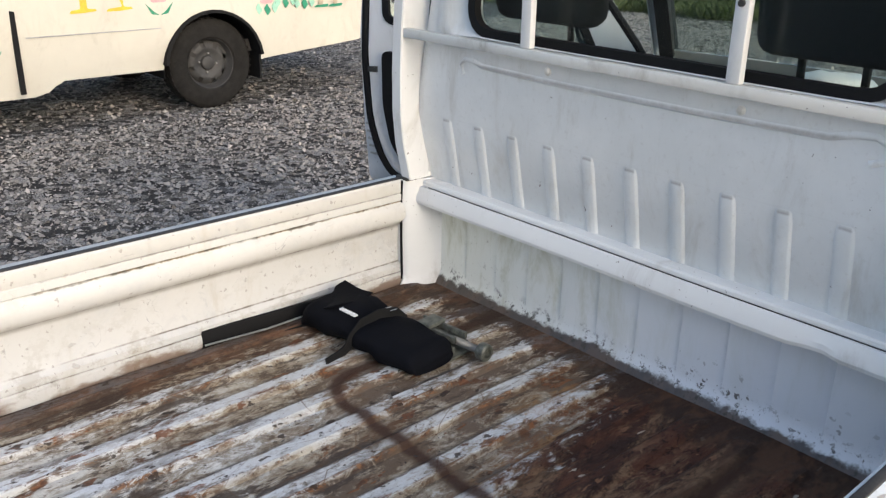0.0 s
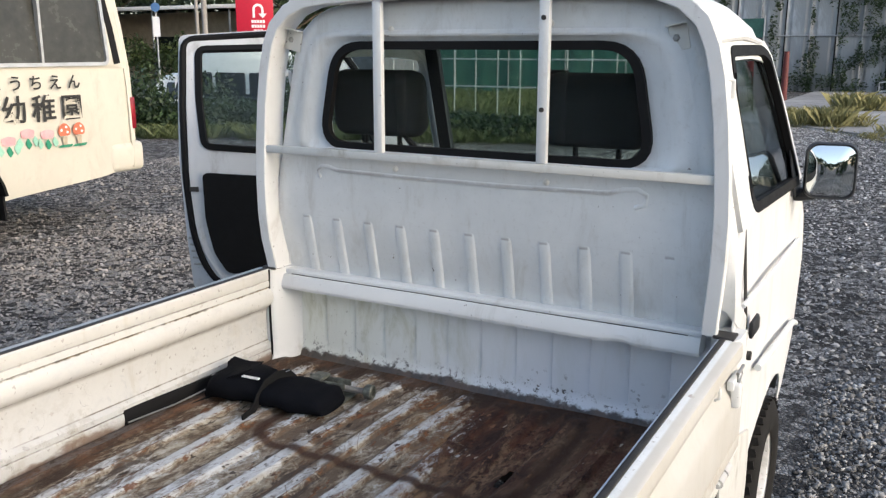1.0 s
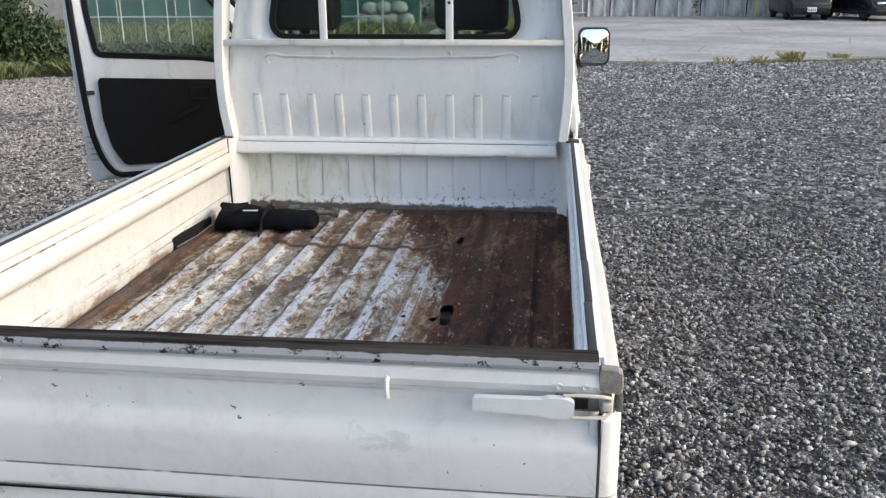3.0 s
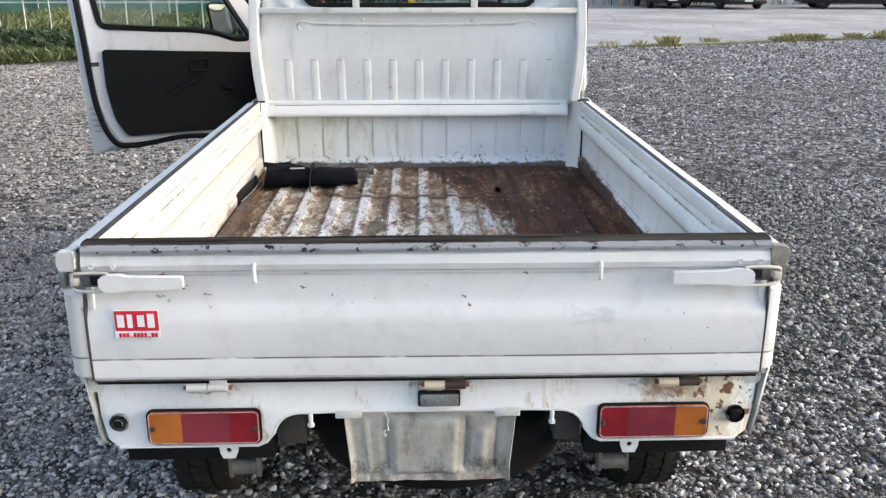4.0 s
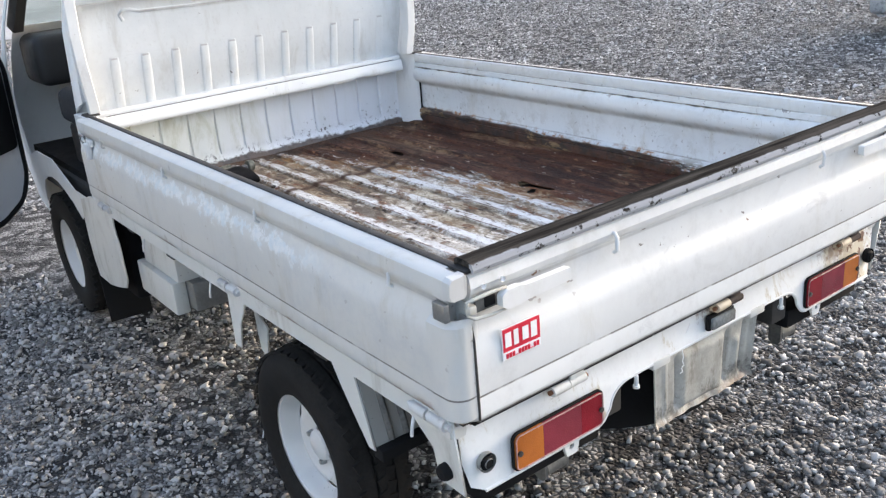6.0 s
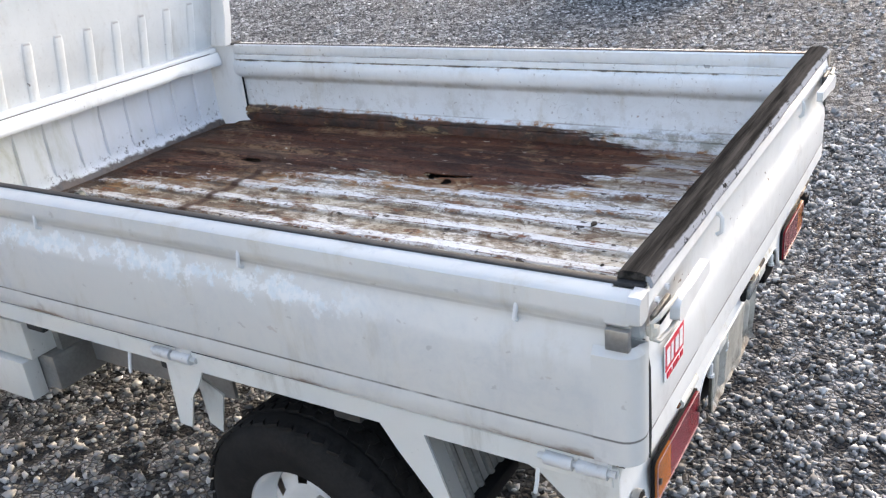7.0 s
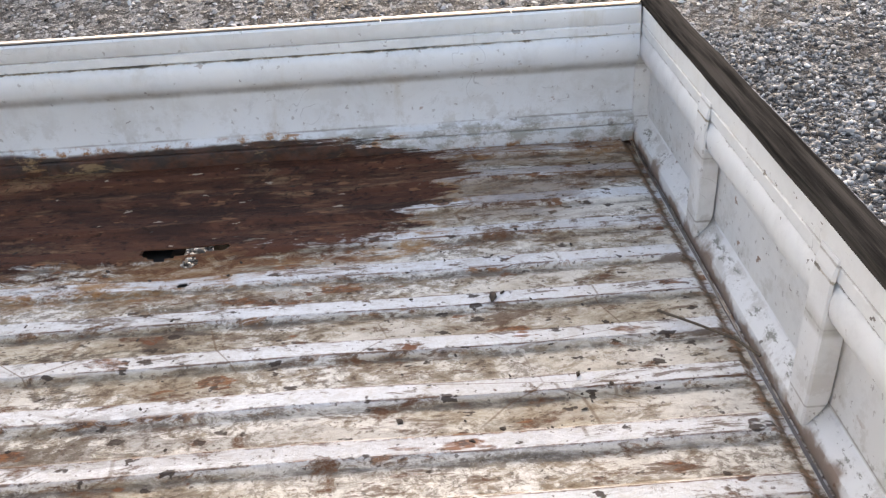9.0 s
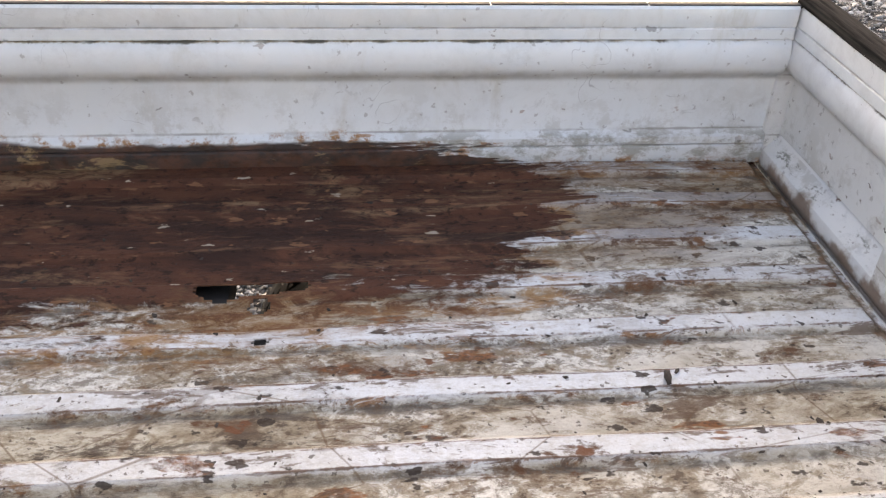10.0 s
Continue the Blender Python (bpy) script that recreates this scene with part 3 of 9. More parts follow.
def concrete_material():
    s = Shade("old_concrete", 0.85)
    a, b = s.noise(0.35, 6, 0.65), s.noise(6, 6, 0.7)
    col = s.mix(s.span(a, 0.35, 0.65), (0.23, 0.228, 0.224), (0.36, 0.354, 0.345))
    col = s.mix(s.math("MULTIPLY", s.span(b, 0.50, 0.68), 0.6), col, (0.12, 0.115, 0.105))
    crack = s.cells(0.35, feature="DISTANCE_TO_EDGE")
    col = s.mix(s.span(crack, 0.0, 0.012, 0.6, 0.0), col, (0.12, 0.12, 0.10))
    s.bump(b, 0.3, 0.02)
    return s.done(col)


M["concrete"] = concrete_material()
M["cream"] = worn_paint("cream_paint", (0.57, 0.54, 0.46), amount=0.5, rust=0.1, rough=0.3)
M["tyre"] = plain("tyre_rubber", (0.0145, 0.0135, 0.0125), 0.9, vary=0.5, bump=0.3, spec=0.2)
M["wheel_grey"] = plain("grey_wheel_steel", (0.042, 0.041, 0.040), 0.65, 0.2, vary=0.4)
M["wheel_white"] = worn_paint("white_wheel_paint", (0.64, 0.64, 0.63), amount=2.0, rust=1.0)


def sheet_material():
    """Galvanised fence sheet with pale runs; each sheet has its own tone."""
    s = Shade("galvanised_sheet", 0.55, 0.25)
    r = s.rand()
    n = s.noise(1.1, 6, 0.65, s.scaled(1, 1, 0.35), 0.8)
    base = s.mix(r, (0.25, 0.26, 0.27), (0.40, 0.41, 0.415))
    col = s.mix(s.math("MULTIPLY", s.span(n, 0.46, 0.62), s.span(r, 0.15, 0.8)), base, (0.58, 0.61, 0.64))
    col = s.mix(s.math("MULTIPLY", s.span(s.noise(2.6, 6, 0.7, s.scaled(1, 1, 0.2)), 0.52, 0.68), 0.75), col, (0.085, 0.082, 0.075))
    return s.done(col)


M["sheet"] = sheet_material()
M["red_sheet"] = plain("red_sheet", (0.30, 0.035, 0.03), 0.5, vary=0.25, scale=3)
M["galv"] = plain("galvanised_pipe", (0.40, 0.41, 0.42), 0.45, 0.6)


def leaf_material(name, dark, light):
    s = Shade(name, 0.6)
    col = s.mix(s.island(), dark, light)
    s.bsdf.inputs["Subsurface Weight"].default_value = 0.0
    return s.done(s.mix(s.span(s.noise(1.2, 3), 0.35, 0.65), s.mix(0.4, col, dark), col))


M["leaf"] = leaf_material("shrub_leaves", (0.008, 0.020, 0.006), (0.042, 0.078, 0.020))
M["dark_leaf"] = leaf_material("tree_leaves", (0.010, 0.022, 0.008), (0.045, 0.075, 0.022))
M["grass"] = leaf_material("grass_blades", (0.035, 0.058, 0.014), (0.13, 0.15, 0.05))
M["dry_grass"] = leaf_material("dry_grass_blades", (0.15, 0.145, 0.05), (0.31, 0.275, 0.11))
M["bright_leaf"] = leaf_material("light_shrub_leaves", (0.025, 0.045, 0.010), (0.085, 0.12, 0.030))
M["bark"] = plain("bark", (0.09, 0.07, 0.05), 0.9, vary=0.4, bump=0.6)


# ---- mesh helpers ----
def box(bm, x0, x1, y0, y1, z0, z1, bevel=0.0, seg=2, m=None):
    r = bmesh.ops.create_cube(bm, size=1.0)
    vs = r["verts"]
    for v in vs:
        v.co = Vector(((x0 + x1) / 2 + v.co.x * (x1 - x0), (y0 + y1) / 2 + v.co.y * (y1 - y0), (z0 + z1) / 2 + v.co.z * (z1 - z0)))
    if bevel:
        es = list({e for v in vs for e in v.link_edges})
        out = bmesh.ops.bevel(bm, geom=es, offset=bevel, segments=seg, affect="EDGES", profile=0.5)
        vs = list({v for f in out["faces"] for v in f.verts} | {v for v in vs if v.is_valid})
    if m is not None:
        for v in vs:
            v.co = m @ v.co
    return vs


def strip(bm, rows, close_u=False, close_v=False):
    """A skin of quads through rows of points, all of one length."""
    vs = [[bm.verts.new(p) for p in row] for row in rows]
    nu, nv = len(vs), len(vs[0])
    for i in range(nu if close_u else nu - 1):
        for j in range(nv if close_v else nv - 1):
            bm.faces.new((vs[i][j], vs[i][(j + 1) % nv], vs[(i + 1) % nu][(j + 1) % nv], vs[(i + 1) % nu][j]))
    return vs


def caps(bm, vs):
    bm.faces.new(list(reversed(vs[0])))
    bm.faces.new(vs[-1])


def tube(bm, pts, r, n=8, closed=False, flat=None):
    """A round bar along points; flat=(a, b) makes it a bar of half sizes a, b (b along z where it can)."""
    pts = [Vector(p) for p in pts]
    rows, prev = [], None
    for i, p in enumerate(pts):
        a = pts[i - 1] if (i or closed) else p
        b = pts[(i + 1) % len(pts)] if (i + 1 < len(pts) or closed) else p
        d = (b - a).normalized()
        up = prev if prev is not None else (Vector((0, 0, 1)) if abs(d.z) < 0.9 else Vector((1, 0, 0)))
        u = (up - d * up.dot(d)).normalized()
        w = d.cross(u)
        prev = u
        if flat:
            ring = [p + w * (sx * flat[0]) + u * (sy * flat[1]) for sx, sy in ((-1, -1), (1, -1), (1, 1), (-1, 1))]
        else:
            ring = [p + (u * math.cos(t) + w * math.sin(t)) * r for t in (2 * math.pi * k / n for k in range(n))]
        rows.append(ring)
    vs = strip(bm, rows, close_u=closed, close_v=True)
    if not closed:
        caps(bm, vs)
    return vs


def lathe(bm, profile, n=40, m=None):
    """Turns (radius, height) round the y axis."""
    rows = [[Vector((r * math.cos(t), h, r * math.sin(t))) for t in (2 * math.pi * k / n for k in range(n))] for r, h in profile]
    if m is not None:
        rows = [[m @ p for p in row] for row in rows]
    return strip(bm, rows, close_v=True)


def outline_fill(bm, loops, put):
    """Fills a flat outline, with holes, given as (u, v) loops; put maps (u, v) to space."""
    edges = []
    for loop in loops:
        vs = [bm.verts.new((u, v, 0)) for u, v in loop]
        edges += [bm.edges.new((vs[i], vs[(i + 1) % len(vs)])) for i in range(len(vs))]
    bmesh.ops.triangle_fill(bm, edges=edges, use_beauty=True)
    for v in bm.verts:
        if not v.tag:
            v.co = Vector(put(v.co.x, v.co.y))
            v.tag = True


def round_rect(u0, u1, v0, v1, r, n=6):
    pts = []
    for cu, cv, a in ((u1 - r, v1 - r, 0), (u0 + r, v1 - r, 90), (u0 + r, v0 + r, 180), (u1 - r, v0 + r, 270)):
        pts += [(cu + r * math.cos(radians(a + 90 * k / n)), cv + r * math.sin(radians(a + 90 * k / n))) for k in range(n + 1)]
    return pts


def rounded(points, r, n=5):
    """Rounds the corners of a closed polygon of (u, v)."""
    out = []
    k = len(points)
    for i in range(k):
        p, a, b = Vector(points[i]), Vector(points[i - 1]), Vector(points[(i + 1) % k])
        rr = min(r, (a - p).length * 0.45, (b - p).length * 0.45)
        s, e = p + (a - p).normalized() * rr, p + (b - p).normalized() * rr
        for j in range(n + 1):
            t = j / n
            q = s * (1 - t) ** 2 + p * (2 * t * (1 - t)) + e * t ** 2
            out.append((q.x, q.y))
    return out


def mesh_of(name, bm, smooth=35):
    bmesh.ops.recalc_face_normals(bm, faces=bm.faces)
    me = bpy.data.meshes.new(name)
    bm.to_mesh(me)
    bm.free()
    if smooth:
        me.shade_smooth()
        me.set_sharp_from_angle(angle=radians(smooth))
    return me


def part(name, bm, material, parent=None, label="", thick=0.0, smooth=35):
    """Links a bmesh as one mesh object under a thing or a part."""
    ob = new(name, mesh_of(name, bm, smooth))
    ob.data.materials.append(M[material] if isinstance(material, str) else material)
    ob.parent = parent
    if thick:
        # crisp sheet edges
        me = ob.data
        used = [0] * len(me.edges)
        for loop in me.loops:
            used[loop.edge_index] += 1
        rim = me.attributes.get("sharp_edge") or me.attributes.new("sharp_edge", "BOOLEAN", "EDGE")
        for k, times in enumerate(used):
            if times == 1:
                rim.data[k].value = True
        mod = ob.modifiers.new("thickness", "SOLIDIFY")
        mod.thickness, mod.offset = thick, 0
    return tagged(ob, label)


def boxed(name, material, parent, *a, label="", **k):
    bm = bmesh.new()
    box(bm, *a, **k)
    return part(name, bm, material, parent, label)


def empty(name, label, category, at=(0, 0, 0), group="", kind=""):
    ob = new(name)
    ob.location = at
    ob.empty_display_size = 0.1
    return tagged(ob, label, category, group, kind)


# ---- the small truck: x runs forward from the tailgate, y to its nearside, z up ----
truck = empty("kei_truck", "small white flatbed truck with rusty bed, nearside door open", "truck")
# half width over the gates, nearside and offside
WIDE = {1: 0.729, -1: 0.717}


# -- bed floor: pressed ribs along x, a ragged hole rusted through --
RIBS = [0.001 + 0.1078 * k for k in range(-6, 7)]


def floor_height(x, y):
    z = 0.630
    ends = min(1.0, max(0.0, (x - 0.062) / 0.010)) * min(1.0, max(0.0, (2.06 - x) / 0.02))
    for c in RIBS:
        d = abs(y - c)
        if d < 0.027:
            z += 0.0090 * ends * min(1.0, (0.027 - d) / 0.012)
    if x < 0.058:
        z -= 0.005
    return z


def rusted_through(x, y):
    w = 0.012 * noise.noise(Vector((x * 40, y * 60, 1.0))) + 0.006 * noise.noise(Vector((x * 110, y * 150, 4.0)))
    a = ((x - 0.970) / 0.050) ** 2 + ((y + 0.322) / 0.019) ** 2
    b = ((x - 0.905) / 0.052) ** 2 + ((y + 0.325) / 0.015) ** 2
    c = ((x - 0.925) / 0.016) ** 2 + ((y + 0.292) / 0.014) ** 2
    e = ((x - 0.918) / 0.012) ** 2 + ((y + 0.208) / 0.007) ** 2
    f = ((x - 1.66) / 0.045) ** 2 + ((y + 0.29) / 0.012) ** 2
    return min(a, b, c, e, f) + w * 40 < 1.0


def build_floor():
    bm = bmesh.new()
    xs = [0.03 + 0.0125 * i for i in range(169)]
    ys = sorted({round(c + d, 4) for c in RIBS for d in (-0.040, -0.027, -0.0265, -0.015, -0.0145, 0.0, 0.0145, 0.015, 0.0265, 0.027, 0.040, 0.0539)} | {-0.672, -0.685, 0.672, 0.69, -0.66})
    xs = [x for x in xs if not 0.835 < x < 1.045]
    xs = sorted(xs + [0.84 + 0.004 * i for i in range(51)] + [0.062, 0.072])
    xs = [x for i, x in enumerate(xs) if i == 0 or x - xs[i - 1] > 0.0015]
    ys = sorted([y for y in ys if not -0.353 < y < -0.19] + [-0.35 + 0.0045 * i for i in range(36)])
    ys = [y for i, y in enumerate(ys) if i == 0 or y - ys[i - 1] > 0.0015]
    grid = []
    for x in xs:
        row = []
        for y in ys:
            sag = 0.004 * noise.noise(Vector((x * 3, y * 3, 0.5)))
            if x > 0.7 and x < 1.15 and -0.40 < y < -0.2:
                sag -= 0.006 * max(0.0, 1 - abs(x - 0.94) / 0.2)
            if x > 0.75 and y < -0.665:
                sag += 0.009
            row.append(bm.verts.new((x, y, floor_height(x, y) + sag)))
        grid.append(row)
    for i in range(len(xs) - 1):
        for j in range(len(ys) - 1):
            if not rusted_through((xs[i] + xs[i + 1]) / 2, (ys[j] + ys[j + 1]) / 2):
                bm.faces.new((grid[i][j], grid[i + 1][j], grid[i + 1][j + 1], grid[i][j + 1]))
    return part("bed_floor", bm, "floor", truck, "ribbed steel bed floor, worn white paint and heavy rust", thick=0.002, smooth=30)


build_floor()


# -- gates --
def gate_section(crease, groove, foot, ledge=False, shift=0.0):
    """(depth from the outer face inward, height), all round."""
    outer = [(0.006, 0.919), (-0.003, 0.911), (-0.006, 0.893), (-0.002, 0.880), (0.006, 0.875), (0.008, 0.862), (0.008, crease + 0.022), (0.004, crease + 0.006), (-0.006, crease - 0.012), (-0.008, crease - 0.03),
             (-0.008, groove + 0.003), (-0.0072, groove), (-0.008, groove - 0.003), (-0.008, foot + 0.014), (-0.002, foot + 0.002), (0.008, foot)]
    if ledge:
        inner = [(0.026, 0.622), (0.036, 0.624), (0.038, 0.647), (0.036, 0.655), (0.030, 0.662), (0.016, 0.676), (0.012, 0.680), (0.0095, 0.684), (0.012, 0.688), (0.012, 0.786), (0.014, 0.794), (0.020, 0.800), (0.030, 0.807), (0.037, 0.817),
                 (0.041, 0.831), (0.041, 0.846), (0.038, 0.860), (0.034, 0.8655), (0.038, 0.869), (0.038, 0.886), (0.036, 0.8885), (0.038, 0.891), (0.038, 0.920), (0.035, 0.924)]
    else:
        inner = [(0.030, foot - 0.012), (0.046, 0.632), (0.048, 0.655), (0.047, 0.666), (0.043, 0.6695), (0.047, 0.673), (0.046, 0.686), (0.035, 0.694), (0.032, 0.700), (0.032, 0.790), (0.035, 0.797), (0.041, 0.8025), (0.049, 0.810), (0.055, 0.821),
                 (0.057, 0.834), (0.056, 0.848), (0.051, 0.863), (0.046, 0.8665), (0.050, 0.870), (0.050, 0.886), (0.047, 0.8885), (0.049, 0.891), (0.049, 0.920), (0.045, 0.924)]
        inner = [(d + shift, h) for d, h in inner]
        outer[:6] = [(0.006, 0.9205), (0.000, 0.916), (-0.002, 0.895), (-0.001, 0.882), (0.005, 0.876), (0.010, 0.862)]
    return outer + inner


def run_section(bm, section, at, steps):
    """Sweeps a section along steps; at(step, depth, height) gives the place."""
    vs = strip(bm, [[at(s, d, h) for d, h in section] for s in steps], close_v=True)
    caps(bm, vs)


def side_gate(sign, x0=0.044, x1=2.03):
    name = "side_gate"
    sec = gate_section(0.835, 0.697, 0.650, shift=0.007 if sign > 0 else 0.005)
    s0, s1 = (0.035, 0.051) if sign > 0 else (0.032, 0.049)
    bm = bmesh.new()
    n = 24
    bow = lambda x: 0.002 * math.sin(x * 5.1) * math.sin(x * 2.3)
    run_section(bm, sec, lambda x, d, h: Vector((x, sign * (WIDE[sign] - d + (bow(x) if d < 0.02 else 0)), h)), [x0 + (x1 - x0) * i / n for i in range(n + 1)])
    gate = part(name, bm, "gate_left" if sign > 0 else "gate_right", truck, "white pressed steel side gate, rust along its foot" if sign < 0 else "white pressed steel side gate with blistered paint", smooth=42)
    bm = bmesh.new()
    for xa, xb, da, db in ((0.006, 0.30, s0 + 0.001, s1), (0.302, 0.56, s0, s1 - 0.002), (0.562, x1 - 0.005, s0 + 0.002, s1 - 0.001)) if sign < 0 else ((0.002, x1 - 0.005, s0, s1),):
        ya, yb = sorted((sign * (WIDE[sign] - da), sign * (WIDE[sign] - db)))
        box(bm, xa, xb, ya, yb, 0.9185, 0.9262, 0.0020)
    part("rubber_strip", bm, "strip_rubber", gate, "thin black rubber strip")
    for x in (0.175, 0.705, 1.265, 1.80):
        bm = bmesh.new()
        y = WIDE[sign] - 0.004
        tube(bm, [(x, sign * (y - 0.012), 0.893), (x, sign * (y + 0.002), 0.892), (x, sign * (y + 0.005), 0.884), (x + 0.004, sign * (y + 0.005), 0.862), (x + 0.004, sign * (y - 0.004), 0.856)], 0.0036, 8)
        part("rope_hook", bm, "paint", gate)
    for x in (0.095, 0.945, 1.93):
        bm = bmesh.new()
        y = sign * (WIDE[sign] - 0.002)
        tube(bm, [(x - 0.050, y, 0.630), (x - 0.003, y, 0.630)], 0.0115, 12)
        tube(bm, [(x + 0.005, y, 0.630), (x + 0.050, y, 0.630)], 0.012, 12)
        tube(bm, [(x - 0.062, y, 0.630), (x + 0.062, y, 0.630)], 0.006, 8)
        for a, b in ((x - 0.05, x - 0.005), (x + 0.01, x + 0.05)):
            box(bm, a, b, min(y, sign * (WIDE[sign] - 0.02)), max(y, sign * (WIDE[sign] - 0.02)), 0.616, 0.652 if a < x else 0.63, 0.004)
        part("hinge", bm, "hinge_white", gate, "painted hinge barrel with rusty pin")
    bm = bmesh.new()
    a, b = sorted((sign * (WIDE[sign] - 0.004), sign * (WIDE[sign] + 0.012)))
    box(bm, 1.90, 1.985, a, b, 0.845, 0.868, 0.004)
    box(bm, 1.905, 1.925, min(sign * (WIDE[sign] + 0.004), sign * (WIDE[sign] + 0.026)), max(sign * (WIDE[sign] + 0.004), sign * (WIDE[sign] + 0.026)), 0.805, 0.862, 0.006, 3)
    latch = part("front_latch", bm, "paint", gate, "white painted latch lever")
    bm = bmesh.new()
    tube(bm, [(1.925, sign * (WIDE[sign] + 0.014), 0.880), (1.985, sign * (WIDE[sign] + 0.014), 0.880), (1.99, sign * (WIDE[sign] + 0.010), 0.858), (1.93, sign * (WIDE[sign] + 0.014), 0.850)], 0.004, 8, closed=True)
    part("wire_loop", bm, "steel", latch)
    return gate


gate_l = side_gate(1)
gate_r = side_gate(-1)
# rear end caps of the side gates, where the latches hook on
for gate, sign in ((gate_l, 1), (gate_r, -1)):
    bm = bmesh.new()
    lip = [(0.003, 0.924), (-0.004, 0.918), (-0.006, 0.896), (-0.003, 0.886), (0.003, 0.882), (0.026, 0.882), (0.032, 0.888), (0.034, 0.920), (0.030, 0.926)]
    pinch = [(0.018 + (d - 0.018) * 0.92, 0.903 + (h - 0.903) * 0.90) for d, h in lip]
    rows = [[Vector((x, sign * (WIDE[sign] - d), h)) for d, h in loop] for x, loop in ((0.012, lip), (-0.002, lip), (-0.006, pinch))]
    caps(bm, strip(bm, rows, close_v=True))
    lip_end = bmesh.new()
    shape = [(d if d < 0.02 else d - 0.006, h) for d, h in [(0.006, 0.9205), (0.000, 0.916), (-0.002, 0.895), (-0.001, 0.882), (0.005, 0.876), (0.026, 0.880), (0.034, 0.890), (0.034, 0.922), (0.030, 0.924)]]
    run_section(lip_end, shape, lambda x, d, h: Vector((x, sign * (WIDE[sign] - d), h)), [0.010, 0.028, 0.046])
    part("lip_end", lip_end, "gate_left" if sign > 0 else "gate_right", gate, smooth=30)
    part("end_cap", bm, "end_plug" if sign < 0 else "hinge_white", gate, "grimy plug in the end of the gate lip", smooth=30)
    bm = bmesh.new()
    a, b = sorted((sign * (WIDE[sign] - 0.004), sign * (WIDE[sign] + 0.0075)))
    box(bm, 0.008, 0.042, a, b, 0.844, 0.876, 0.002)
    part("striker_plate", bm, "steel" if sign > 0 else "grimy_steel", gate, "chipped steel striker plate")
    # rounded lower corner of the body side
    bm = bmesh.new()
    rows = []
    for z in (0.648, 0.656, 0.70, 0.80, 0.832, 0.842):
        r = 0.030
        inset = 0.0 if 0.65 < z < 0.835 else 0.010
        rows.append([Vector((0.062, sign * (WIDE[sign] + 0.007 - inset), z))] + [Vector((0.022 - (r - inset) * math.sin(radians(t)) + 0.004, sign * (WIDE[sign] + 0.006 - r + (r - inset) * math.cos(radians(t))), z)) for t in range(0, 91, 15)] + [Vector((-0.003, sign * 0.692, z)), Vector((0.03, sign * 0.690, z))])
    strip(bm, rows)
    part("corner", bm, "gate_left" if sign > 0 else "gate_tail", gate, thick=0.003)
    bm = bmesh.new()
    tube(bm, [(-0.0035, sign * 0.6895, 0.648), (-0.0045, sign * 0.6895, 0.70), (-0.0035, sign * 0.6895, 0.80), (0.004, sign * 0.6895, 0.842)], 0.0028, 6)
    part("corner_gap", bm, "dark_metal", gate)


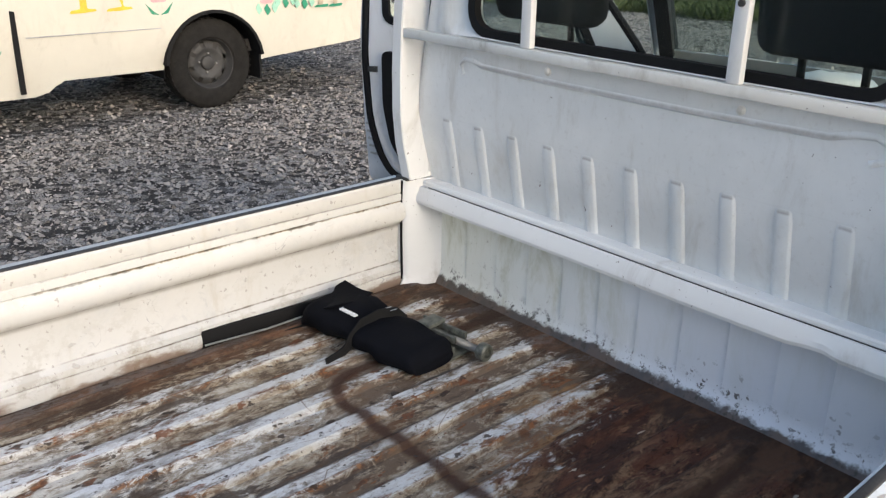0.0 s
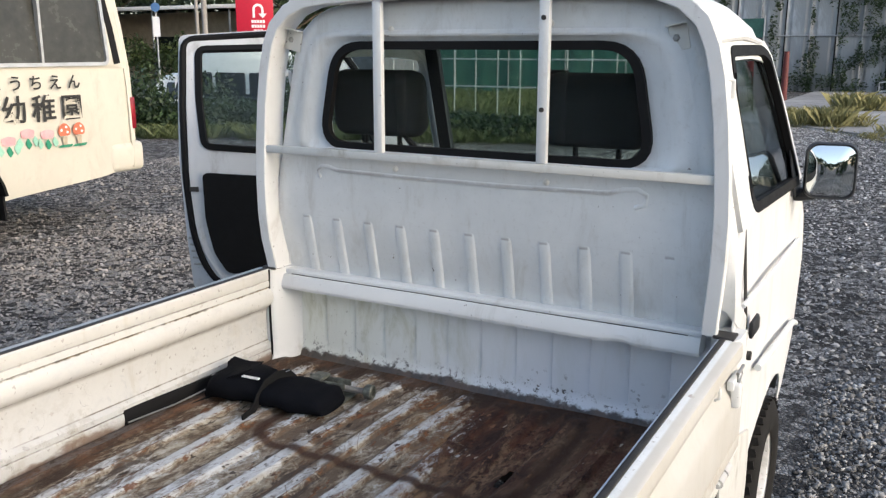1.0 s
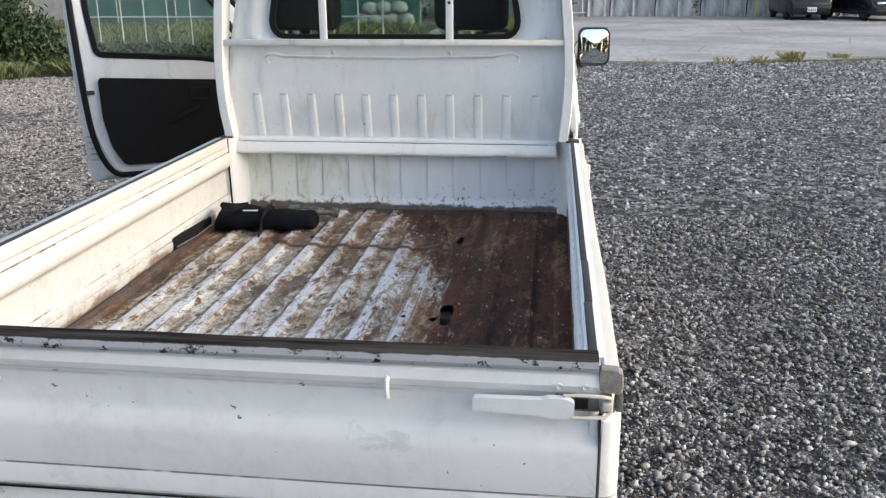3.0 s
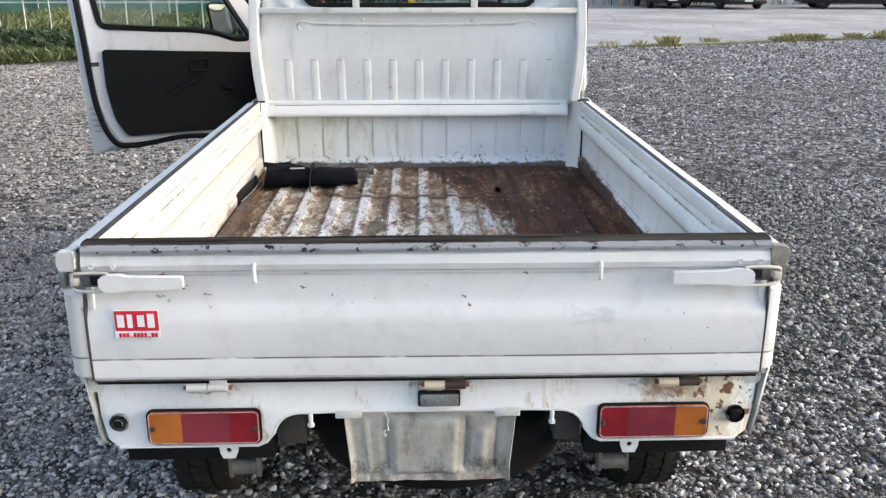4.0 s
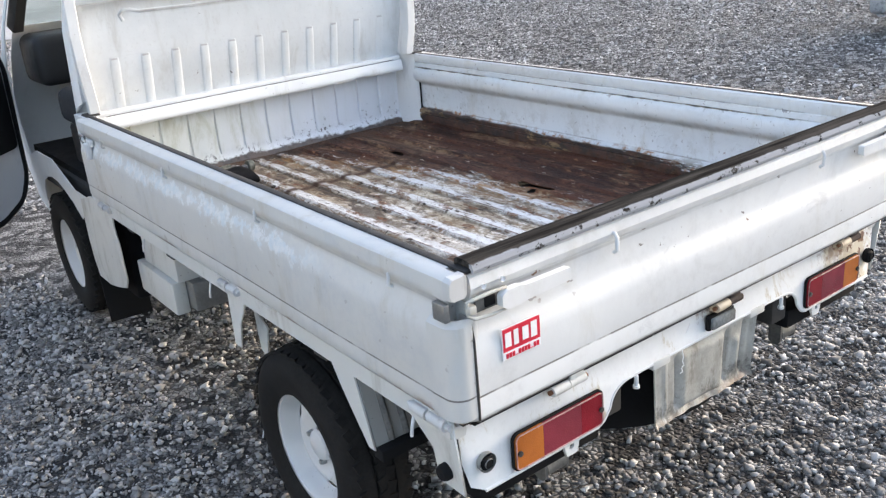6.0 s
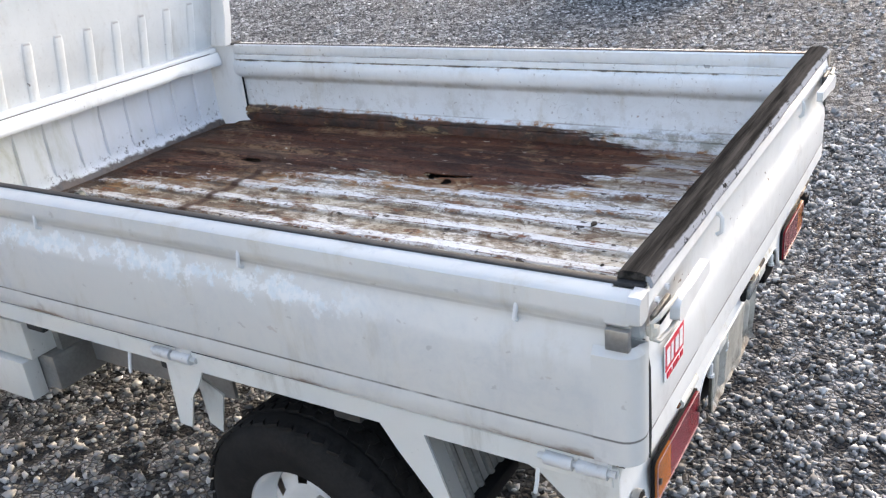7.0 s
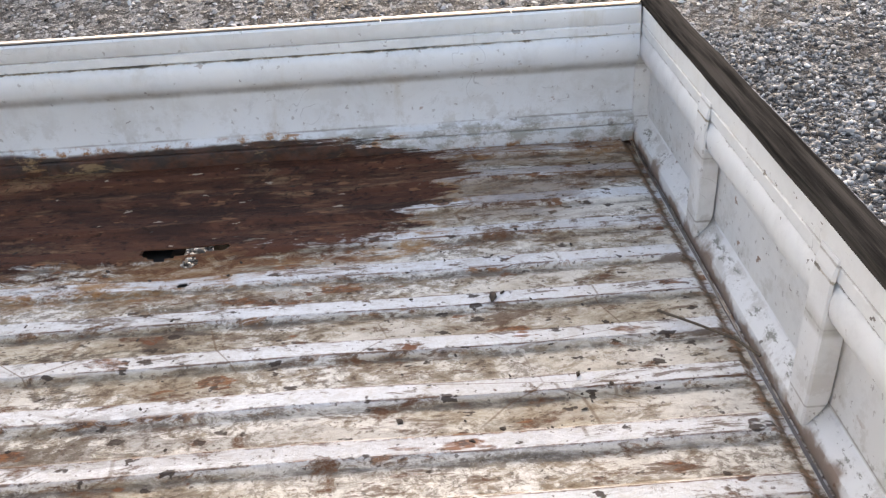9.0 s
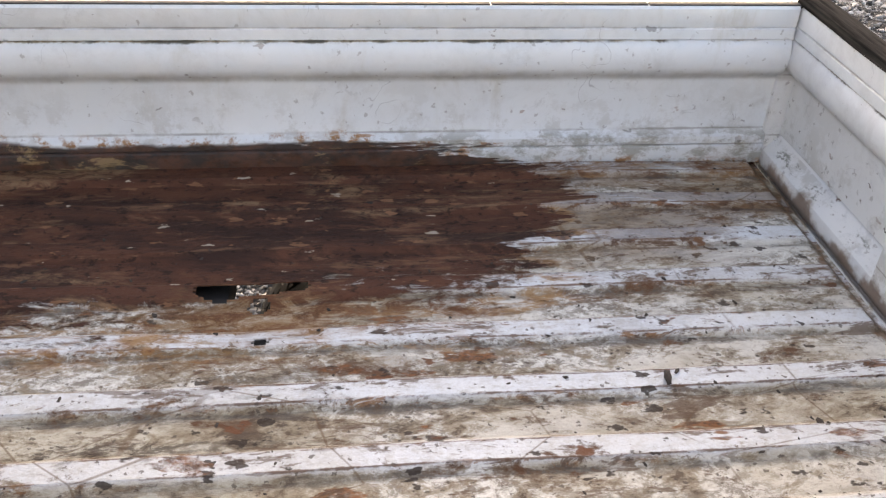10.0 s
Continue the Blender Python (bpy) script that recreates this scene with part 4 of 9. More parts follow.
def build_tailgate():
    sec = gate_section(0.795, 0.692, 0.638, True)
    bm = bmesh.new()
    ys = [-0.687 + 1.374 * i / 22 for i in range(23)]
    run_section(bm, sec, lambda y, d, h: Vector((d + 0.002 + 0.0025 * math.sin(y * 4.0) * (1 if d < 0.0105 else 0), y, h)), ys)
    gate = part("tailgate", bm, "gate_tail", truck, "white pressed steel tailgate, scuffed and closed", smooth=24)
    # worn rubber cap over the top edge
    bm = bmesh.new()
    cap = [(-0.008, 0.919), (-0.010, 0.926), (-0.006, 0.935), (0.008, 0.940), (0.032, 0.940), (0.039, 0.936), (0.041, 0.924), (0.038, 0.9225), (0.036, 0.928), (0.0, 0.928), (-0.004, 0.924), (-0.005, 0.919)]
    run_section(bm, cap, lambda y, d, h: Vector((d + 0.002 + 0.0006 * math.sin(y * 23), y, h + 0.0003 * math.sin(y * 17))), [-0.683 + 1.366 * i / 40 for i in range(41)])
    part("rubber_cap", bm, "cap", gate, "weathered dark rubber edge cap")
    # folded posts on the inside, their feet cut away behind
    for y in (-0.244, 0.218):
        w = 0.025
        bm = bmesh.new()
        rows = []
        for z, back_edge in ((0.895, 0.0402), (0.889, 0.0405), (0.874, 0.0410), (0.860, 0.0425), (0.840, 0.0445), (0.824, 0.0430), (0.810, 0.0350), (0.800, 0.0250), (0.788, 0.0178), (0.740, 0.0170), (0.700, 0.0170), (0.686, 0.0190), (0.674, 0.0250), (0.663, 0.0330), (0.654, 0.0395)):
            front = max(back_edge + 0.0003, min(0.0450, 0.0408 + 0.20 * (0.893 - z)))
            b, f = back_edge, front
            rows.append([Vector((b, y - w, z)), Vector((f - 0.002, y - w, z)), Vector((f, y - w + 0.003, z)), Vector((f, y + w - 0.003, z)), Vector((f - 0.002, y + w, z)), Vector((b, y + w, z))])
        strip(bm, rows)
        part("post", bm, "gate_tail", gate, thick=0.0016, smooth=0)
    # end flanges
    for sign in (1, -1):
        bm = bmesh.new()
        a, b = sorted((sign * 0.672, sign * 0.686))
        box(bm, 0.004, 0.046, a, b, 0.645, 0.905, 0.003)
        part("end_flange", bm, "gate_tail", gate)
    for y in (0.347, -0.342):
        bm = bmesh.new()
        tube(bm, [(0.010, y, 0.894), (-0.006, y, 0.893), (-0.011, y, 0.886), (-0.011, y, 0.862), (-0.003, y, 0.856)], 0.0042, 8)
        part("rope_hook", bm, "paint_clean", gate)
    # over-centre latches at both ends
    for sign in (1, -1):
        bm = bmesh.new()
        lever = rounded([(0.484, 0.853), (0.484, 0.8765), (0.594, 0.8790), (0.604, 0.8830), (0.634, 0.8825), (0.646, 0.8760), (0.646, 0.8560), (0.634, 0.8485), (0.606, 0.8475), (0.594, 0.8515)], 0.004, 3)
        outline_fill(bm, [lever], lambda u, v: (-0.0215 - 0.004 * (u - 0.48) / 0.17, sign * u, v))
        latch = part("latch", bm, "paint_clean", gate, "white painted over-centre latch", thick=0.014, smooth=30)
        bm = bmesh.new()
        z = 0.866
        tube(bm, [(-0.022, sign * 0.630, z + 0.019), (-0.022, sign * 0.66, z + 0.020), (-0.019, sign * 0.695, z + 0.017), (-0.012, sign * 0.704, z + 0.012), (-0.012, sign * 0.704, z - 0.012), (-0.019, sign * 0.695, z - 0.018), (-0.022, sign * 0.66, z - 0.020), (-0.022, sign * 0.630, z - 0.019)], 0.0034, 8, closed=True)
        part("wire_loop", bm, "loop_paint", latch, "chipped cream-painted wire loop")
        bm = bmesh.new()
        box(bm, -0.011, -0.003, min(sign * 0.615, sign * 0.686), max(sign * 0.615, sign * 0.686), 0.852, 0.880, 0.003)
        part("latch_plate", bm, "grimy_steel", latch, "grimy steel latch plate")
        boxed("slot", "rubber", latch, -0.0135, -0.010, min(sign * 0.645, sign * 0.668), max(sign * 0.645, sign * 0.668), 0.857, 0.876, bevel=0.002)
        boxed("hook", "loop_paint", latch, -0.020, -0.004, min(sign * 0.690, sign * 0.706), max(sign * 0.690, sign * 0.706), 0.857, 0.872, bevel=0.003)
        for y in (0.622, 0.664):
            bm = bmesh.new()
            lathe(bm, [(0.0, -0.003), (0.004, -0.002), (0.005, 0.003)], 10, pose(-0.006, sign * y, 0.893, 0, 0, 90))
            part("rivet", bm, "white_ink", latch)
    # red sticker: a block with pale bars in it and a thin line under it
    bm = bmesh.new()
    box(bm, -0.0085, -0.0065, 0.545, 0.631, 0.757, 0.800)
    sticker = part("sticker", bm, "red_ink", gate, "red sticker with white marks")
    for i, (w, low, high) in enumerate(((0.0165, 0.765, 0.792), (0.0125, 0.764, 0.793), (0.0165, 0.766, 0.791), (0.0165, 0.764, 0.794))):
        y = 0.6265 - i * 0.0200
        boxed("mark", "white_ink", sticker, -0.0092, -0.0085, y - w * 0.85, y, low, high)
    boxed("margin", "white_ink", sticker, -0.0079, -0.0062, 0.5435, 0.6325, 0.7415, 0.8015)
    bm = bmesh.new()
    for i in range(11):
        y = 0.625 - i * 0.0071
        box(bm, -0.0092, -0.0078, y - 0.0052, y, 0.7435, 0.7445 if i in (3, 8) else 0.7525)
    part("small_marks", bm, "red_ink", sticker)
    return gate


tailgate = build_tailgate()


# -- bed frame under the gates, rear panel, lamps --
def build_rear():
    outline = [(-0.706, 0.632), (-0.702, 0.54), (-0.690, 0.487), (-0.665, 0.474), (-0.37, 0.474)]
    outline += [(-0.352, 0.482)] + [(-0.335 + 0.055 * (1 - math.cos(radians(t))), 0.495 + 0.055 * math.sin(radians(t))) for t in range(10, 91, 16)] + [(-0.20, 0.552)]
    full = outline + [(-u, v) for u, v in reversed(outline)]
    bm = bmesh.new()
    outline_fill(bm, [full], lambda u, v: (0.026 + 0.02 * max(0, abs(u) - 0.66) / 0.046, u, v))
    rear = part("rear_panel", bm, rear_material(), truck, "white rear panel, stained and chipped round the hinges", thick=0.004)
    # black strip put in as the shade of the gap under the tailgate
    boxed("gap_line", "underbody_black", rear, 0.012, 0.034, -0.690, 0.690, 0.629, 0.637)
    # lip along the cut-out
    bm = bmesh.new()
    pts = [(0.026, u, v) for u, v in full[3:-3]]
    tube(bm, pts, 0.0038, 6)
    part("rolled_edge", bm, "paint_clean", rear)
    for sign in (1, -1):
        bm = bmesh.new()
        outline_fill(bm, [round_rect(0.3595, 0.6010, 0.4815, 0.5640, 0.015)], lambda u, v: (0.0220, sign * u, v))
        lamp = part("tail_lamp", bm, "rubber", rear, "tail lamp with amber and red lenses, dark gasket", thick=0.006)
        for name, m_, a, b in (("amber_lens", "amber", 0.527, 0.5975), ("middle_lens", "pink_lens", 0.425, 0.5265), ("red_lens", "red_lens", 0.363, 0.4245)):
            ra, rb = (0.002, 0.012) if name == "amber_lens" else (0.012, 0.002) if name == "red_lens" else (0.002, 0.002)
            edge = [(b - rb + rb * math.cos(t), 0.5605 - rb + rb * math.sin(t)) for t in (radians(18 * k) for k in range(6))]
            edge += [(a + ra - ra * math.sin(t), 0.5605 - ra + ra * math.cos(t)) for t in (radians(18 * k) for k in range(6))]
            edge += [(a + ra - ra * math.cos(t), 0.4845 + ra - ra * math.sin(t)) for t in (radians(18 * k) for k in range(6))]
            edge += [(b - rb + rb * math.sin(t), 0.4845 + rb - rb * math.cos(t)) for t in (radians(18 * k) for k in range(6))]
            bm = bmesh.new()
            outline_fill(bm, [edge], lambda u, v: (0.0185, sign * u, v))
            part(name, bm, m_, lamp, thick=0.007)
        bm = bmesh.new()
        tube(bm, [(0.0150, sign * u, v) for u, v in round_rect(0.3655, 0.5955, 0.4865, 0.5590, 0.010)], 0.0016, 6, closed=True)
        part("lens_rim", bm, "lens_rim", lamp, "clear raised rim of the lens")
        for y in (0.371, 0.588):
            bm = bmesh.new()
            lathe(bm, [(0.0, -0.003), (0.005, -0.003), (0.006, 0.003), (0.0, 0.004)], 10, pose(0.014, sign * y, 0.522, 0, 0, 90))
            part("screw", bm, "dark_metal", lamp)
        # round socket beside the lamp
        bm = bmesh.new()
        lathe(bm, [(0.010, 0.012), (0.012, -0.004), (0.017, -0.007), (0.0195, -0.003), (0.0195, 0.006)], 20, pose(0.026, sign * 0.660, 0.534, 0, 0, 90))
        part("socket_ring", bm, "steel" if sign > 0 else "rubber", rear, "round grommet")
        boxed("socket_plug", "rubber", rear, 0.016, 0.03, sign * 0.66 - 0.013, sign * 0.66 + 0.013, 0.521, 0.547, bevel=0.006)
    for y, dirty in ((0.463, False), (-0.031, True), (-0.525, True)):
        bm = bmesh.new()
        tube(bm, [(0.010, y + 0.001, 0.6195), (0.010, y + 0.043, 0.6195)], 0.0098, 12)
        box(bm, 0.008, 0.03, y + 0.004, y + 0.040, 0.606, 0.6195, 0.003)
        hinge = part("tailgate_hinge", bm, "hinge_cream" if dirty else "paint_dirty", rear, "chipped cream hinge" if dirty else "white painted hinge")
        bm = bmesh.new()
        tube(bm, [(0.010, y - 0.043, 0.6195), (0.010, y - 0.001, 0.6195)], 0.0092, 12)
        box(bm, 0.006, 0.016, y - 0.040, y - 0.004, 0.6195, 0.645, 0.003)
        part("knuckle", bm, "dark_rust" if dirty else "paint_dirty", hinge, "rusted through" if dirty else "")
        bm = bmesh.new()
        tube(bm, [(0.010, y - 0.050, 0.6195), (0.010, y + 0.050, 0.6195)], 0.0048, 8)
        part("pin", bm, "rusty", hinge)
    lamp = boxed("plate_lamp", "rubber", rear, 0.016, 0.028, -0.064, 0.026, 0.564, 0.600, bevel=0.004, label="grey lamp housing")
    boxed("lens", "lens_grey", lamp, 0.008, 0.017, -0.060, 0.022, 0.568, 0.596, bevel=0.004)
    for y in (0.255, -0.262):
        bm = bmesh.new()
        tube(bm, [(0.03, y, 0.552), (0.024, y, 0.545), (0.024, y, 0.528), (0.024, y, 0.524)], 0.0048, 8)
        lathe(bm, [(0.0, -0.003), (0.0075, -0.003), (0.0075, 0.003), (0.0, 0.003)], 10, pose(0.024, y, 0.522, 90, 0, 0))
        part("rope_hook", bm, "paint_clean", rear)
    # battered flap hung in the middle
    bm = bmesh.new()
    rows = []
    for k in range(31):
        z = 0.556 - 0.186 * k / 30
        rows.append([])
        for j in range(75):
            u = 0.185 - 0.37 * j / 74
            w = 0.0015 * math.sin(u * 30) + 0.002 * noise.noise(Vector((u * 14, z * 14, 2)))
            # pressed middle panel, grooves either side, turned edges
            low = min(1.0, max(0.0, (0.528 - z) / 0.012)) * min(1.0, max(0.0, (z - 0.383) / 0.010))
            w -= 0.009 * low * min(1.0, max(0.0, (0.075 - abs(u - 0.012)) / 0.008))
            for at, deep, half in ((0.098, 0.012, 0.007), (-0.082, 0.012, 0.007), (0.142, -0.005, 0.004), (-0.150, 0.010, 0.006)):
                w += deep * low * math.exp(-(((u - at) / half) ** 2))
            w -= 0.010 * math.exp(-(((u + 0.118) / 0.011) ** 2)) * min(1.0, max(0.0, (0.495 - z) / 0.010)) * min(1.0, max(0.0, (z - 0.40) / 0.012))
            w -= 0.010 * min(1.0, max(0.0, (abs(u) - 0.174) / 0.010))
            w -= 0.008 * min(1.0, max(0.0, (0.380 - z) / 0.008))
            w += 0.004 * noise.noise(Vector((u * 30, z * 30, 7))) * max(0.0, (0.45 - z) / 0.08)
            rows[-1].append(Vector((0.045 + w + 0.03 * (0.556 - z), u * (1 - 0.45 * min(0.12, max(0, 0.53 - z))), z)))
    strip(bm, rows)
    flap = part("rear_flap", bm, flap_material(), rear, "battered grey-white sheet flap", thick=0.003, smooth=50)
    bm = bmesh.new()
    random.seed(5)
    p = Vector((0.030, 0.075, 0.60))
    pts = [p.copy()]
    for k in range(14):
        p = p + Vector((random.uniform(-0.002, 0.002), random.uniform(-0.006, 0.008), -0.011 if k < 9 else random.uniform(-0.006, 0.004)))
        pts.append(p.copy())
    tube(bm, pts, 0.0012, 5)
    part("loose_string", bm, "white_ink", rear)
    # brackets above the flap
    for y in (0.175, -0.165):
        boxed("flap_bracket", "paint_dirty", rear, 0.022, 0.05, y - 0.028, y + 0.028, 0.536, 0.556, bevel=0.003)
    return rear


def rear_material():
    """White paint, yellowed and rust-chipped towards the offside, a rusty line with painted gap shade under the
    tailgate.
    """
    s = Shade("rear_panel_paint", 0.42)
    x, y, z = s.xyz()
    n, f, b = s.noise(5, 6, 0.7), s.noise(34, 7, 0.76), s.noise(12, 6, 0.72, s.scaled(1, 1, 0.4), 0.4)
    col = s.mix(s.span(n, 0.35, 0.65), (0.72, 0.72, 0.705), (0.79, 0.79, 0.775))
    off = s.math("ADD", s.span(y, -0.62, -0.30, 0.12, -0.06), s.math("SUBTRACT", b, 0.5))
    col = s.mix(s.math("MULTIPLY", s.span(off, 0.0, 0.10), 0.75), col, (0.56, 0.48, 0.33))
    col = s.mix(s.math("MULTIPLY", s.span(b, 0.54, 0.72), 0.5), col, (0.36, 0.31, 0.23))
    for hy, r in ((-0.031, 0.075), (-0.525, 0.10), (0.463, 0.045)):
        d = s.math("SQRT", s.math("ADD", s.math("POWER", s.math("SUBTRACT", y, hy), 2.0), s.math("POWER", s.math("MULTIPLY", s.math("SUBTRACT", z, 0.615), 1.7), 2.0)))
        d = s.math("ADD", d, s.math("MULTIPLY", s.math("SUBTRACT", f, 0.5), 0.26))
        col = s.mix(s.math("MULTIPLY", s.span(d, r * 0.35, r, 1.0, 0.0), 0.75), col, (0.17, 0.085, 0.045))
    # dark line of rust and painted-in gap shade, more ragged to the offside
    edge = s.math("ADD", s.math("SUBTRACT", z, 0.628), s.math("MULTIPLY", s.math("SUBTRACT", f, 0.5), s.span(y, -0.3, -0.65, 0.012, 0.045)))
    col = s.mix(s.math("MULTIPLY", s.span(edge, -0.002, 0.003), 0.9), col, (0.04, 0.030, 0.026))
    chips = s.math("MULTIPLY", s.math("MAXIMUM", flecks(s, 42, 0.44, 0.50, (0.8, 0.8, 1)), flecks(s, 95, 0.52, 0.55, (1, 1, 0.7), (3, 5, 1))), s.span(y, -0.38, -0.60, 0.04, 1.0))
    col = s.mix(chips, col, (0.15, 0.07, 0.035))
    s.bump(n, 0.1, 0.01)
    return s.done(col, s.span(b, 0.4, 0.8, 0.38, 0.62))


M["dark_rust"] = plain("dark_rusty_steel", (0.045, 0.030, 0.024), 0.85, vary=0.5, bump=0.4)
M["hinge_cream"] = worn_paint("cream_hinge_paint", (0.62, 0.52, 0.38), dirt=(0.20, 0.09, 0.04), amount=1.8, rust=1.0)
M["lens_rim"] = plain("clear_lens_rim", (0.36, 0.20, 0.19), 0.3, vary=0.5)
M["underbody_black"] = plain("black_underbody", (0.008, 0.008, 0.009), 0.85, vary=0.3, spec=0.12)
M["lens_grey"] = plain("grey_lamp_lens", (0.17, 0.18, 0.18), 0.2, vary=0.45)


def flap_material():
    s = Shade("battered_flap", 0.55, 0.15)
    a, b = s.noise(9, 6, 0.7), s.noise(34, 5, 0.7, s.scaled(1, 1, 0.4))
    x, y, z = s.xyz()
    col = s.mix(s.span(a, 0.35, 0.65), (0.30, 0.29, 0.255), (0.47, 0.46, 0.42))
    col = s.mix(s.math("MULTIPLY", s.span(b, 0.55, 0.68), 0.55), col, (0.15, 0.13, 0.10))
    soot = s.math("ADD", s.span(z, 0.385, 0.47, 0.22, 0.0), s.math("MULTIPLY", s.math("SUBTRACT", s.noise(16, 7, 0.78), 0.5), 0.9))
    col = s.mix(s.math("MULTIPLY", s.span(soot, 0.14, 0.30), 0.7), col, (0.060, 0.056, 0.050))
    drips = s.math("MULTIPLY", s.span(s.noise(30, 5, 0.7, s.scaled(1, 1, 0.10)), 0.60, 0.66), 0.5)
    col = s.mix(drips, col, (0.66, 0.66, 0.63))
    col = s.mix(s.math("MULTIPLY", s.span(s.xyz()[2], 0.36, 0.40, 1.0, 0.0), s.math("MULTIPLY", s.span(a, 0.48, 0.6), 0.7)), col, (0.17, 0.09, 0.045))
    s.bump(a, 0.3, 0.01)
    return s.done(col)


rear_panel = build_rear()


def build_frame():
    """Sills, wheel-arch plates and chassis under the bed."""
    for sign in (1, -1):
        bm = bmesh.new()
        sec = [(0.002, 0.6475), (-0.004, 0.643), (-0.004, 0.604), (0.004, 0.598), (0.030, 0.598), (0.034, 0.61), (0.030, 0.620), (0.010, 0.624)]
        run_section(bm, sec, lambda x, d, h: Vector((x, sign * (WIDE[sign] - 0.008 - d), h)), [0.04 + 2.0 * i / 8 for i in range(9)])
        sill = part("bed_sill", bm, "paint_dirty", truck, "white side rail under the bed")
        # black strip set in the gap in place of its shade
        a, b = sorted((sign * (WIDE[sign] - 0.030), sign * (WIDE[sign] - 0.006)))
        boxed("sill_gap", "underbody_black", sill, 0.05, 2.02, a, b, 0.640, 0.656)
        # plates before and behind the wheel
        for name, pts in (("arch_plate", [(0.372, 0.60), (0.462, 0.60), (0.43, 0.550), (0.375, 0.478), (0.345, 0.44), (0.322, 0.44)]), ("arch_plate", [(0.885, 0.60), (0.985, 0.60), (0.99, 0.45), (0.955, 0.45), (0.93, 0.53), (0.90, 0.57)])):
            bm = bmesh.new()
            outline_fill(bm, [pts], lambda u, v: (u, sign * (WIDE[sign] - 0.012), v))
            part(name, bm, "paint_dirty", sill, thick=0.004)
        bm = bmesh.new()
        strip(bm, [[(0.324, sign * (WIDE[sign] - 0.016), 0.44), (0.372, sign * (WIDE[sign] - 0.016), 0.60)], [(0.324, sign * 0.53, 0.44), (0.372, sign * 0.53, 0.60)]])
        shield = part("mud_shield", bm, "shield_grey", sill, "dirty ribbed splash shield", thick=0.004)
        for k in range(4):
            y = sign * (0.675 - 0.038 * k)
            bm = bmesh.new()
            tube(bm, [(0.321, y, 0.45), (0.368, y, 0.60)], 0.008, 8)
            part("shield_rib", bm, "grimy_steel", shield)
        boxed("flap_edge", "rubber", sill, 0.300, 0.335, min(sign * 0.53, sign * 0.715), max(sign * 0.53, sign * 0.715), 0.418, 0.446, bevel=0.003)
        bm = bmesh.new()
        outline_fill(bm, [[(0.915, 0.50), (0.985, 0.535), (0.975, 0.415), (0.94, 0.40)]], lambda u, v: (u, sign * 0.655, v))
        part("inner_plate", bm, "paint_dirty", sill, thick=0.004)
        # closing corner behind the rear wheel
        bm = bmesh.new()
        outline_fill(bm, [[(0.030, 0.64), (0.20, 0.61), (0.16, 0.585), (0.125, 0.54), (0.11, 0.475), (0.036, 0.475)]], lambda u, v: (u, sign * (0.704 + 0.02 * max(0, (v - 0.54) / 0.1)), v))
        part("rear_corner", bm, "paint_dirty", sill, thick=0.004)
        bm = bmesh.new()
        lathe(bm, [(0.0, 0.020), (0.013, 0.019), (0.017, 0.012), (0.017, -0.004)], 16, pose(0.082, sign * 0.706, 0.510, 0, 0, 0 if sign > 0 else 180))
        part("rubber_stop", bm, "rubber", sill, "round black rubber stop")
        for x in (0.165, 1.10, 1.615):
            bm = bmesh.new()
            tube(bm, [(x, sign * 0.715, 0.595), (x, sign * 0.722, 0.57), (x + 0.004, sign * 0.722, 0.55)], 0.0036, 8)
            part("rope_hook", bm, "paint_clean", sill)
        bm = bmesh.new()
        box(bm, 0.05, 2.9, sign * 0.30 - 0.03, sign * 0.30 + 0.03, 0.46, 0.57, 0.006)
        part("chassis_rail", bm, "dark_metal", truck)
        # leaf spring with its shackle
        bm = bmesh.new()
        for k in range(3):
            ln = 0.42 - 0.09 * k
            pts = [(0.62 + ln * t, sign * 0.42, 0.40 - 0.016 * k - 0.10 * (1 - t * t) * (ln / 0.42)) for t in (-1, -0.6, -0.2, 0.2, 0.6, 1)]
            tube(bm, pts, 0.0, flat=(0.028, 0.006))
        tube(bm, [(0.20, sign * 0.385, 0.40), (0.20, sign * 0.455, 0.40)], 0.022, 12)
        spring = part("leaf_spring", bm, "dark_metal", truck, "grimy leaf spring with shackle")
        for dy in (-0.031, 0.031):
            bm = bmesh.new()
            outline_fill(bm, [round_rect(0.095, 0.130, 0.345, 0.455, 0.016)], lambda u, v: (u, sign * 0.42 + dy, v))
            part("shackle_plate", bm, "grimy_steel", spring, "grey shackle plate", thick=0.007)
        bm = bmesh.new()
        tube(bm, [(0.112, sign * 0.42 - 0.027, 0.372), (0.112, sign * 0.42 + 0.027, 0.372)], 0.020, 14)
        part("bushing", bm, "grimy_steel", spring)
        bm = bmesh.new()
        outline_fill(bm, [[(-0.022, 0.480), (0.022, 0.480), (0.019, 0.452), (0.013, 0.438), (-0.013, 0.438), (-0.019, 0.452)], [(0.006 * math.cos(k * 0.785), 0.458 + 0.006 * math.sin(k * 0.785)) for k in range(8)]], lambda u, v: (0.036, sign * 0.436 + u, v))
        part("tow_lug", bm, "paint_clean", truck, "white lug with a hole", thick=0.006)
        boxed("rear_bumper_bar", "underbody_black", truck, 0.05, 0.10, min(sign * 0.34, sign * 0.66), max(sign * 0.34, sign * 0.66), 0.425, 0.475, bevel=0.006)
    for x in (0.12, 0.55, 1.00, 1.45, 1.80):
        boxed("cross_member", "dark_metal", truck, x - 0.03, x + 0.03, -0.70, 0.70, 0.565, 0.612, bevel=0.004)
    bm = bmesh.new()
    tube(bm, [(0.71, -0.56, 0.27), (0.71, 0.56, 0.27)], 0.035, 14)
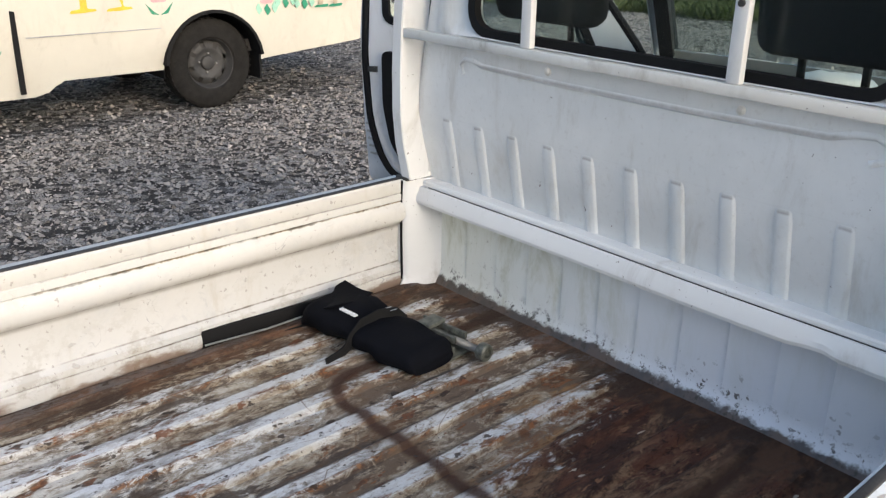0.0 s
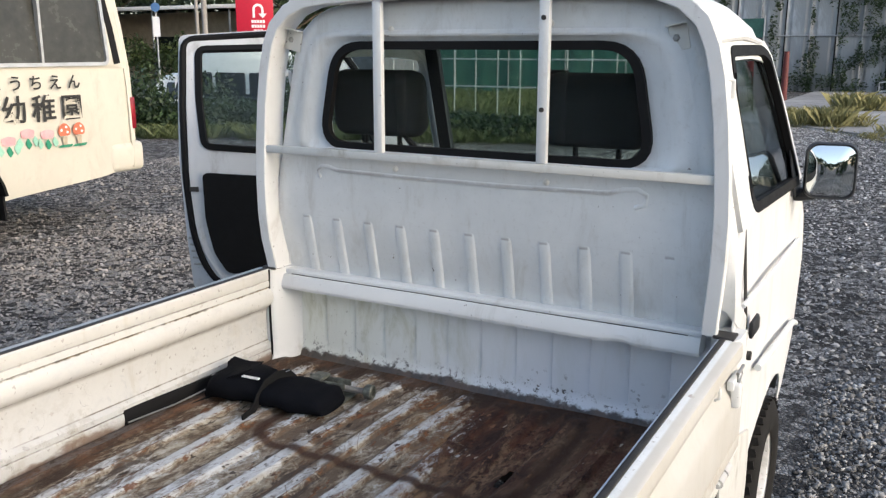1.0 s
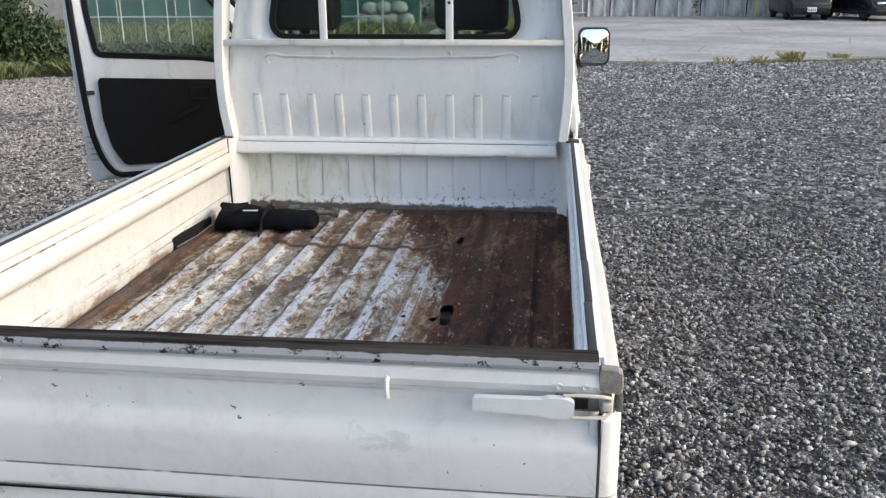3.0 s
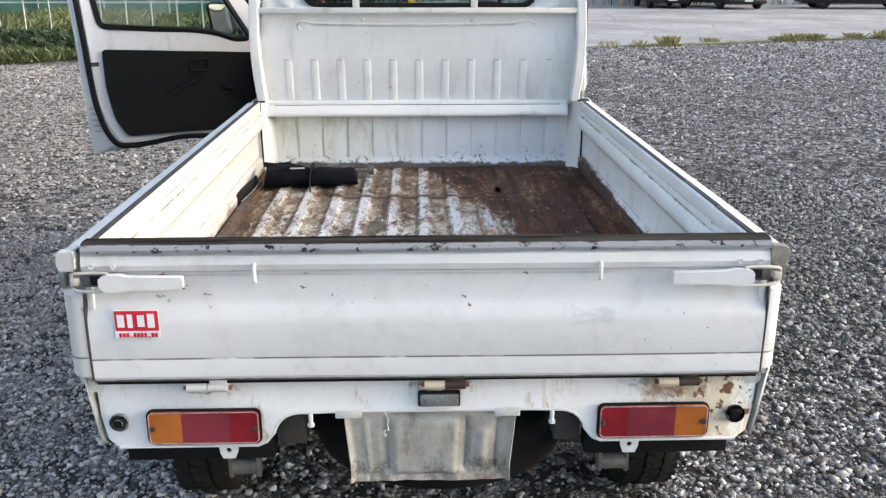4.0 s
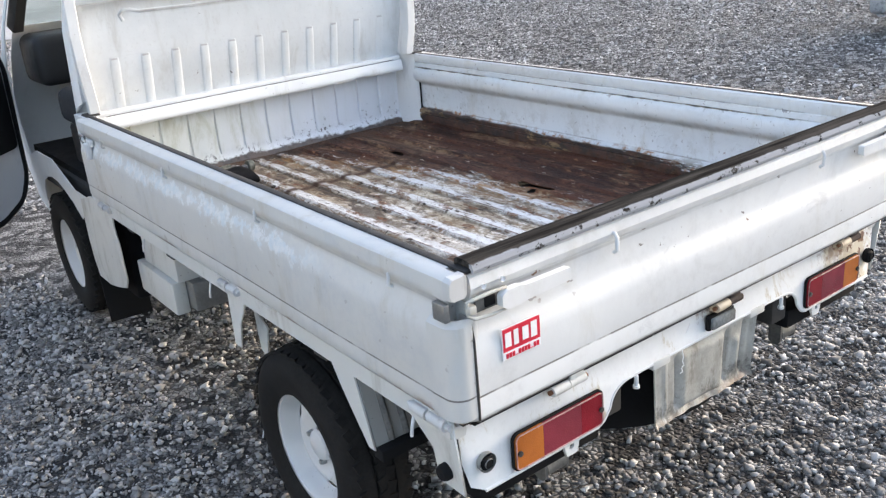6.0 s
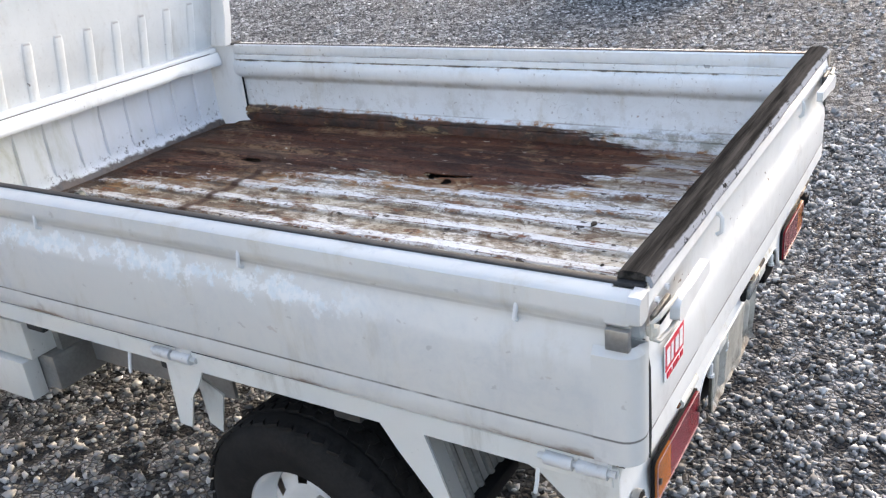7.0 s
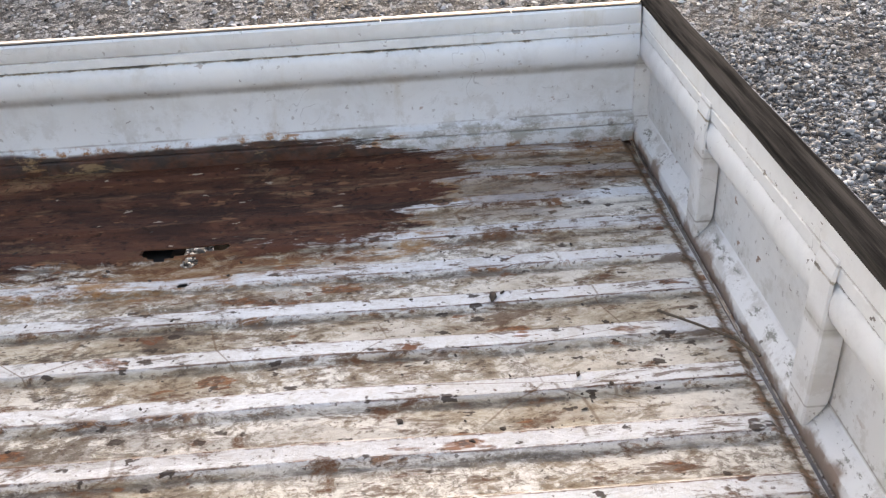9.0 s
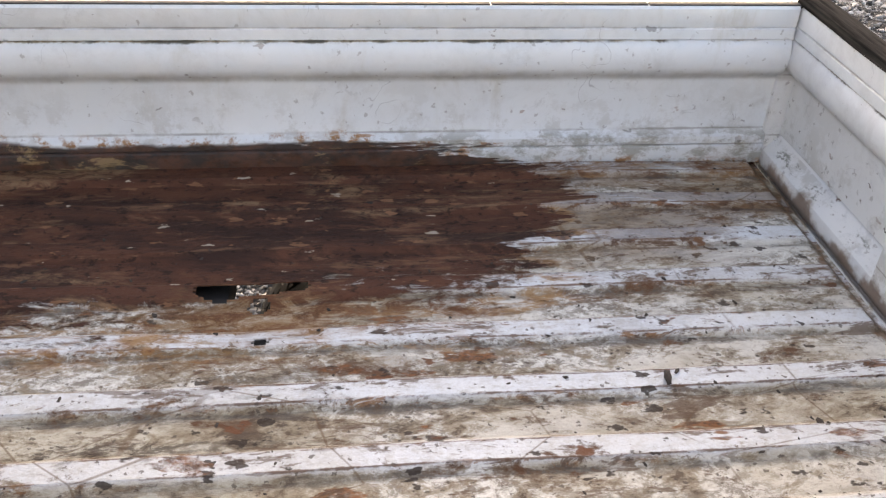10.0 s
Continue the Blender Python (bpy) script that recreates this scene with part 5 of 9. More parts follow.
    bmesh.ops.create_uvsphere(bm, u_segments=20, v_segments=12, radius=0.12, matrix=Matrix.Translation((0.71, 0.05, 0.27)))
    part("rear_axle", bm, "dark_metal", truck, "grimy rear axle with differential")
    # spare wheel slung under the bed
    bm = bmesh.new()
    lathe(bm, [(0.15, -0.075), (0.21, -0.098), (0.28, -0.098), (0.315, -0.080), (0.330, -0.04), (0.332, 0.0), (0.33, 0.04), (0.315, 0.080), (0.28, 0.098), (0.21, 0.098), (0.15, 0.075)], 48, pose(0.395, -0.03, 0.402, 90, 0, 0))
    part("spare_tyre", bm, "underbody_black", truck, "black spare tyre slung under the bed")
    # added black box, makes the space behind the flap dark
    boxed("black_filler", "underbody_black", truck, 0.20, 0.46, -0.29, 0.29, 0.40, 0.562, bevel=0.02)
    bm = bmesh.new()
    outline_fill(bm, [round_rect(0.085, 0.30, 0.425, 0.585, 0.03)], lambda u, v: (u, 0.312, v))
    part("rail_end", bm, "grimy_steel", truck, "pale worn end of the chassis rail", thick=0.018)
    bm = bmesh.new()
    tube(bm, [(0.9, -0.42, 0.33), (0.45, -0.43, 0.37), (0.25, -0.41, 0.42), (0.13, -0.40, 0.425)], 0.034, 14)
    tube(bm, [(1.35, -0.40, 0.34), (0.9, -0.42, 0.33)], 0.07, 16)
    part("exhaust", bm, "dark_rust", truck, "rusty exhaust pipe and silencer")
    boxed("fuel_tank", "dark_metal", truck, 1.05, 1.60, -0.64, -0.36, 0.33, 0.54, bevel=0.03)
    # pale boxes on the nearside between the wheels
    box_thing = boxed("battery_box", "paint_dirty", truck, 1.63, 1.94, 0.44, 0.632, 0.405, 0.515, bevel=0.006, label="white painted steel boxes under the bed")
    boxed("tray", "paint_dirty", box_thing, 1.655, 1.99, 0.60, 0.648, 0.285, 0.400, bevel=0.006)
    boxed("tray_body", "steel", box_thing, 1.60, 1.97, 0.42, 0.598, 0.30, 0.403, bevel=0.008)
    boxed("strap", "steel", box_thing, 1.605, 1.628, 0.50, 0.56, 0.34, 0.57)
    boxed("side_plate", "steel", truck, 1.05, 1.55, 0.50, 0.512, 0.36, 0.55, bevel=0.004)


def tyre_profile(r, width, rim):
    w = width / 2
    return [(rim, -w * 0.80), (rim + 0.012, -w * 0.92), ((rim + r) / 2, -w * 1.0), (r - 0.022, -w * 0.93), (r - 0.006, -w * 0.80), (r, -w * 0.62), (r, -w * 0.34), (r - 0.007, -w * 0.32), (r - 0.007, -w * 0.26), (r, -w * 0.24), (r, w * 0.24), (r - 0.007, w * 0.26), (r - 0.007, w * 0.32), (r, w * 0.34), (r, w * 0.62), (r - 0.010, w * 0.80), (r - 0.034, w * 0.94), ((rim + r) / 2 - 0.008, w * 1.0), (rim + 0.012, w * 0.92), (rim, w * 0.80)]


build_frame()
# added black boxes keep the space under the cab dark
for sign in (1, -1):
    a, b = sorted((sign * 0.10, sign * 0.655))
    boxed("wheel_house_fill", "underbody_black", truck, 2.05, 2.40, a, b, 0.22, 0.61, bevel=0.02)


def wheel(parent, x, y, z, sign, r=0.266, width=0.150, paint="wheel_white", label="white steel wheel with worn tyre", tread=True):
    hub = new("wheel")
    hub.parent = parent
    hub.location = (x, y, z)
    hub.rotation_euler = (0, radians(37), 0 if sign > 0 else math.pi)
    tagged(hub, label)
    rim = r * 0.565
    bm = bmesh.new()
    w2 = width / 2
    lathe(bm, tyre_profile(r, width, rim), 48)
    tyre = part("tyre", bm, "tyre", hub, "worn black tyre")
    if tread:
        bm = bmesh.new()
        for k in range(44):
            for j, q in enumerate((-0.70, -0.13, 0.13, 0.70)):
                a = 2 * math.pi * (k + 0.5 * (j % 2)) / 44
                box(bm, -0.012, 0.012, -w2 * 0.14, w2 * 0.14, -0.004, 0.0035, 0.0, 2, Matrix.Rotation(a, 4, "Y") @ Matrix.Translation((0, q * w2, r - (0.004 if abs(q) > 0.5 else 0.0))) @ Matrix.Rotation(0.3 if q > 0 else -0.3, 4, "Z"))
        part("tread", bm, "tyre", tyre, smooth=0)
    bm = bmesh.new()
    w = width / 2
    lathe(bm, [(rim + 0.006, w * 0.86), (rim + 0.008, w * 0.80), (rim - 0.004, w * 0.74), (rim - 0.012, w * 0.55), (rim * 0.90, w * 0.18), (rim * 0.86, w * 0.10)], 48)
    lathe(bm, [(rim + 0.006, -w * 0.86), (rim - 0.004, -w * 0.74), (rim * 0.9, 0)], 32)
    # disc with round windows
    disc = [(rim * 0.87, w * 0.0), (rim * 0.82, w * 0.20), (rim * 0.64, w * 0.36), (rim * 0.52, w * 0.34), (rim * 0.42, w * 0.20), (rim * 0.30, w * 0.18), (rim * 0.26, w * 0.40), (rim * 0.20, w * 0.46), (0.001, w * 0.46)]
    n = 48
    rows = [[Vector((q * math.cos(2 * math.pi * k / n), h, q * math.sin(2 * math.pi * k / n))) for k in range(n)] for q, h in disc]
    vs = [[bm.verts.new(p) for p in row] for row in rows]
    for i in range(len(disc) - 1):
        for k in range(n):
            if i == 1 and (k % 6) in (2, 3):
                continue
            bm.faces.new((vs[i][k], vs[i][(k + 1) % n], vs[i + 1][(k + 1) % n], vs[i + 1][k]))
    part("rim", bm, paint, hub, smooth=40)
    bm = bmesh.new()
    lathe(bm, [(rim * 0.84, -w * 0.6), (rim * 0.84, -w * 0.14), (0.001, -w * 0.06)], 32)
    part("brake_drum", bm, "dark_metal", hub)
    for k in range(4):
        a = radians(45 + 90 * k)
        bm = bmesh.new()
        lathe(bm, [(0.0, 0.014), (0.007, 0.012), (0.010, 0.0), (0.010, -0.006)], 6, pose(rim * 0.37 * math.cos(a), w * 0.24, rim * 0.37 * math.sin(a)))
        part("wheel_nut", bm, "steel", hub)
    return hub


wheel(truck, 0.715, 0.626, 0.236, 1, width=0.168)
wheel(truck, 0.715, -0.626, 0.236, -1, width=0.168)
wheel(truck, 2.76, 0.63, 0.236, 1)
wheel(truck, 2.76, -0.63, 0.236, -1)


# -- head of the bed --
def build_headboard():
    # lower panel with pressed grooves
    bm = bmesh.new()
    grooves = [0.001 + 0.107 * k for k in range(-5, 6)]
    ys = sorted({-0.69, 0.69} | {c + d for c in grooves for d in (-0.004, -0.002, 0.0, 0.006, 0.014)})
    rows = []
    for z, dx in ((0.615, -0.030), (0.640, -0.016), (0.656, -0.004), (0.670, 0.0), (0.69, 0.0), (0.80, 0.0), (0.86, 0.0), (0.885, 0.0)):
        row = []
        for y in ys:
            g = max((max(0.0, 1 - (y - c) / 0.014 if y > c else 1 - (c - y) / 0.004) for c in grooves), default=0)
            amt = 0.010 if 0.68 < z < 0.86 else 0.0
            row.append(Vector((2.118 + dx - 0.004 * math.sin(y * 2.2) + g * amt + 0.003 * noise.noise(Vector((y * 5, z * 5, 0))), y, z)))
        rows.append(row)
    strip(bm, rows)
    head = part("headboard", bm, head_material(), truck, "white front panel of the bed, mossy grime along its foot", thick=0.003, smooth=25)
    # rail along its top, dented at one place
    bm = bmesh.new()
    sec = [(2.118, 0.921), (2.070, 0.921), (2.063, 0.919), (2.061, 0.914), (2.0615, 0.9065), (2.065, 0.905), (2.054, 0.9035), (2.045, 0.878), (2.0445, 0.868), (2.047, 0.860), (2.056, 0.857), (2.118, 0.860)]
    n = 40
    ys = [0.655 - 1.272 * i / n for i in range(n + 1)]

    def at(y, x, z):
        dent = 0.010 * math.exp(-((y + 0.412) / 0.018) ** 2)
        return Vector((x + (dent if x < 2.058 else 0) + 0.0015 * math.sin(y * 9), y, z + (dent * 0.8 if z < 0.88 else 0)))
    run_section(bm, sec, at, ys)
    rail = part("rail", bm, "paint", head, "white pressed rail, dented", smooth=18)
    bm = bmesh.new()
    tube(bm, [at(y, 2.0605, 0.9048) for y in ys[1:-1]], 0.0014, 5)
    part("seam", bm, "dark_metal", rail)
    # corner posts
    for sign in (1, -1):
        bm = bmesh.new()
        sec = [(2.016, 0.668), (2.013, 0.676), (2.013, 0.690), (2.018, 0.706), (2.04, 0.712), (2.118, 0.712), (2.124, 0.628), (2.108, 0.631), (2.080, 0.640), (2.050, 0.651), (2.028, 0.660)]
        rows = [[Vector((x - (0.016 if z < 0.64 else 0.004 if z < 0.655 else 0) * (y < 0.67), sign * (y - 0.10 * max(0.0, 0.66 - z) * (y < 0.67)), z)) for x, y in sec] for z in (0.618, 0.636, 0.650, 0.668, 0.75, 0.85, 0.905, 0.920, 0.924)]
        vs = strip(bm, rows, close_v=True)
        caps(bm, vs)
        part("corner_post", bm, "paint", head, "white corner post", smooth=40)
        bm = bmesh.new()
        box(bm, 2.014, 2.066, min(sign * 0.652, sign * 0.702), max(sign * 0.652, sign * 0.702), 0.922, 0.930, 0.003)
        part("post_cap", bm, "dark_metal", head, "dark dirty rubber pad on the post")
        # thin black bar stands in for the shade of the corner gap
        bm = bmesh.new()
        tube(bm, [(2.0125, sign * 0.673, 0.650), (2.0115, sign * 0.6745, 0.76), (2.0115, sign * 0.6745, 0.88), (2.0125, sign * 0.673, 0.922)], 0.0035, 6)
        part("corner_seam", bm, "underbody_black", head, "black bar for the shade in the corner gap")
    return head


def head_material():
    s = Shade("headboard_paint", 0.45)
    x, y, z = s.xyz()
    base = s.mix(s.span(y, -0.3, 0.6), (0.70, 0.72, 0.76), (0.66, 0.68, 0.63))
    runs = s.noise(11, 6, 0.7, s.scaled(1, 1, 0.3), 0.4)
    col = s.mix(s.math("MULTIPLY", s.span(runs, 0.48, 0.74), s.span(y, -0.2, 0.45, 0.15, 0.75)), base, (0.36, 0.36, 0.24))
    patch = s.math("MULTIPLY", s.span(s.noise(34, 6, 0.75), 0.60, 0.66), s.span(s.noise(5, 3), 0.5, 0.62))
    col = s.mix(s.math("MULTIPLY", patch, 0.85), col, (0.10, 0.075, 0.055))
    spot = s.math("MULTIPLY", s.math("MAXIMUM", flecks(s, 48, 0.40, 0.60), flecks(s, 24, 0.30, 0.45, (1, 1, 0.7), (2, 2, 5))), s.math("MULTIPLY", s.span(z, 0.66, 0.76, 1.0, 0.0), s.span(s.noise(6, 3), 0.48, 0.60)))
    col = s.mix(s.math("MULTIPLY", spot, 0.9), col, (0.045, 0.035, 0.028))
    foot = s.math("ADD", s.math("SUBTRACT", 0.652, z), s.math("MULTIPLY", s.math("SUBTRACT", s.math("ADD", s.math("MULTIPLY", s.noise(7, 4, 0.6), 0.55), s.math("MULTIPLY", s.noise(36, 5, 0.75), 0.45)), 0.5), 0.07))
    col = s.mix(s.math("MULTIPLY", s.span(foot, 0.0, 0.010), 0.95), col, s.mix(s.span(runs, 0.4, 0.6), (0.030, 0.021, 0.016), (0.075, 0.045, 0.028)))
    col = s.mix(s.math("MULTIPLY", s.math("MULTIPLY", s.span(foot, -0.045, 0.0), s.span(s.noise(48, 6, 0.8), 0.55, 0.60)), 0.9), col, (0.035, 0.028, 0.022))
    s.bump(s.math("ADD", runs, s.math("MULTIPLY", patch, -0.5)), 0.15, 0.01)
    return s.done(col, s.span(runs, 0.4, 0.8, 0.42, 0.65))


headboard = build_headboard()


# -- cab --
def side_y(z):
    """Half width of the cab at a height."""
    pts = [(0.30, 0.665), (0.55, 0.690), (0.80, 0.700), (0.95, 0.702), (1.12, 0.690), (1.18, 0.678), (1.40, 0.632), (1.55, 0.600), (1.62, 0.575), (1.66, 0.535)]
    for (a, ya), (b, yb) in zip(pts, pts[1:]):
        if z <= b:
            return ya + (yb - ya) * max(0, (z - a)) / (b - a)
    return pts[-1][1]


BACK = 2.056


def cab_back_material():
    """Greyed white paint with darker rib tips and a scatter of black specks."""
    s = Shade("cab_back_paint", 0.4)
    x, y, z = s.xyz()
    soft = s.noise(2.6, 6, 0.65)
    runs = s.noise(12, 6, 0.7, s.scaled(1, 1, 0.25), 0.4)
    col = s.mix(s.span(soft, 0.35, 0.65), (0.60, 0.625, 0.635), (0.69, 0.71, 0.72))
    col = s.mix(s.math("MULTIPLY", s.span(runs, 0.50, 0.72), 0.45), col, (0.40, 0.39, 0.36))
    col = s.mix(s.math("MULTIPLY", s.span(s.noise(70, 4, 0.7), 0.55, 0.7), 0.18), col, (0.35, 0.34, 0.32))
    tip = s.math("ADD", s.math("ABSOLUTE", s.math("SUBTRACT", z, 1.094)), s.math("MULTIPLY", s.math("SUBTRACT", s.noise(60, 4), 0.5), 0.008))
    tip = s.math("MULTIPLY", s.span(tip, 0.002, 0.008, 1.0, 0.0), s.span(x, BACK - 0.0015, BACK + 0.0003, 1.0, 0.0))
    col = s.mix(s.math("MULTIPLY", tip, 0.75), col, (0.17, 0.155, 0.155))
    # pressed line darkened in its colour, for the shade of the crease
    line = s.math("MULTIPLY", s.span(s.math("ABSOLUTE", s.math("SUBTRACT", z, 1.2355)), 0.002, 0.010, 1.0, 0.0), s.span(x, BACK - 0.0035, BACK - 0.0005, 1.0, 0.0))
    col = s.mix(s.math("MULTIPLY", line, s.span(runs, 0.35, 0.55, 0.25, 0.6)), col, (0.26, 0.24, 0.23))
    here = s.math("MULTIPLY", s.span(y, -0.55, -0.48), s.math("MULTIPLY", s.span(y, -0.30, -0.24, 1.0, 0.0), s.math("MULTIPLY", s.span(z, 1.05, 1.09), s.span(z, 1.19, 1.23, 1.0, 0.0))))
    col = s.mix(s.math("MULTIPLY", flecks(s, 50, 0.22, 0.70), here), col, (0.02, 0.018, 0.018))
    col = s.mix(s.math("MULTIPLY", flecks(s, 30, 0.13, 0.16, (1, 1, 1), (2, 3, 1)), 0.8), col, (0.10, 0.075, 0.06))
    s.bump(s.math("ADD", soft, s.math("MULTIPLY", runs, 0.3)), 0.10, 0.012)
    return s.done(col, s.span(runs, 0.4, 0.8, 0.36, 0.6))


M["cab_back"] = cab_back_material()


def build_cab():
    cab = new("cab")
    cab.parent = truck
    tagged(cab, "white cab with rear window guard")
    # rear panel: rings from the outer edge to the window, recessed in steps
    cy = 0.006
    win = rounded([(0.487, 1.310), (0.432, 1.588), (-0.424, 1.588), (-0.474, 1.308)], 0.082, 6)

    def ray_to(loop, a):
        best = None
        d = Vector((math.cos(a), math.sin(a)))
        for i in range(len(loop)):
            p, q = Vector(loop[i]) - Vector((cy, 1.44)), Vector(loop[(i + 1) % len(loop)]) - Vector((cy, 1.44))
            e = q - p
            den = d.x * e.y - d.y * e.x
            if abs(den) < 1e-9:
                continue
            t = (p.x * e.y - p.y * e.x) / den
            k = (p.x * d.y - p.y * d.x) / den
            if t > 0 and -1e-6 <= k <= 1 + 1e-6 and (best is None or t < best):
                best = t
        return best

    outer = [(side_y(z), z) for z in (0.80, 0.90, 1.0, 1.12, 1.18, 1.3, 1.4, 1.5, 1.55, 1.60)]
    outer += [(0.55, 1.645), (0.50, 1.680), (0.43, 1.700), (0.2, 1.708)]
    outer = outer + [(-u, v) for u, v in reversed(outer)]
    n = 144
    angles = [2 * math.pi * k / n for k in range(n)]
    rows = []
    for f, x in ((1.0, BACK + 0.028), (0.985, BACK + 0.012), (0.955, BACK + 0.002), (0.93, BACK)):
        rows.append([(x, cy + math.cos(a) * ray_to(outer, a) * f, 1.44 + math.sin(a) * ray_to(outer, a) * f) for a in angles])
    # the panel leans in below the break line
    ring = []
    for a in angles:
        ro, ri = ray_to(outer, a) * 0.93, ray_to(win, a)
        r = 0.342 / -math.sin(a) if math.sin(a) < -0.1 else ro
        r = min(r, ro * 0.985)
        ring.append((BACK, cy + math.cos(a) * r, 1.44 + math.sin(a) * r))
    rows[-1] = [(x + 0.21 * max(0.0, 1.098 - z), y, z) for x, y, z in rows[-1]]
    rows[-2] = [(x + 0.18 * max(0.0, 1.098 - z), y, z) for x, y, z in rows[-2]]
    rows = [[(x if z > 0.95 else 2.16, y, z) for x, y, z in row] for row in rows[:3]] + [[(x if z > 0.915 else BACK + 0.0385, y, max(z, 0.915)) for x, y, z in rows[3]]]
    rows.append(ring)
    for f, x in ((1.27, BACK), (1.235, BACK - 0.008), (1.20, BACK - 0.010), (1.165, BACK - 0.008), (1.12, BACK + 0.004), (1.05, BACK + 0.009), (1.0, BACK + 0.012), (1.0, BACK + 0.03)):
        ring = []
        for a in angles:
            ro, ri = ray_to(outer, a) * 0.93, ray_to(win, a)
            r = min(ri * f if math.sin(a) > -0.3 else ri * (1 + (f - 1) * 0.35), ri + (ro - ri) * 0.92 * (f - 1) / 0.27 if f > 1 else ri)
            ring.append((x, cy + math.cos(a) * r, 1.44 + math.sin(a) * r))
        rows.append(ring)
    bm = bmesh.new()
    strip(bm, [[Vector(p) for p in row] for row in rows], close_v=True)
    back = part("rear_panel", bm, "cab_back", cab, "white cab back with pressed ribs", smooth=38)
    # vertical ribs
    bm = bmesh.new()
    for k in range(11):
        y = 0.556 - 0.1088 * k
        rr = []
        for z, h in ((0.915, 1.0), (1.072, 1.0), (1.090, 0.75), (1.101, 0.0)):
            w = 0.0185 if z < 1.08 else 0.0170
            rr.append([Vector((BACK + 0.0005 + 0.21 * max(0.0, 1.098 - z) - 0.0045 * h * q, y + w * u, z)) for u, q in ((-1.0, 0.0), (-0.72, 0.75), (-0.55, 0.97), (0.0, 1.0), (0.55, 0.97), (0.72, 0.75), (1.0, 0.0))])
        strip(bm, rr)
    part("pressed_ribs", bm, "cab_back", back, smooth=40)
    # long pressed line under the window
    bm = bmesh.new()
    pts = [(BACK + 0.0050, y, z) for y, z in ((0.500, 1.212), (0.509, 1.232), (0.495, 1.246), (0.470, 1.246), (0.44, 1.237), (0.2, 1.232), (-0.1, 1.232), (-0.37, 1.236), (-0.41, 1.247), (-0.445, 1.250), (-0.468, 1.238), (-0.466, 1.215), (-0.44, 1.205))]
    tube(bm, pts, 0.0085, 8)
    part("pressed_line", bm, "cab_back", back, smooth=60)
    for y, z in ((0.241, 1.254), (-0.209, 1.251), (0.25, 1.63), (-0.21, 1.64)):
        bm = bmesh.new()
        lathe(bm, [(0.0, 0.006), (0.006, 0.004), (0.009, 0.0), (0.009, -0.004)], 10, pose(BACK - 0.002, y, z, 0, 0, 90))
        part("bolt", bm, "paint_dirty", back)
    # window: gasket and pane
    bm = bmesh.new()
    g0 = [(BACK + 0.004, u, v) for u, v in win]
    tube(bm, g0, 0.0, closed=True, flat=(0.010, 0.011))
    part("window_gasket", bm, "rubber", back, "black rubber window seal")
    bm = bmesh.new()
    outline_fill(bm, [win], lambda u, v: (BACK + 0.014, u, v))
    pane = part("rear_window", bm, "glass", back, "rear window glass", thick=0.004, smooth=0)
    pane.visible_shadow = False
    # roof
    bm = bmesh.new()
    rows = []
    for x, dz, sq in ((BACK + 0.022, -0.014, 0.985), (BACK + 0.035, 0.0, 1.0), (2.25, 0.018, 1.0), (2.5, 0.024, 1.0), (2.68, 0.006, 0.99), (2.78, -0.030, 0.975), (2.83, -0.060, 0.96)):
        half = [(0.602, 1.545), (0.592, 1.590), (0.570, 1.628), (0.53, 1.662), (0.48, 1.686), (0.40, 1.700), (0.2, 1.712)]
        prof = half + [(0.0, 1.715)] + [(-u, v) for u, v in reversed(half)]
        rows.append([Vector((x, u * sq, v + dz * (1 if v > 1.6 else 0.4))) for u, v in prof])
    strip(bm, rows)
    part("roof", bm, "paint_clean", cab, "white painted roof", thick=0.006, smooth=50)
    # drip rails
    for sign in (1, -1):
        bm = bmesh.new()
        tube(bm, [(2.10, sign * 0.592, 1.60), (2.4, sign * 0.596, 1.612), (2.68, sign * 0.588, 1.598), (2.80, sign * 0.580, 1.54), (2.92, sign * 0.60, 1.40), (3.07, sign * 0.64, 1.18)], 0.010, 8)
        part("drip_rail", bm, "paint", cab)
    # offside: flank with door, window and arch
    lower = [(2.080, 1.165), (2.080, 0.55), (2.36, 0.50)] + [(2.76 + 0.36 * math.cos(radians(t)), 0.26 + 0.315 * math.sin(radians(t))) for t in range(150, 9, -14)] + [(3.13, 0.34), (3.30, 0.36), (3.34, 0.55), (3.32, 0.85), (3.24, 1.02), (3.10, 1.165)]

    def flank(sign):
        return lambda u, v: (u, sign * side_y(v) * (1 - 0.10 * max(0, u - 2.9) ** 1.5), v)

    bm = bmesh.new()
    outline_fill(bm, [lower], flank(-1))
    flank_r = part("door_panel", bm, "paint_clean", cab, "closed white offside door and wing", thick=0.004)
    upper = [(2.080, 1.165), (3.10, 1.165), (2.92, 1.40), (2.80, 1.56), (2.74, 1.600), (2.080, 1.600)]
    hole = rounded([(2.235, 1.195), (3.015, 1.150), (2.865, 1.40), (2.755, 1.555), (2.66, 1.575), (2.225, 1.572)], 0.05, 4)
    hole = [(u, max(v, 1.172)) for u, v in hole]
    bm = bmesh.new()
    outline_fill(bm, [upper, hole], flank(-1))
    part("window_frame", bm, "paint_clean", flank_r, thick=0.02)
    bm = bmesh.new()
    tube(bm, [flank(-1)(u, v) for u, v in hole], 0.0, closed=True, flat=(0.013, 0.014))
    part("window_seal", bm, "rubber", flank_r, "black window seal")
    bm = bmesh.new()
    outline_fill(bm, [hole], lambda u, v: (u, -(side_y(v) - 0.006), v))
    pane = part("side_window", bm, "dark_glass", flank_r, "tinted side window", thick=0.004, smooth=0)
    pane.visible_shadow = False
    # door seam, crease, handle
    bm = bmesh.new()
    f = flank(-1)
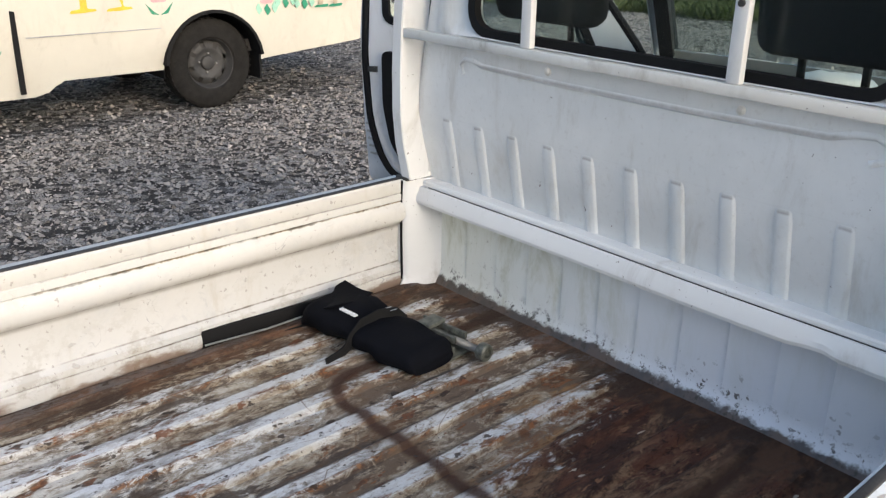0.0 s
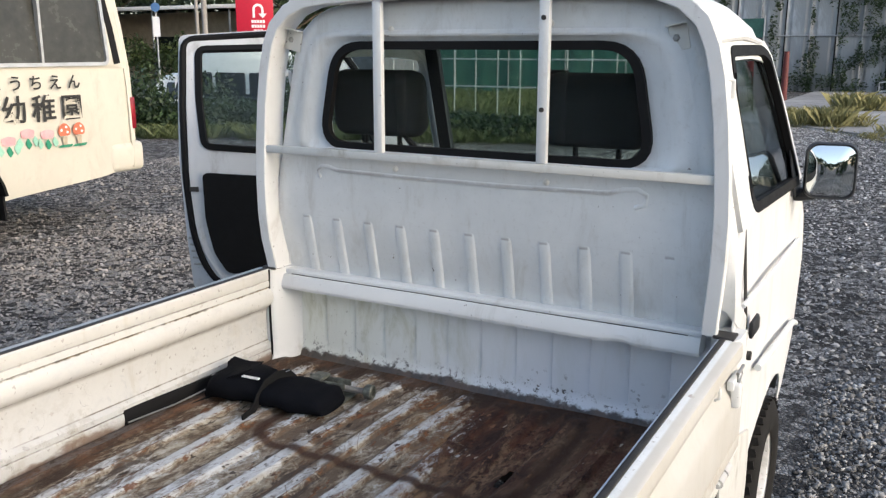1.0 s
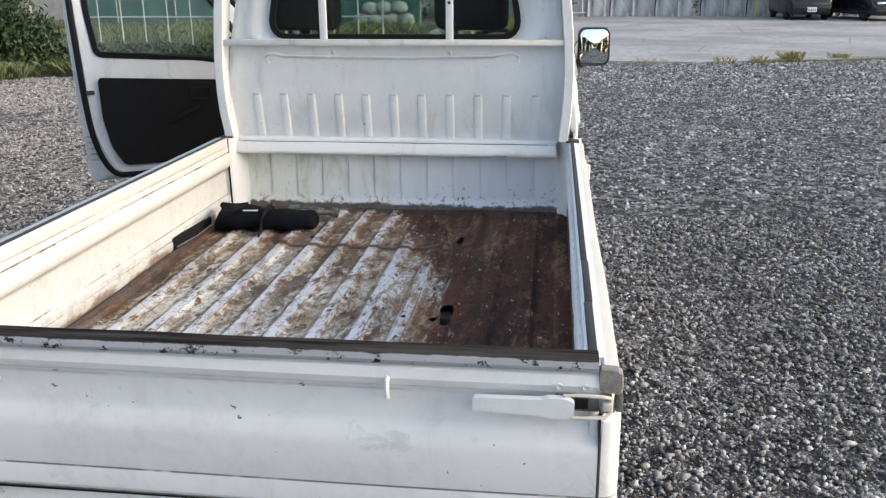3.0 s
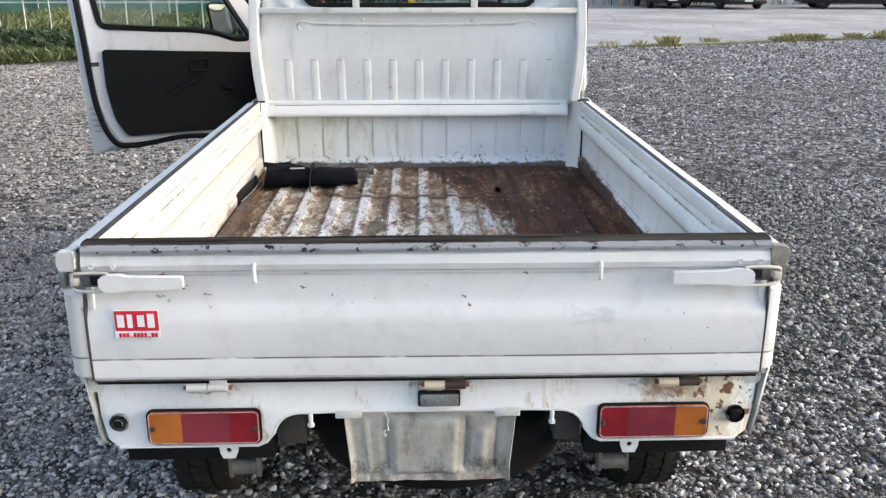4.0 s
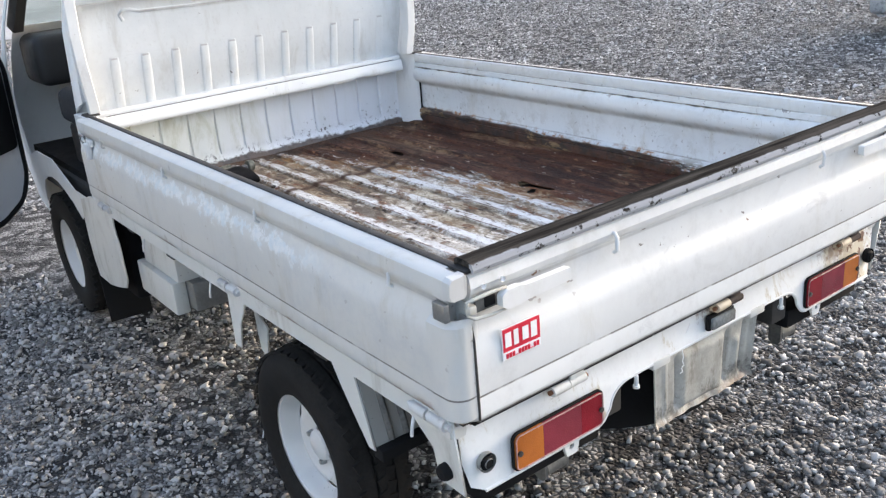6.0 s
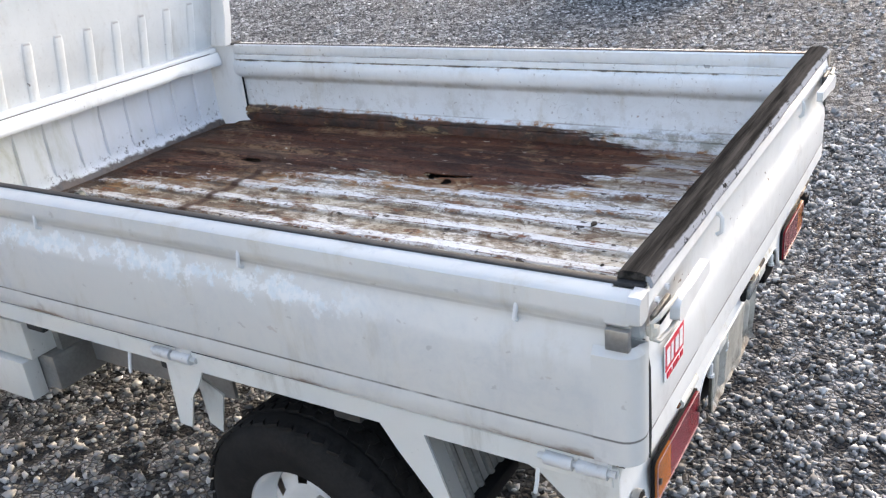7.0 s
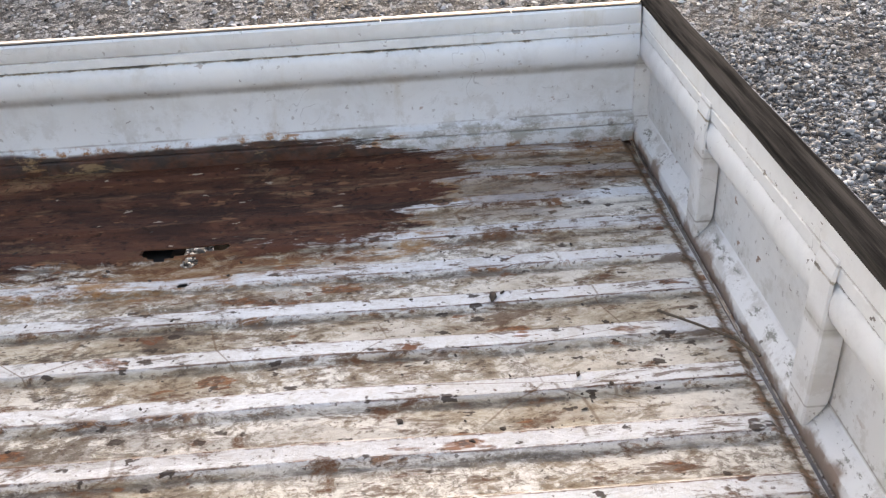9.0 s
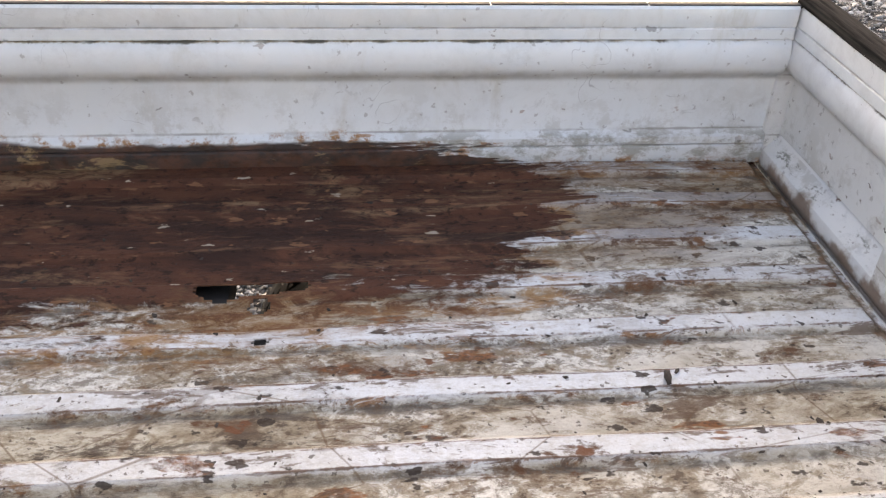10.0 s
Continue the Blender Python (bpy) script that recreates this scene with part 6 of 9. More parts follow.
    tube(bm, [f(u, v + 0) for u, v in ((2.185, 1.60), (2.172, 1.40), (2.165, 1.18), (2.165, 0.9), (2.175, 0.70), (2.22, 0.56), (2.34, 0.52))], 0.0042, 6)
    part("door_gap", bm, "dark_metal", flank_r)
    bm = bmesh.new()
    tube(bm, [(2.10, -0.701, 0.985), (2.6, -0.706, 0.985), (3.1, -0.690, 0.96)], 0.006, 6)
    tube(bm, [(2.38, -0.704, 0.74), (2.6, -0.712, 0.735), (3.0, -0.71, 0.70), (3.2, -0.695, 0.64)], 0.010, 8)
    part("crease", bm, "paint_clean", flank_r, smooth=60)
    boxed("door_handle", "plastic", flank_r, 2.205, 2.300, -0.713, -0.699, 0.872, 0.918, bevel=0.010, label="black plastic door handle")
    bm = bmesh.new()
    lathe(bm, [(0.0, -0.004), (0.012, -0.004), (0.012, 0.006), (0.0, 0.006)], 14, pose(2.235, -0.703, 0.82))
    part("key_lock", bm, "dark_metal", flank_r)
    # nearside: pillar and wing behind the open door
    bm = bmesh.new()
    outline_fill(bm, [[(2.080, 1.60), (2.175, 1.60), (2.165, 1.2), (2.165, 0.75), (2.22, 0.56), (2.40, 0.50)] + [(2.76 + 0.36 * math.cos(radians(t)), 0.26 + 0.315 * math.sin(radians(t))) for t in range(142, 9, -14)] + [(3.13, 0.34), (3.30, 0.36), (3.34, 0.55), (3.32, 0.85), (3.24, 1.02), (3.10, 1.165), (2.95, 1.39), (2.82, 1.56), (2.78, 1.60), (2.74, 1.585), (2.80, 1.52), (2.92, 1.36), (3.05, 1.16), (3.12, 1.0), (3.14, 0.75), (3.10, 0.62), (2.95, 0.66), (2.7, 0.665), (2.45, 0.58), (2.20, 0.58), (2.16, 0.60), (2.085, 0.55)][::1]], flank(1))
    part("door_opening", bm, "paint_clean", cab, "white pillar and wing at the open doorway", thick=0.004)
    boxed("sill_plate", "dark_metal", cab, 2.15, 3.1, 0.45, 0.66, 0.50, 0.60, bevel=0.01)
    # front: bulkhead, windscreen, dash, floor
    bm = bmesh.new()
    rows = []
    for x, z, half in ((3.32, 0.36, 0.64), (3.36, 0.55, 0.66), (3.34, 0.85, 0.665), (3.24, 1.03, 0.655), (3.11, 1.165, 0.645)):
        rows.append([Vector((x - 0.06 * (abs(t) ** 3), t * half, z)) for t in (-1, -0.7, -0.35, 0, 0.35, 0.7, 1)])
    strip(bm, rows)
    part("front_panel", bm, "paint_clean", cab, "white front panel", thick=0.005)
    bm = bmesh.new()
    strip(bm, [[Vector((3.11 - 0.05 * abs(t) ** 3, t * 0.63, 1.165)) for t in (-1, -0.6, -0.2, 0.2, 0.6, 1)], [Vector((2.80 - 0.03 * abs(t) ** 3, t * 0.545, 1.64)) for t in (-1, -0.6, -0.2, 0.2, 0.6, 1)]])
    pane = part("windscreen", bm, "glass", cab, "windscreen glass", thick=0.004, smooth=0)
    pane.visible_shadow = False
    for sign in (1, -1):
        bm = bmesh.new()
        tube(bm, [(3.07, sign * 0.632, 1.155), (2.79, sign * 0.548, 1.60)], 0.0, flat=(0.022, 0.026))
        part("windscreen_pillar", bm, "plastic", cab)
    boxed("dashboard", "plastic", cab, 2.88, 3.16, -0.62, 0.62, 0.92, 1.13, bevel=0.04, seg=3)
    boxed("cab_floor", "rubber", cab, 2.13, 3.25, -0.64, 0.64, 0.60, 0.63)
    boxed("engine_cover", "plastic", cab, 2.14, 2.70, -0.60, 0.60, 0.63, 0.80, bevel=0.02)
    bm = bmesh.new()
    tube(bm, [(2.87 + 0.08 * math.sin(t) * 0.9, -0.33 + 0.185 * math.cos(t), 1.13 + 0.16 * math.sin(t)) for t in (2 * math.pi * k / 28 for k in range(28))], 0.012, 8, closed=True)
    tube(bm, [(2.87, -0.33 - 0.18, 1.13), (2.89, -0.33, 1.11), (2.87, -0.33 + 0.18, 1.13)], 0.011, 8)
    tube(bm, [(2.89, -0.33, 1.11), (3.05, -0.33, 0.98)], 0.025, 10)
    part("steering_wheel", bm, "plastic", cab)
    for y in (0.40, -0.275):
        bm = bmesh.new()
        box(bm, 2.28, 2.72, y - 0.22, y + 0.22, 0.80, 0.94, 0.04, 3)
        seat = part("seat", bm, "seat", cab, "dark grey cloth seat")
        bm = bmesh.new()
        box(bm, -0.06, 0.06, -0.225, 0.225, 0.0, 0.35, 0.05, 3, pose(2.32, y, 0.90, 0, -12, 0))
        part("backrest", bm, "seat", seat)
        bm = bmesh.new()
        hw = 0.155 if y > 0 else 0.145
        box(bm, -0.045, 0.045, -hw, hw, 0.0, 0.195, 0.04, 3, pose(2.235, y, 1.325, 0, -6, 0))
        part("headrest", bm, "seat", seat)
        for d in (-0.06, 0.06):
            bm = bmesh.new()
            tube(bm, [(2.245, y + d, 1.20), (2.236, y + d, 1.37)], 0.008, 8)
            part("headrest_stay", bm, "plastic", seat)
    bm = bmesh.new()
    box(bm, -0.010, 0.010, -0.045, 0.045, -0.028, 0.028, 0.010, 3, pose(2.76, 0.055, 1.485))
    part("inside_mirror", bm, "plastic", cab)
    bm = bmesh.new()
    random.seed(9)
    bmesh.ops.create_icosphere(bm, subdivisions=3, radius=0.085, matrix=pose(2.92, 0.02, 1.155) @ Matrix.Diagonal((1, 1.3, 0.45, 1)))
    for v in bm.verts:
        v.co += v.co.normalized() * 0.02 * noise.noise(v.co * 22)
    part("cloth_on_dash", bm, "white_ink", cab, "crumpled pale cloth on the dashboard")
    return cab


cab = build_cab()
for sign in (1, -1):
    bm = bmesh.new()
    rows = []
    for x, z0, z1 in ((1.995, 0.47, 0.60), (2.0, 0.33, 0.60), (2.03, 0.292, 0.60), (2.12, 0.268, 0.60), (2.24, 0.245, 0.60), (2.38, 0.245, 0.56)):
        rows.append([Vector((x, sign * (0.690 + 0.006 * math.sin(k * 0.7)), z0 + (z1 - z0) * k / 4)) for k in range(5)])
    strip(bm, rows)
    part("cab_skirt", bm, "paint_dirty", cab, "white skirt panel behind the front wheel", thick=0.005, smooth=60)
    bm = bmesh.new()
    strip(bm, [[Vector((2.34 + 0.02 * math.sin(z * 6) + 0.015 * t, sign * (0.53 + 0.165 * t), z)) for t in (0.0, 0.25, 0.5, 0.75, 1.0)] for z in (0.045, 0.15, 0.27, 0.39, 0.50)])
    part("mud_flap", bm, "rubber", cab, "black rubber mud flap", thick=0.006, smooth=60)


# -- guard frame behind the cab --
def build_guard():
    half = [(0.668, 0.925), (0.670, 0.96), (0.676, 1.02), (0.681, 1.10), (0.682, 1.20), (0.677, 1.30), (0.666, 1.42), (0.652, 1.52), (0.636, 1.585), (0.612, 1.640), (0.565, 1.682), (0.505, 1.705), (0.43, 1.714), (0.2, 1.722)]
    half = [(u - 0.014, v) for u, v in half]
    pts = [(u + 0.012, v) for u, v in half + [(0.0, 1.724)] + [(-u, v) for u, v in reversed(half)]]
    bm = bmesh.new()
    rows = []
    for i, (u, v) in enumerate(pts):
        a, b = Vector(pts[max(0, i - 1)]), Vector(pts[min(len(pts) - 1, i + 1)])
        d = (b - a).normalized()
        nrm = Vector((-d.y, d.x))
        c = Vector((u, v))
        low = min(1.0, max(0.0, (v - 0.925) / 0.12))
        x0 = 2.000 + 0.020 * (1 - low)
        w = 0.018
        prof = [(x0 + 0.003, -w), (x0, -w + 0.003), (x0, w - 0.003), (x0 + 0.003, w), (x0 + 0.048, w), (x0 + 0.085, w - 0.004), (x0 + 0.085, w - 0.010), (x0 + 0.044, w - 0.012), (x0 + 0.020, -w)]
        rows.append([Vector((x, c.x + nrm.x * q, c.y + nrm.y * q)) for x, q in prof])
    vs = strip(bm, rows, close_v=True)
    caps(bm, vs)
    guard = part("guard_frame", bm, "paint", truck, "white steel guard frame over the rear window", smooth=24)
    boxed("cross_bar", "paint_dirty", guard, 2.004, 2.024, -0.648, 0.664, 1.281, 1.303, bevel=0.003)
    for y in (0.264, -0.213):
        bm = bmesh.new()
        box(bm, 2.0045, 2.022, y - 0.0135, y + 0.0135, 1.303, 1.706, 0.003)
        part("upright", bm, "paint", guard)
    for z in (1.435, 1.652):
        bm = bmesh.new()
        lathe(bm, [(0.0, 0.003), (0.006, 0.003), (0.006, -0.002), (0.0, -0.002)], 12, pose(2.003, -0.213, z, 0, 0, 90))
        part("bolt_hole", bm, "dark_metal", guard)
    for sign in (1, -1):
        c, half_w = (0.594, 0.042) if sign > 0 else (-0.523, 0.022)
        bm = bmesh.new()
        box(bm, 2.054, 2.058, -half_w, half_w, -0.030, 0.030, 0.003, 2, Matrix.Translation((0, c, 1.606)) @ Matrix.Rotation(radians(12) * sign, 4, "X"))
        box(bm, 2.030, 2.058, -half_w, half_w, 0.027, 0.030, 0.0, 2, Matrix.Translation((0, c, 1.606)) @ Matrix.Rotation(radians(12) * sign, 4, "X"))
        plate = part("bracket", bm, "paint_dirty", guard, "folded steel bracket painted white")
        bm = bmesh.new()
        lathe(bm, [(0.0, 0.006), (0.006, 0.005), (0.009, 0.0)], 6, pose(2.053, c - 0.006 * sign, 1.604, 0, 0, 90))
        part("bolt", bm, "steel", plate)
        # rope loop welded on top, its legs splayed
        bm = bmesh.new()
        y = 0.520 if sign > 0 else -0.464
        tube(bm, [(2.03, y + 0.040, 1.700), (2.03, y + 0.034, 1.730)] + [(2.03, y + 0.026 * math.cos(radians(q)), 1.758 + 0.022 * math.sin(radians(q))) for q in range(0, 181, 20)] + [(2.03, y - 0.034, 1.730), (2.03, y - 0.040, 1.700)], 0.0, flat=(0.010, 0.0055))
        part("rope_loop", bm, "paint", guard, smooth=60)
        bm = bmesh.new()
        tube(bm, [(2.06, sign * 0.615, 1.505), (2.085, sign * 0.632, 1.515), (2.105, sign * 0.640, 1.510), (2.112, sign * 0.640, 1.470)], 0.0055, 8)
        part("catch", bm, "paint", guard)
    return guard


build_guard()


# -- door mirror on the offside, and the open nearside door --
def mirror_head(parent, m, cover="plastic"):
    loop = round_rect(-0.074, 0.074, -0.086, 0.086, 0.034, 6)
    bm = bmesh.new()
    rows = []
    for d, k in ((0.006, 0.90), (-0.004, 0.96), (0.015, 1.03), (0.04, 0.97), (0.06, 0.80), (0.07, 0.5)):
        rows.append([m @ Vector((d, u * k, v * k)) for u, v in loop])
    vs = strip(bm, rows, close_v=True)
    bm.faces.new(vs[-1])
    head = part("mirror", bm, cover, parent, "black door mirror")
    bm = bmesh.new()
    rows = [[m @ Vector((0.004 - 0.009 * (1 - k * k), u * 0.90 * k, v * 0.90 * k)) for u, v in loop] for k in (1.0, 0.85, 0.7, 0.55, 0.4, 0.25, 0.1)]
    vs = strip(bm, rows, close_v=True)
    bm.faces.new(vs[-1])
    part("mirror_glass", bm, "mirror", head, "convex mirror glass", smooth=80)
    return head


head = mirror_head(cab, pose(2.945, -0.785, 1.213, 0, 3, 10))
bm = bmesh.new()
tube(bm, [(2.99, -0.74, 1.135), (3.0, -0.69, 1.125), (3.0, -0.655, 1.13)], 0.022, 10)
part("mirror_arm", bm, "plastic", head)
bm = bmesh.new()
outline_fill(bm, [[(2.90, 1.13), (3.05, 1.13), (3.0, 1.21), (2.93, 1.30)]], lambda u, v: (u, -side_y(v) - 0.004, v))
part("mirror_base", bm, "plastic", head, thick=0.004)

DOOR = pose(3.18, 0.718, 0, 0, 0, 123.5)


def build_door():
    """u runs from the hinge to the latch edge, v is height; the inner face looks to the rear."""
    door = new("open_door")
    door.parent = truck
    door.matrix_basis = DOOR
    tagged(door, "open white door with black trim and wound-up window")

    def put(off):
        return lambda u, v: (u, off - 0.30 * max(0, v - 1.12) ** 1.15 - 0.06 * max(0, 0.85 - v) + 0.0, v)

    # local y points to the truck's nearside front; the inner face is at positive y offset
    arch = [(0.055, 0.40), (0.20, 0.34), (0.285, 0.335), (0.335, 0.45), (0.385, 0.56), (0.47, 0.615), (0.62, 0.628), (0.85, 0.605)]
    outer = rounded([(1.050, 0.590), (1.062, 0.80), (1.075, 1.16), (1.078, 1.35), (1.075, 1.63), (0.66, 1.655), (0.48, 1.635), (0.40, 1.58), (0.23, 1.34), (0.06, 1.12), (0.0, 1.02), (0.0, 0.50), *arch], 0.03, 4)
    hole = rounded([(0.965, 1.195), (0.985, 1.38), (0.988, 1.575), (0.60, 1.585), (0.50, 1.555), (0.36, 1.36), (0.225, 1.110), (0.31, 1.108), (0.40, 1.142), (0.50, 1.160)], 0.03, 4)
    bm = bmesh.new()
    outline_fill(bm, [outer, hole], put(0.0))
    part("skin", bm, "door_paint", door, thick=0.012)
    inner = rounded([(0.925, 0.640), (0.985, 0.75), (1.015, 0.86), (1.028, 1.05), (1.035, 1.35), (1.035, 1.605), (0.66, 1.625), (0.50, 1.605), (0.425, 1.56), (0.26, 1.34), (0.09, 1.13), (0.03, 1.02), (0.03, 0.53), (0.075, 0.43), (0.20, 0.37), (0.27, 0.37), (0.31, 0.47), (0.365, 0.59), (0.46, 0.642), (0.62, 0.655), (0.82, 0.635)], 0.03, 4)
    bm = bmesh.new()
    outline_fill(bm, [inner, hole], put(0.045))
    part("inner_frame", bm, "door_paint", door, thick=0.006)
    bm = bmesh.new()
    a, b = [put(0.006)(u, v) for u, v in outer], [put(0.045)(u, v) for u, v in inner]
    strip(bm, [[Vector(p) for p in a], [Vector(p) for p in b]], close_v=True)
    part("edge", bm, "door_paint", door)
    bm = bmesh.new()
    tube(bm, [put(0.040)(u, v) for u, v in rounded([(0.94, 0.622), (0.995, 0.71), (1.028, 0.84), (1.043, 1.03), (1.052, 1.35), (1.050, 1.615), (0.66, 1.638), (0.49, 1.618), (0.41, 1.57), (0.245, 1.34), (0.075, 1.13), (0.015, 1.02), (0.015, 0.52), (0.065, 0.415), (0.20, 0.355), (0.278, 0.352), (0.322, 0.46), (0.375, 0.575), (0.465, 0.628), (0.62, 0.640), (0.84, 0.618)], 0.05, 4)], 0.014, 8, closed=True)
    part("weather_strip", bm, "rubber", door, "black rubber weather strip")
    trim = rounded([(0.895, 0.672), (0.945, 0.76), (0.972, 0.90), (0.975, 1.092), (0.12, 1.035), (0.05, 1.02), (0.05, 0.66), (0.20, 0.645), (0.34, 0.62), (0.45, 0.66), (0.64, 0.668)], 0.025, 4)
    bm = bmesh.new()
    outline_fill(bm, [trim], put(0.058))
    panel = part("trim_panel", bm, "trim_black", door, "black plastic trim panel", thick=0.014)
    bm = bmesh.new()
    tube(bm, [put(0.066)(u, v) for u, v in rounded([(0.565, 0.968), (0.56, 1.018), (0.465, 1.022), (0.47, 0.965)], 0.02, 4)], 0.007, 8, closed=True)
    part("inside_handle", bm, "trim_black", panel)
    bm = bmesh.new()
    tube(bm, [put(0.08)(u, v) for u, v in ((0.52, 0.930), (0.60, 0.900), (0.675, 0.868))], 0.011, 8)
    part("armrest", bm, "trim_black", panel)
    bm = bmesh.new()
    tube(bm, [put(0.07)(u, v) for u, v in ((0.40, 0.878), (0.34, 0.874))], 0.012, 8)
    part("winder", bm, "trim_black", panel)
    bm = bmesh.new()
    tube(bm, [put(0.048)(u, v) for u, v in hole], 0.0, closed=True, flat=(0.008, 0.013))
    part("window_seal", bm, "rubber", door, "black window seal")
    bm = bmesh.new()
    outline_fill(bm, [hole], put(0.020))
    pane = part("pane", bm, "glass", door, "door window glass", thick=0.004, smooth=0)
    pane.visible_shadow = False
    p = put(0.05)
    boxed("latch", "dark_metal", door, 0.995, 1.030, p(1.0, 1.02)[1] - 0.01, p(1.0, 1.02)[1] + 0.006, 1.015, 1.034)
    for k in range(5):
        z = 0.70 + 0.028 * k
        u = 1.022 + 0.014 * k / 4
        bm = bmesh.new()
        tube(bm, [put(0.030)(u - 0.014, z + 0.005), put(0.018)(u + 0.016, z + 0.005)], 0.005, 6)
        part("vent_slot", bm, "shield_grey", door)
    mirror_head(door, pose(0.30, -0.16, 1.20, 0, -14, -150))
    bm = bmesh.new()
    tube(bm, [(0.16, -0.01, 1.13), (0.22, -0.10, 1.14)], 0.02, 8)
    part("mirror_arm", bm, "plastic", door)
    return door


build_door()


# ---- ground ----
def build_ground():
    bm = bmesh.new()
    n = 60
    ks = sorted({math.copysign(abs(t) ** 3.2 * 900, t) for t in [i / (n / 2) - 1 for i in range(n + 1)]})
    strip(bm, [[Vector((x + 4, y, -0.008 - 0.0 * abs(x))) for y in ks] for x in ks])
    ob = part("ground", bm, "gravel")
    tagged(ob, "grey crushed gravel yard", "ground", kind="structure")


build_ground()

pad_edge = [(20.6, 3.2), (20.0, 1.5), (18.7, 0.2), (17.3, -0.6), (16.1, -1.6), (16.0, -3.2), (16.5, -5.2), (17.0, -6.8), (18.2, -10.3), (17.5, -14), (16, -20), (15, -45), (70, -45), (70, 3.2)]
bm = bmesh.new()
outline_fill(bm, [pad_edge], lambda u, v: (u, v, 0.035))
r = bmesh.ops.extrude_face_region(bm, geom=list(bm.faces))
for g in r["geom"]:
    if isinstance(g, bmesh.types.BMVert):
        g.co.z = -0.05
tagged(part("concrete_pad", bm, "concrete", smooth=0), "old pale concrete pad with cracks", "pavement", kind="structure")


# ---- sheet metal hoarding behind the pad ----
def build_hoarding():
    wall = empty("wall_hoarding", "tall hoarding of galvanised sheets with climbing plants", "fence", (37.2, 0.42, 0), kind="structure")
    proto = {}
    W = 0.92
    for row, (z0, z1) in enumerate(((0.02, 2.10), (2.16, 4.22))):
        bm = bmesh.new()
        rows = []
        for z in (z0, z1):
            rows.append([Vector((0.04 if j in (1, 2, 10, 11) else 0.0, (-W / 2 + W * j / 12) * 0.965, z)) for j in range(13)])
        strip(bm, rows)
        for mname in ("sheet", "red_sheet"):
            me = mesh_of("sheet", bm.copy(), 0)
            me.materials.append(M[mname])
            proto[row, mname] = me
        bm.free()
    for i in range(34):
        y = 8.2 - W * i
        for row in (0, 1):
            red = row == 1 and -7.2 < y < -1.90
            ob = new("sheet", proto[row, "red_sheet" if red else "sheet"])
            ob.parent = wall
            ob.location = (0.0, y, 0)
    for z in (2.13, 4.2):
        bm = bmesh.new()
        tube(bm, [(-0.05, 8.7, z), (-0.05, -23, z)], 0.03, 8)
        part("rail", bm, "galv", wall)
    for i in range(35):
        boxed("joint", "underbody_black", wall, -0.006, 0.03, 8.66 - W * i - 0.022, 8.66 - W * i + 0.022, 0.02, 4.2)
    for i in range(18):
        y = 8.66 - 1.84 * i
        bm = bmesh.new()
        tube(bm, [(-0.09, y, 0), (-0.09, y, 4.3)], 0.028, 8)
        part("standard", bm, "galv", wall)
    # added dark sheet, keeps the bright sky from showing through the joints
    boxed("backing", "dark_metal", wall, 0.10, 0.14, -23, 8.6, 0.0, 4.15)
    return wall


build_hoarding()


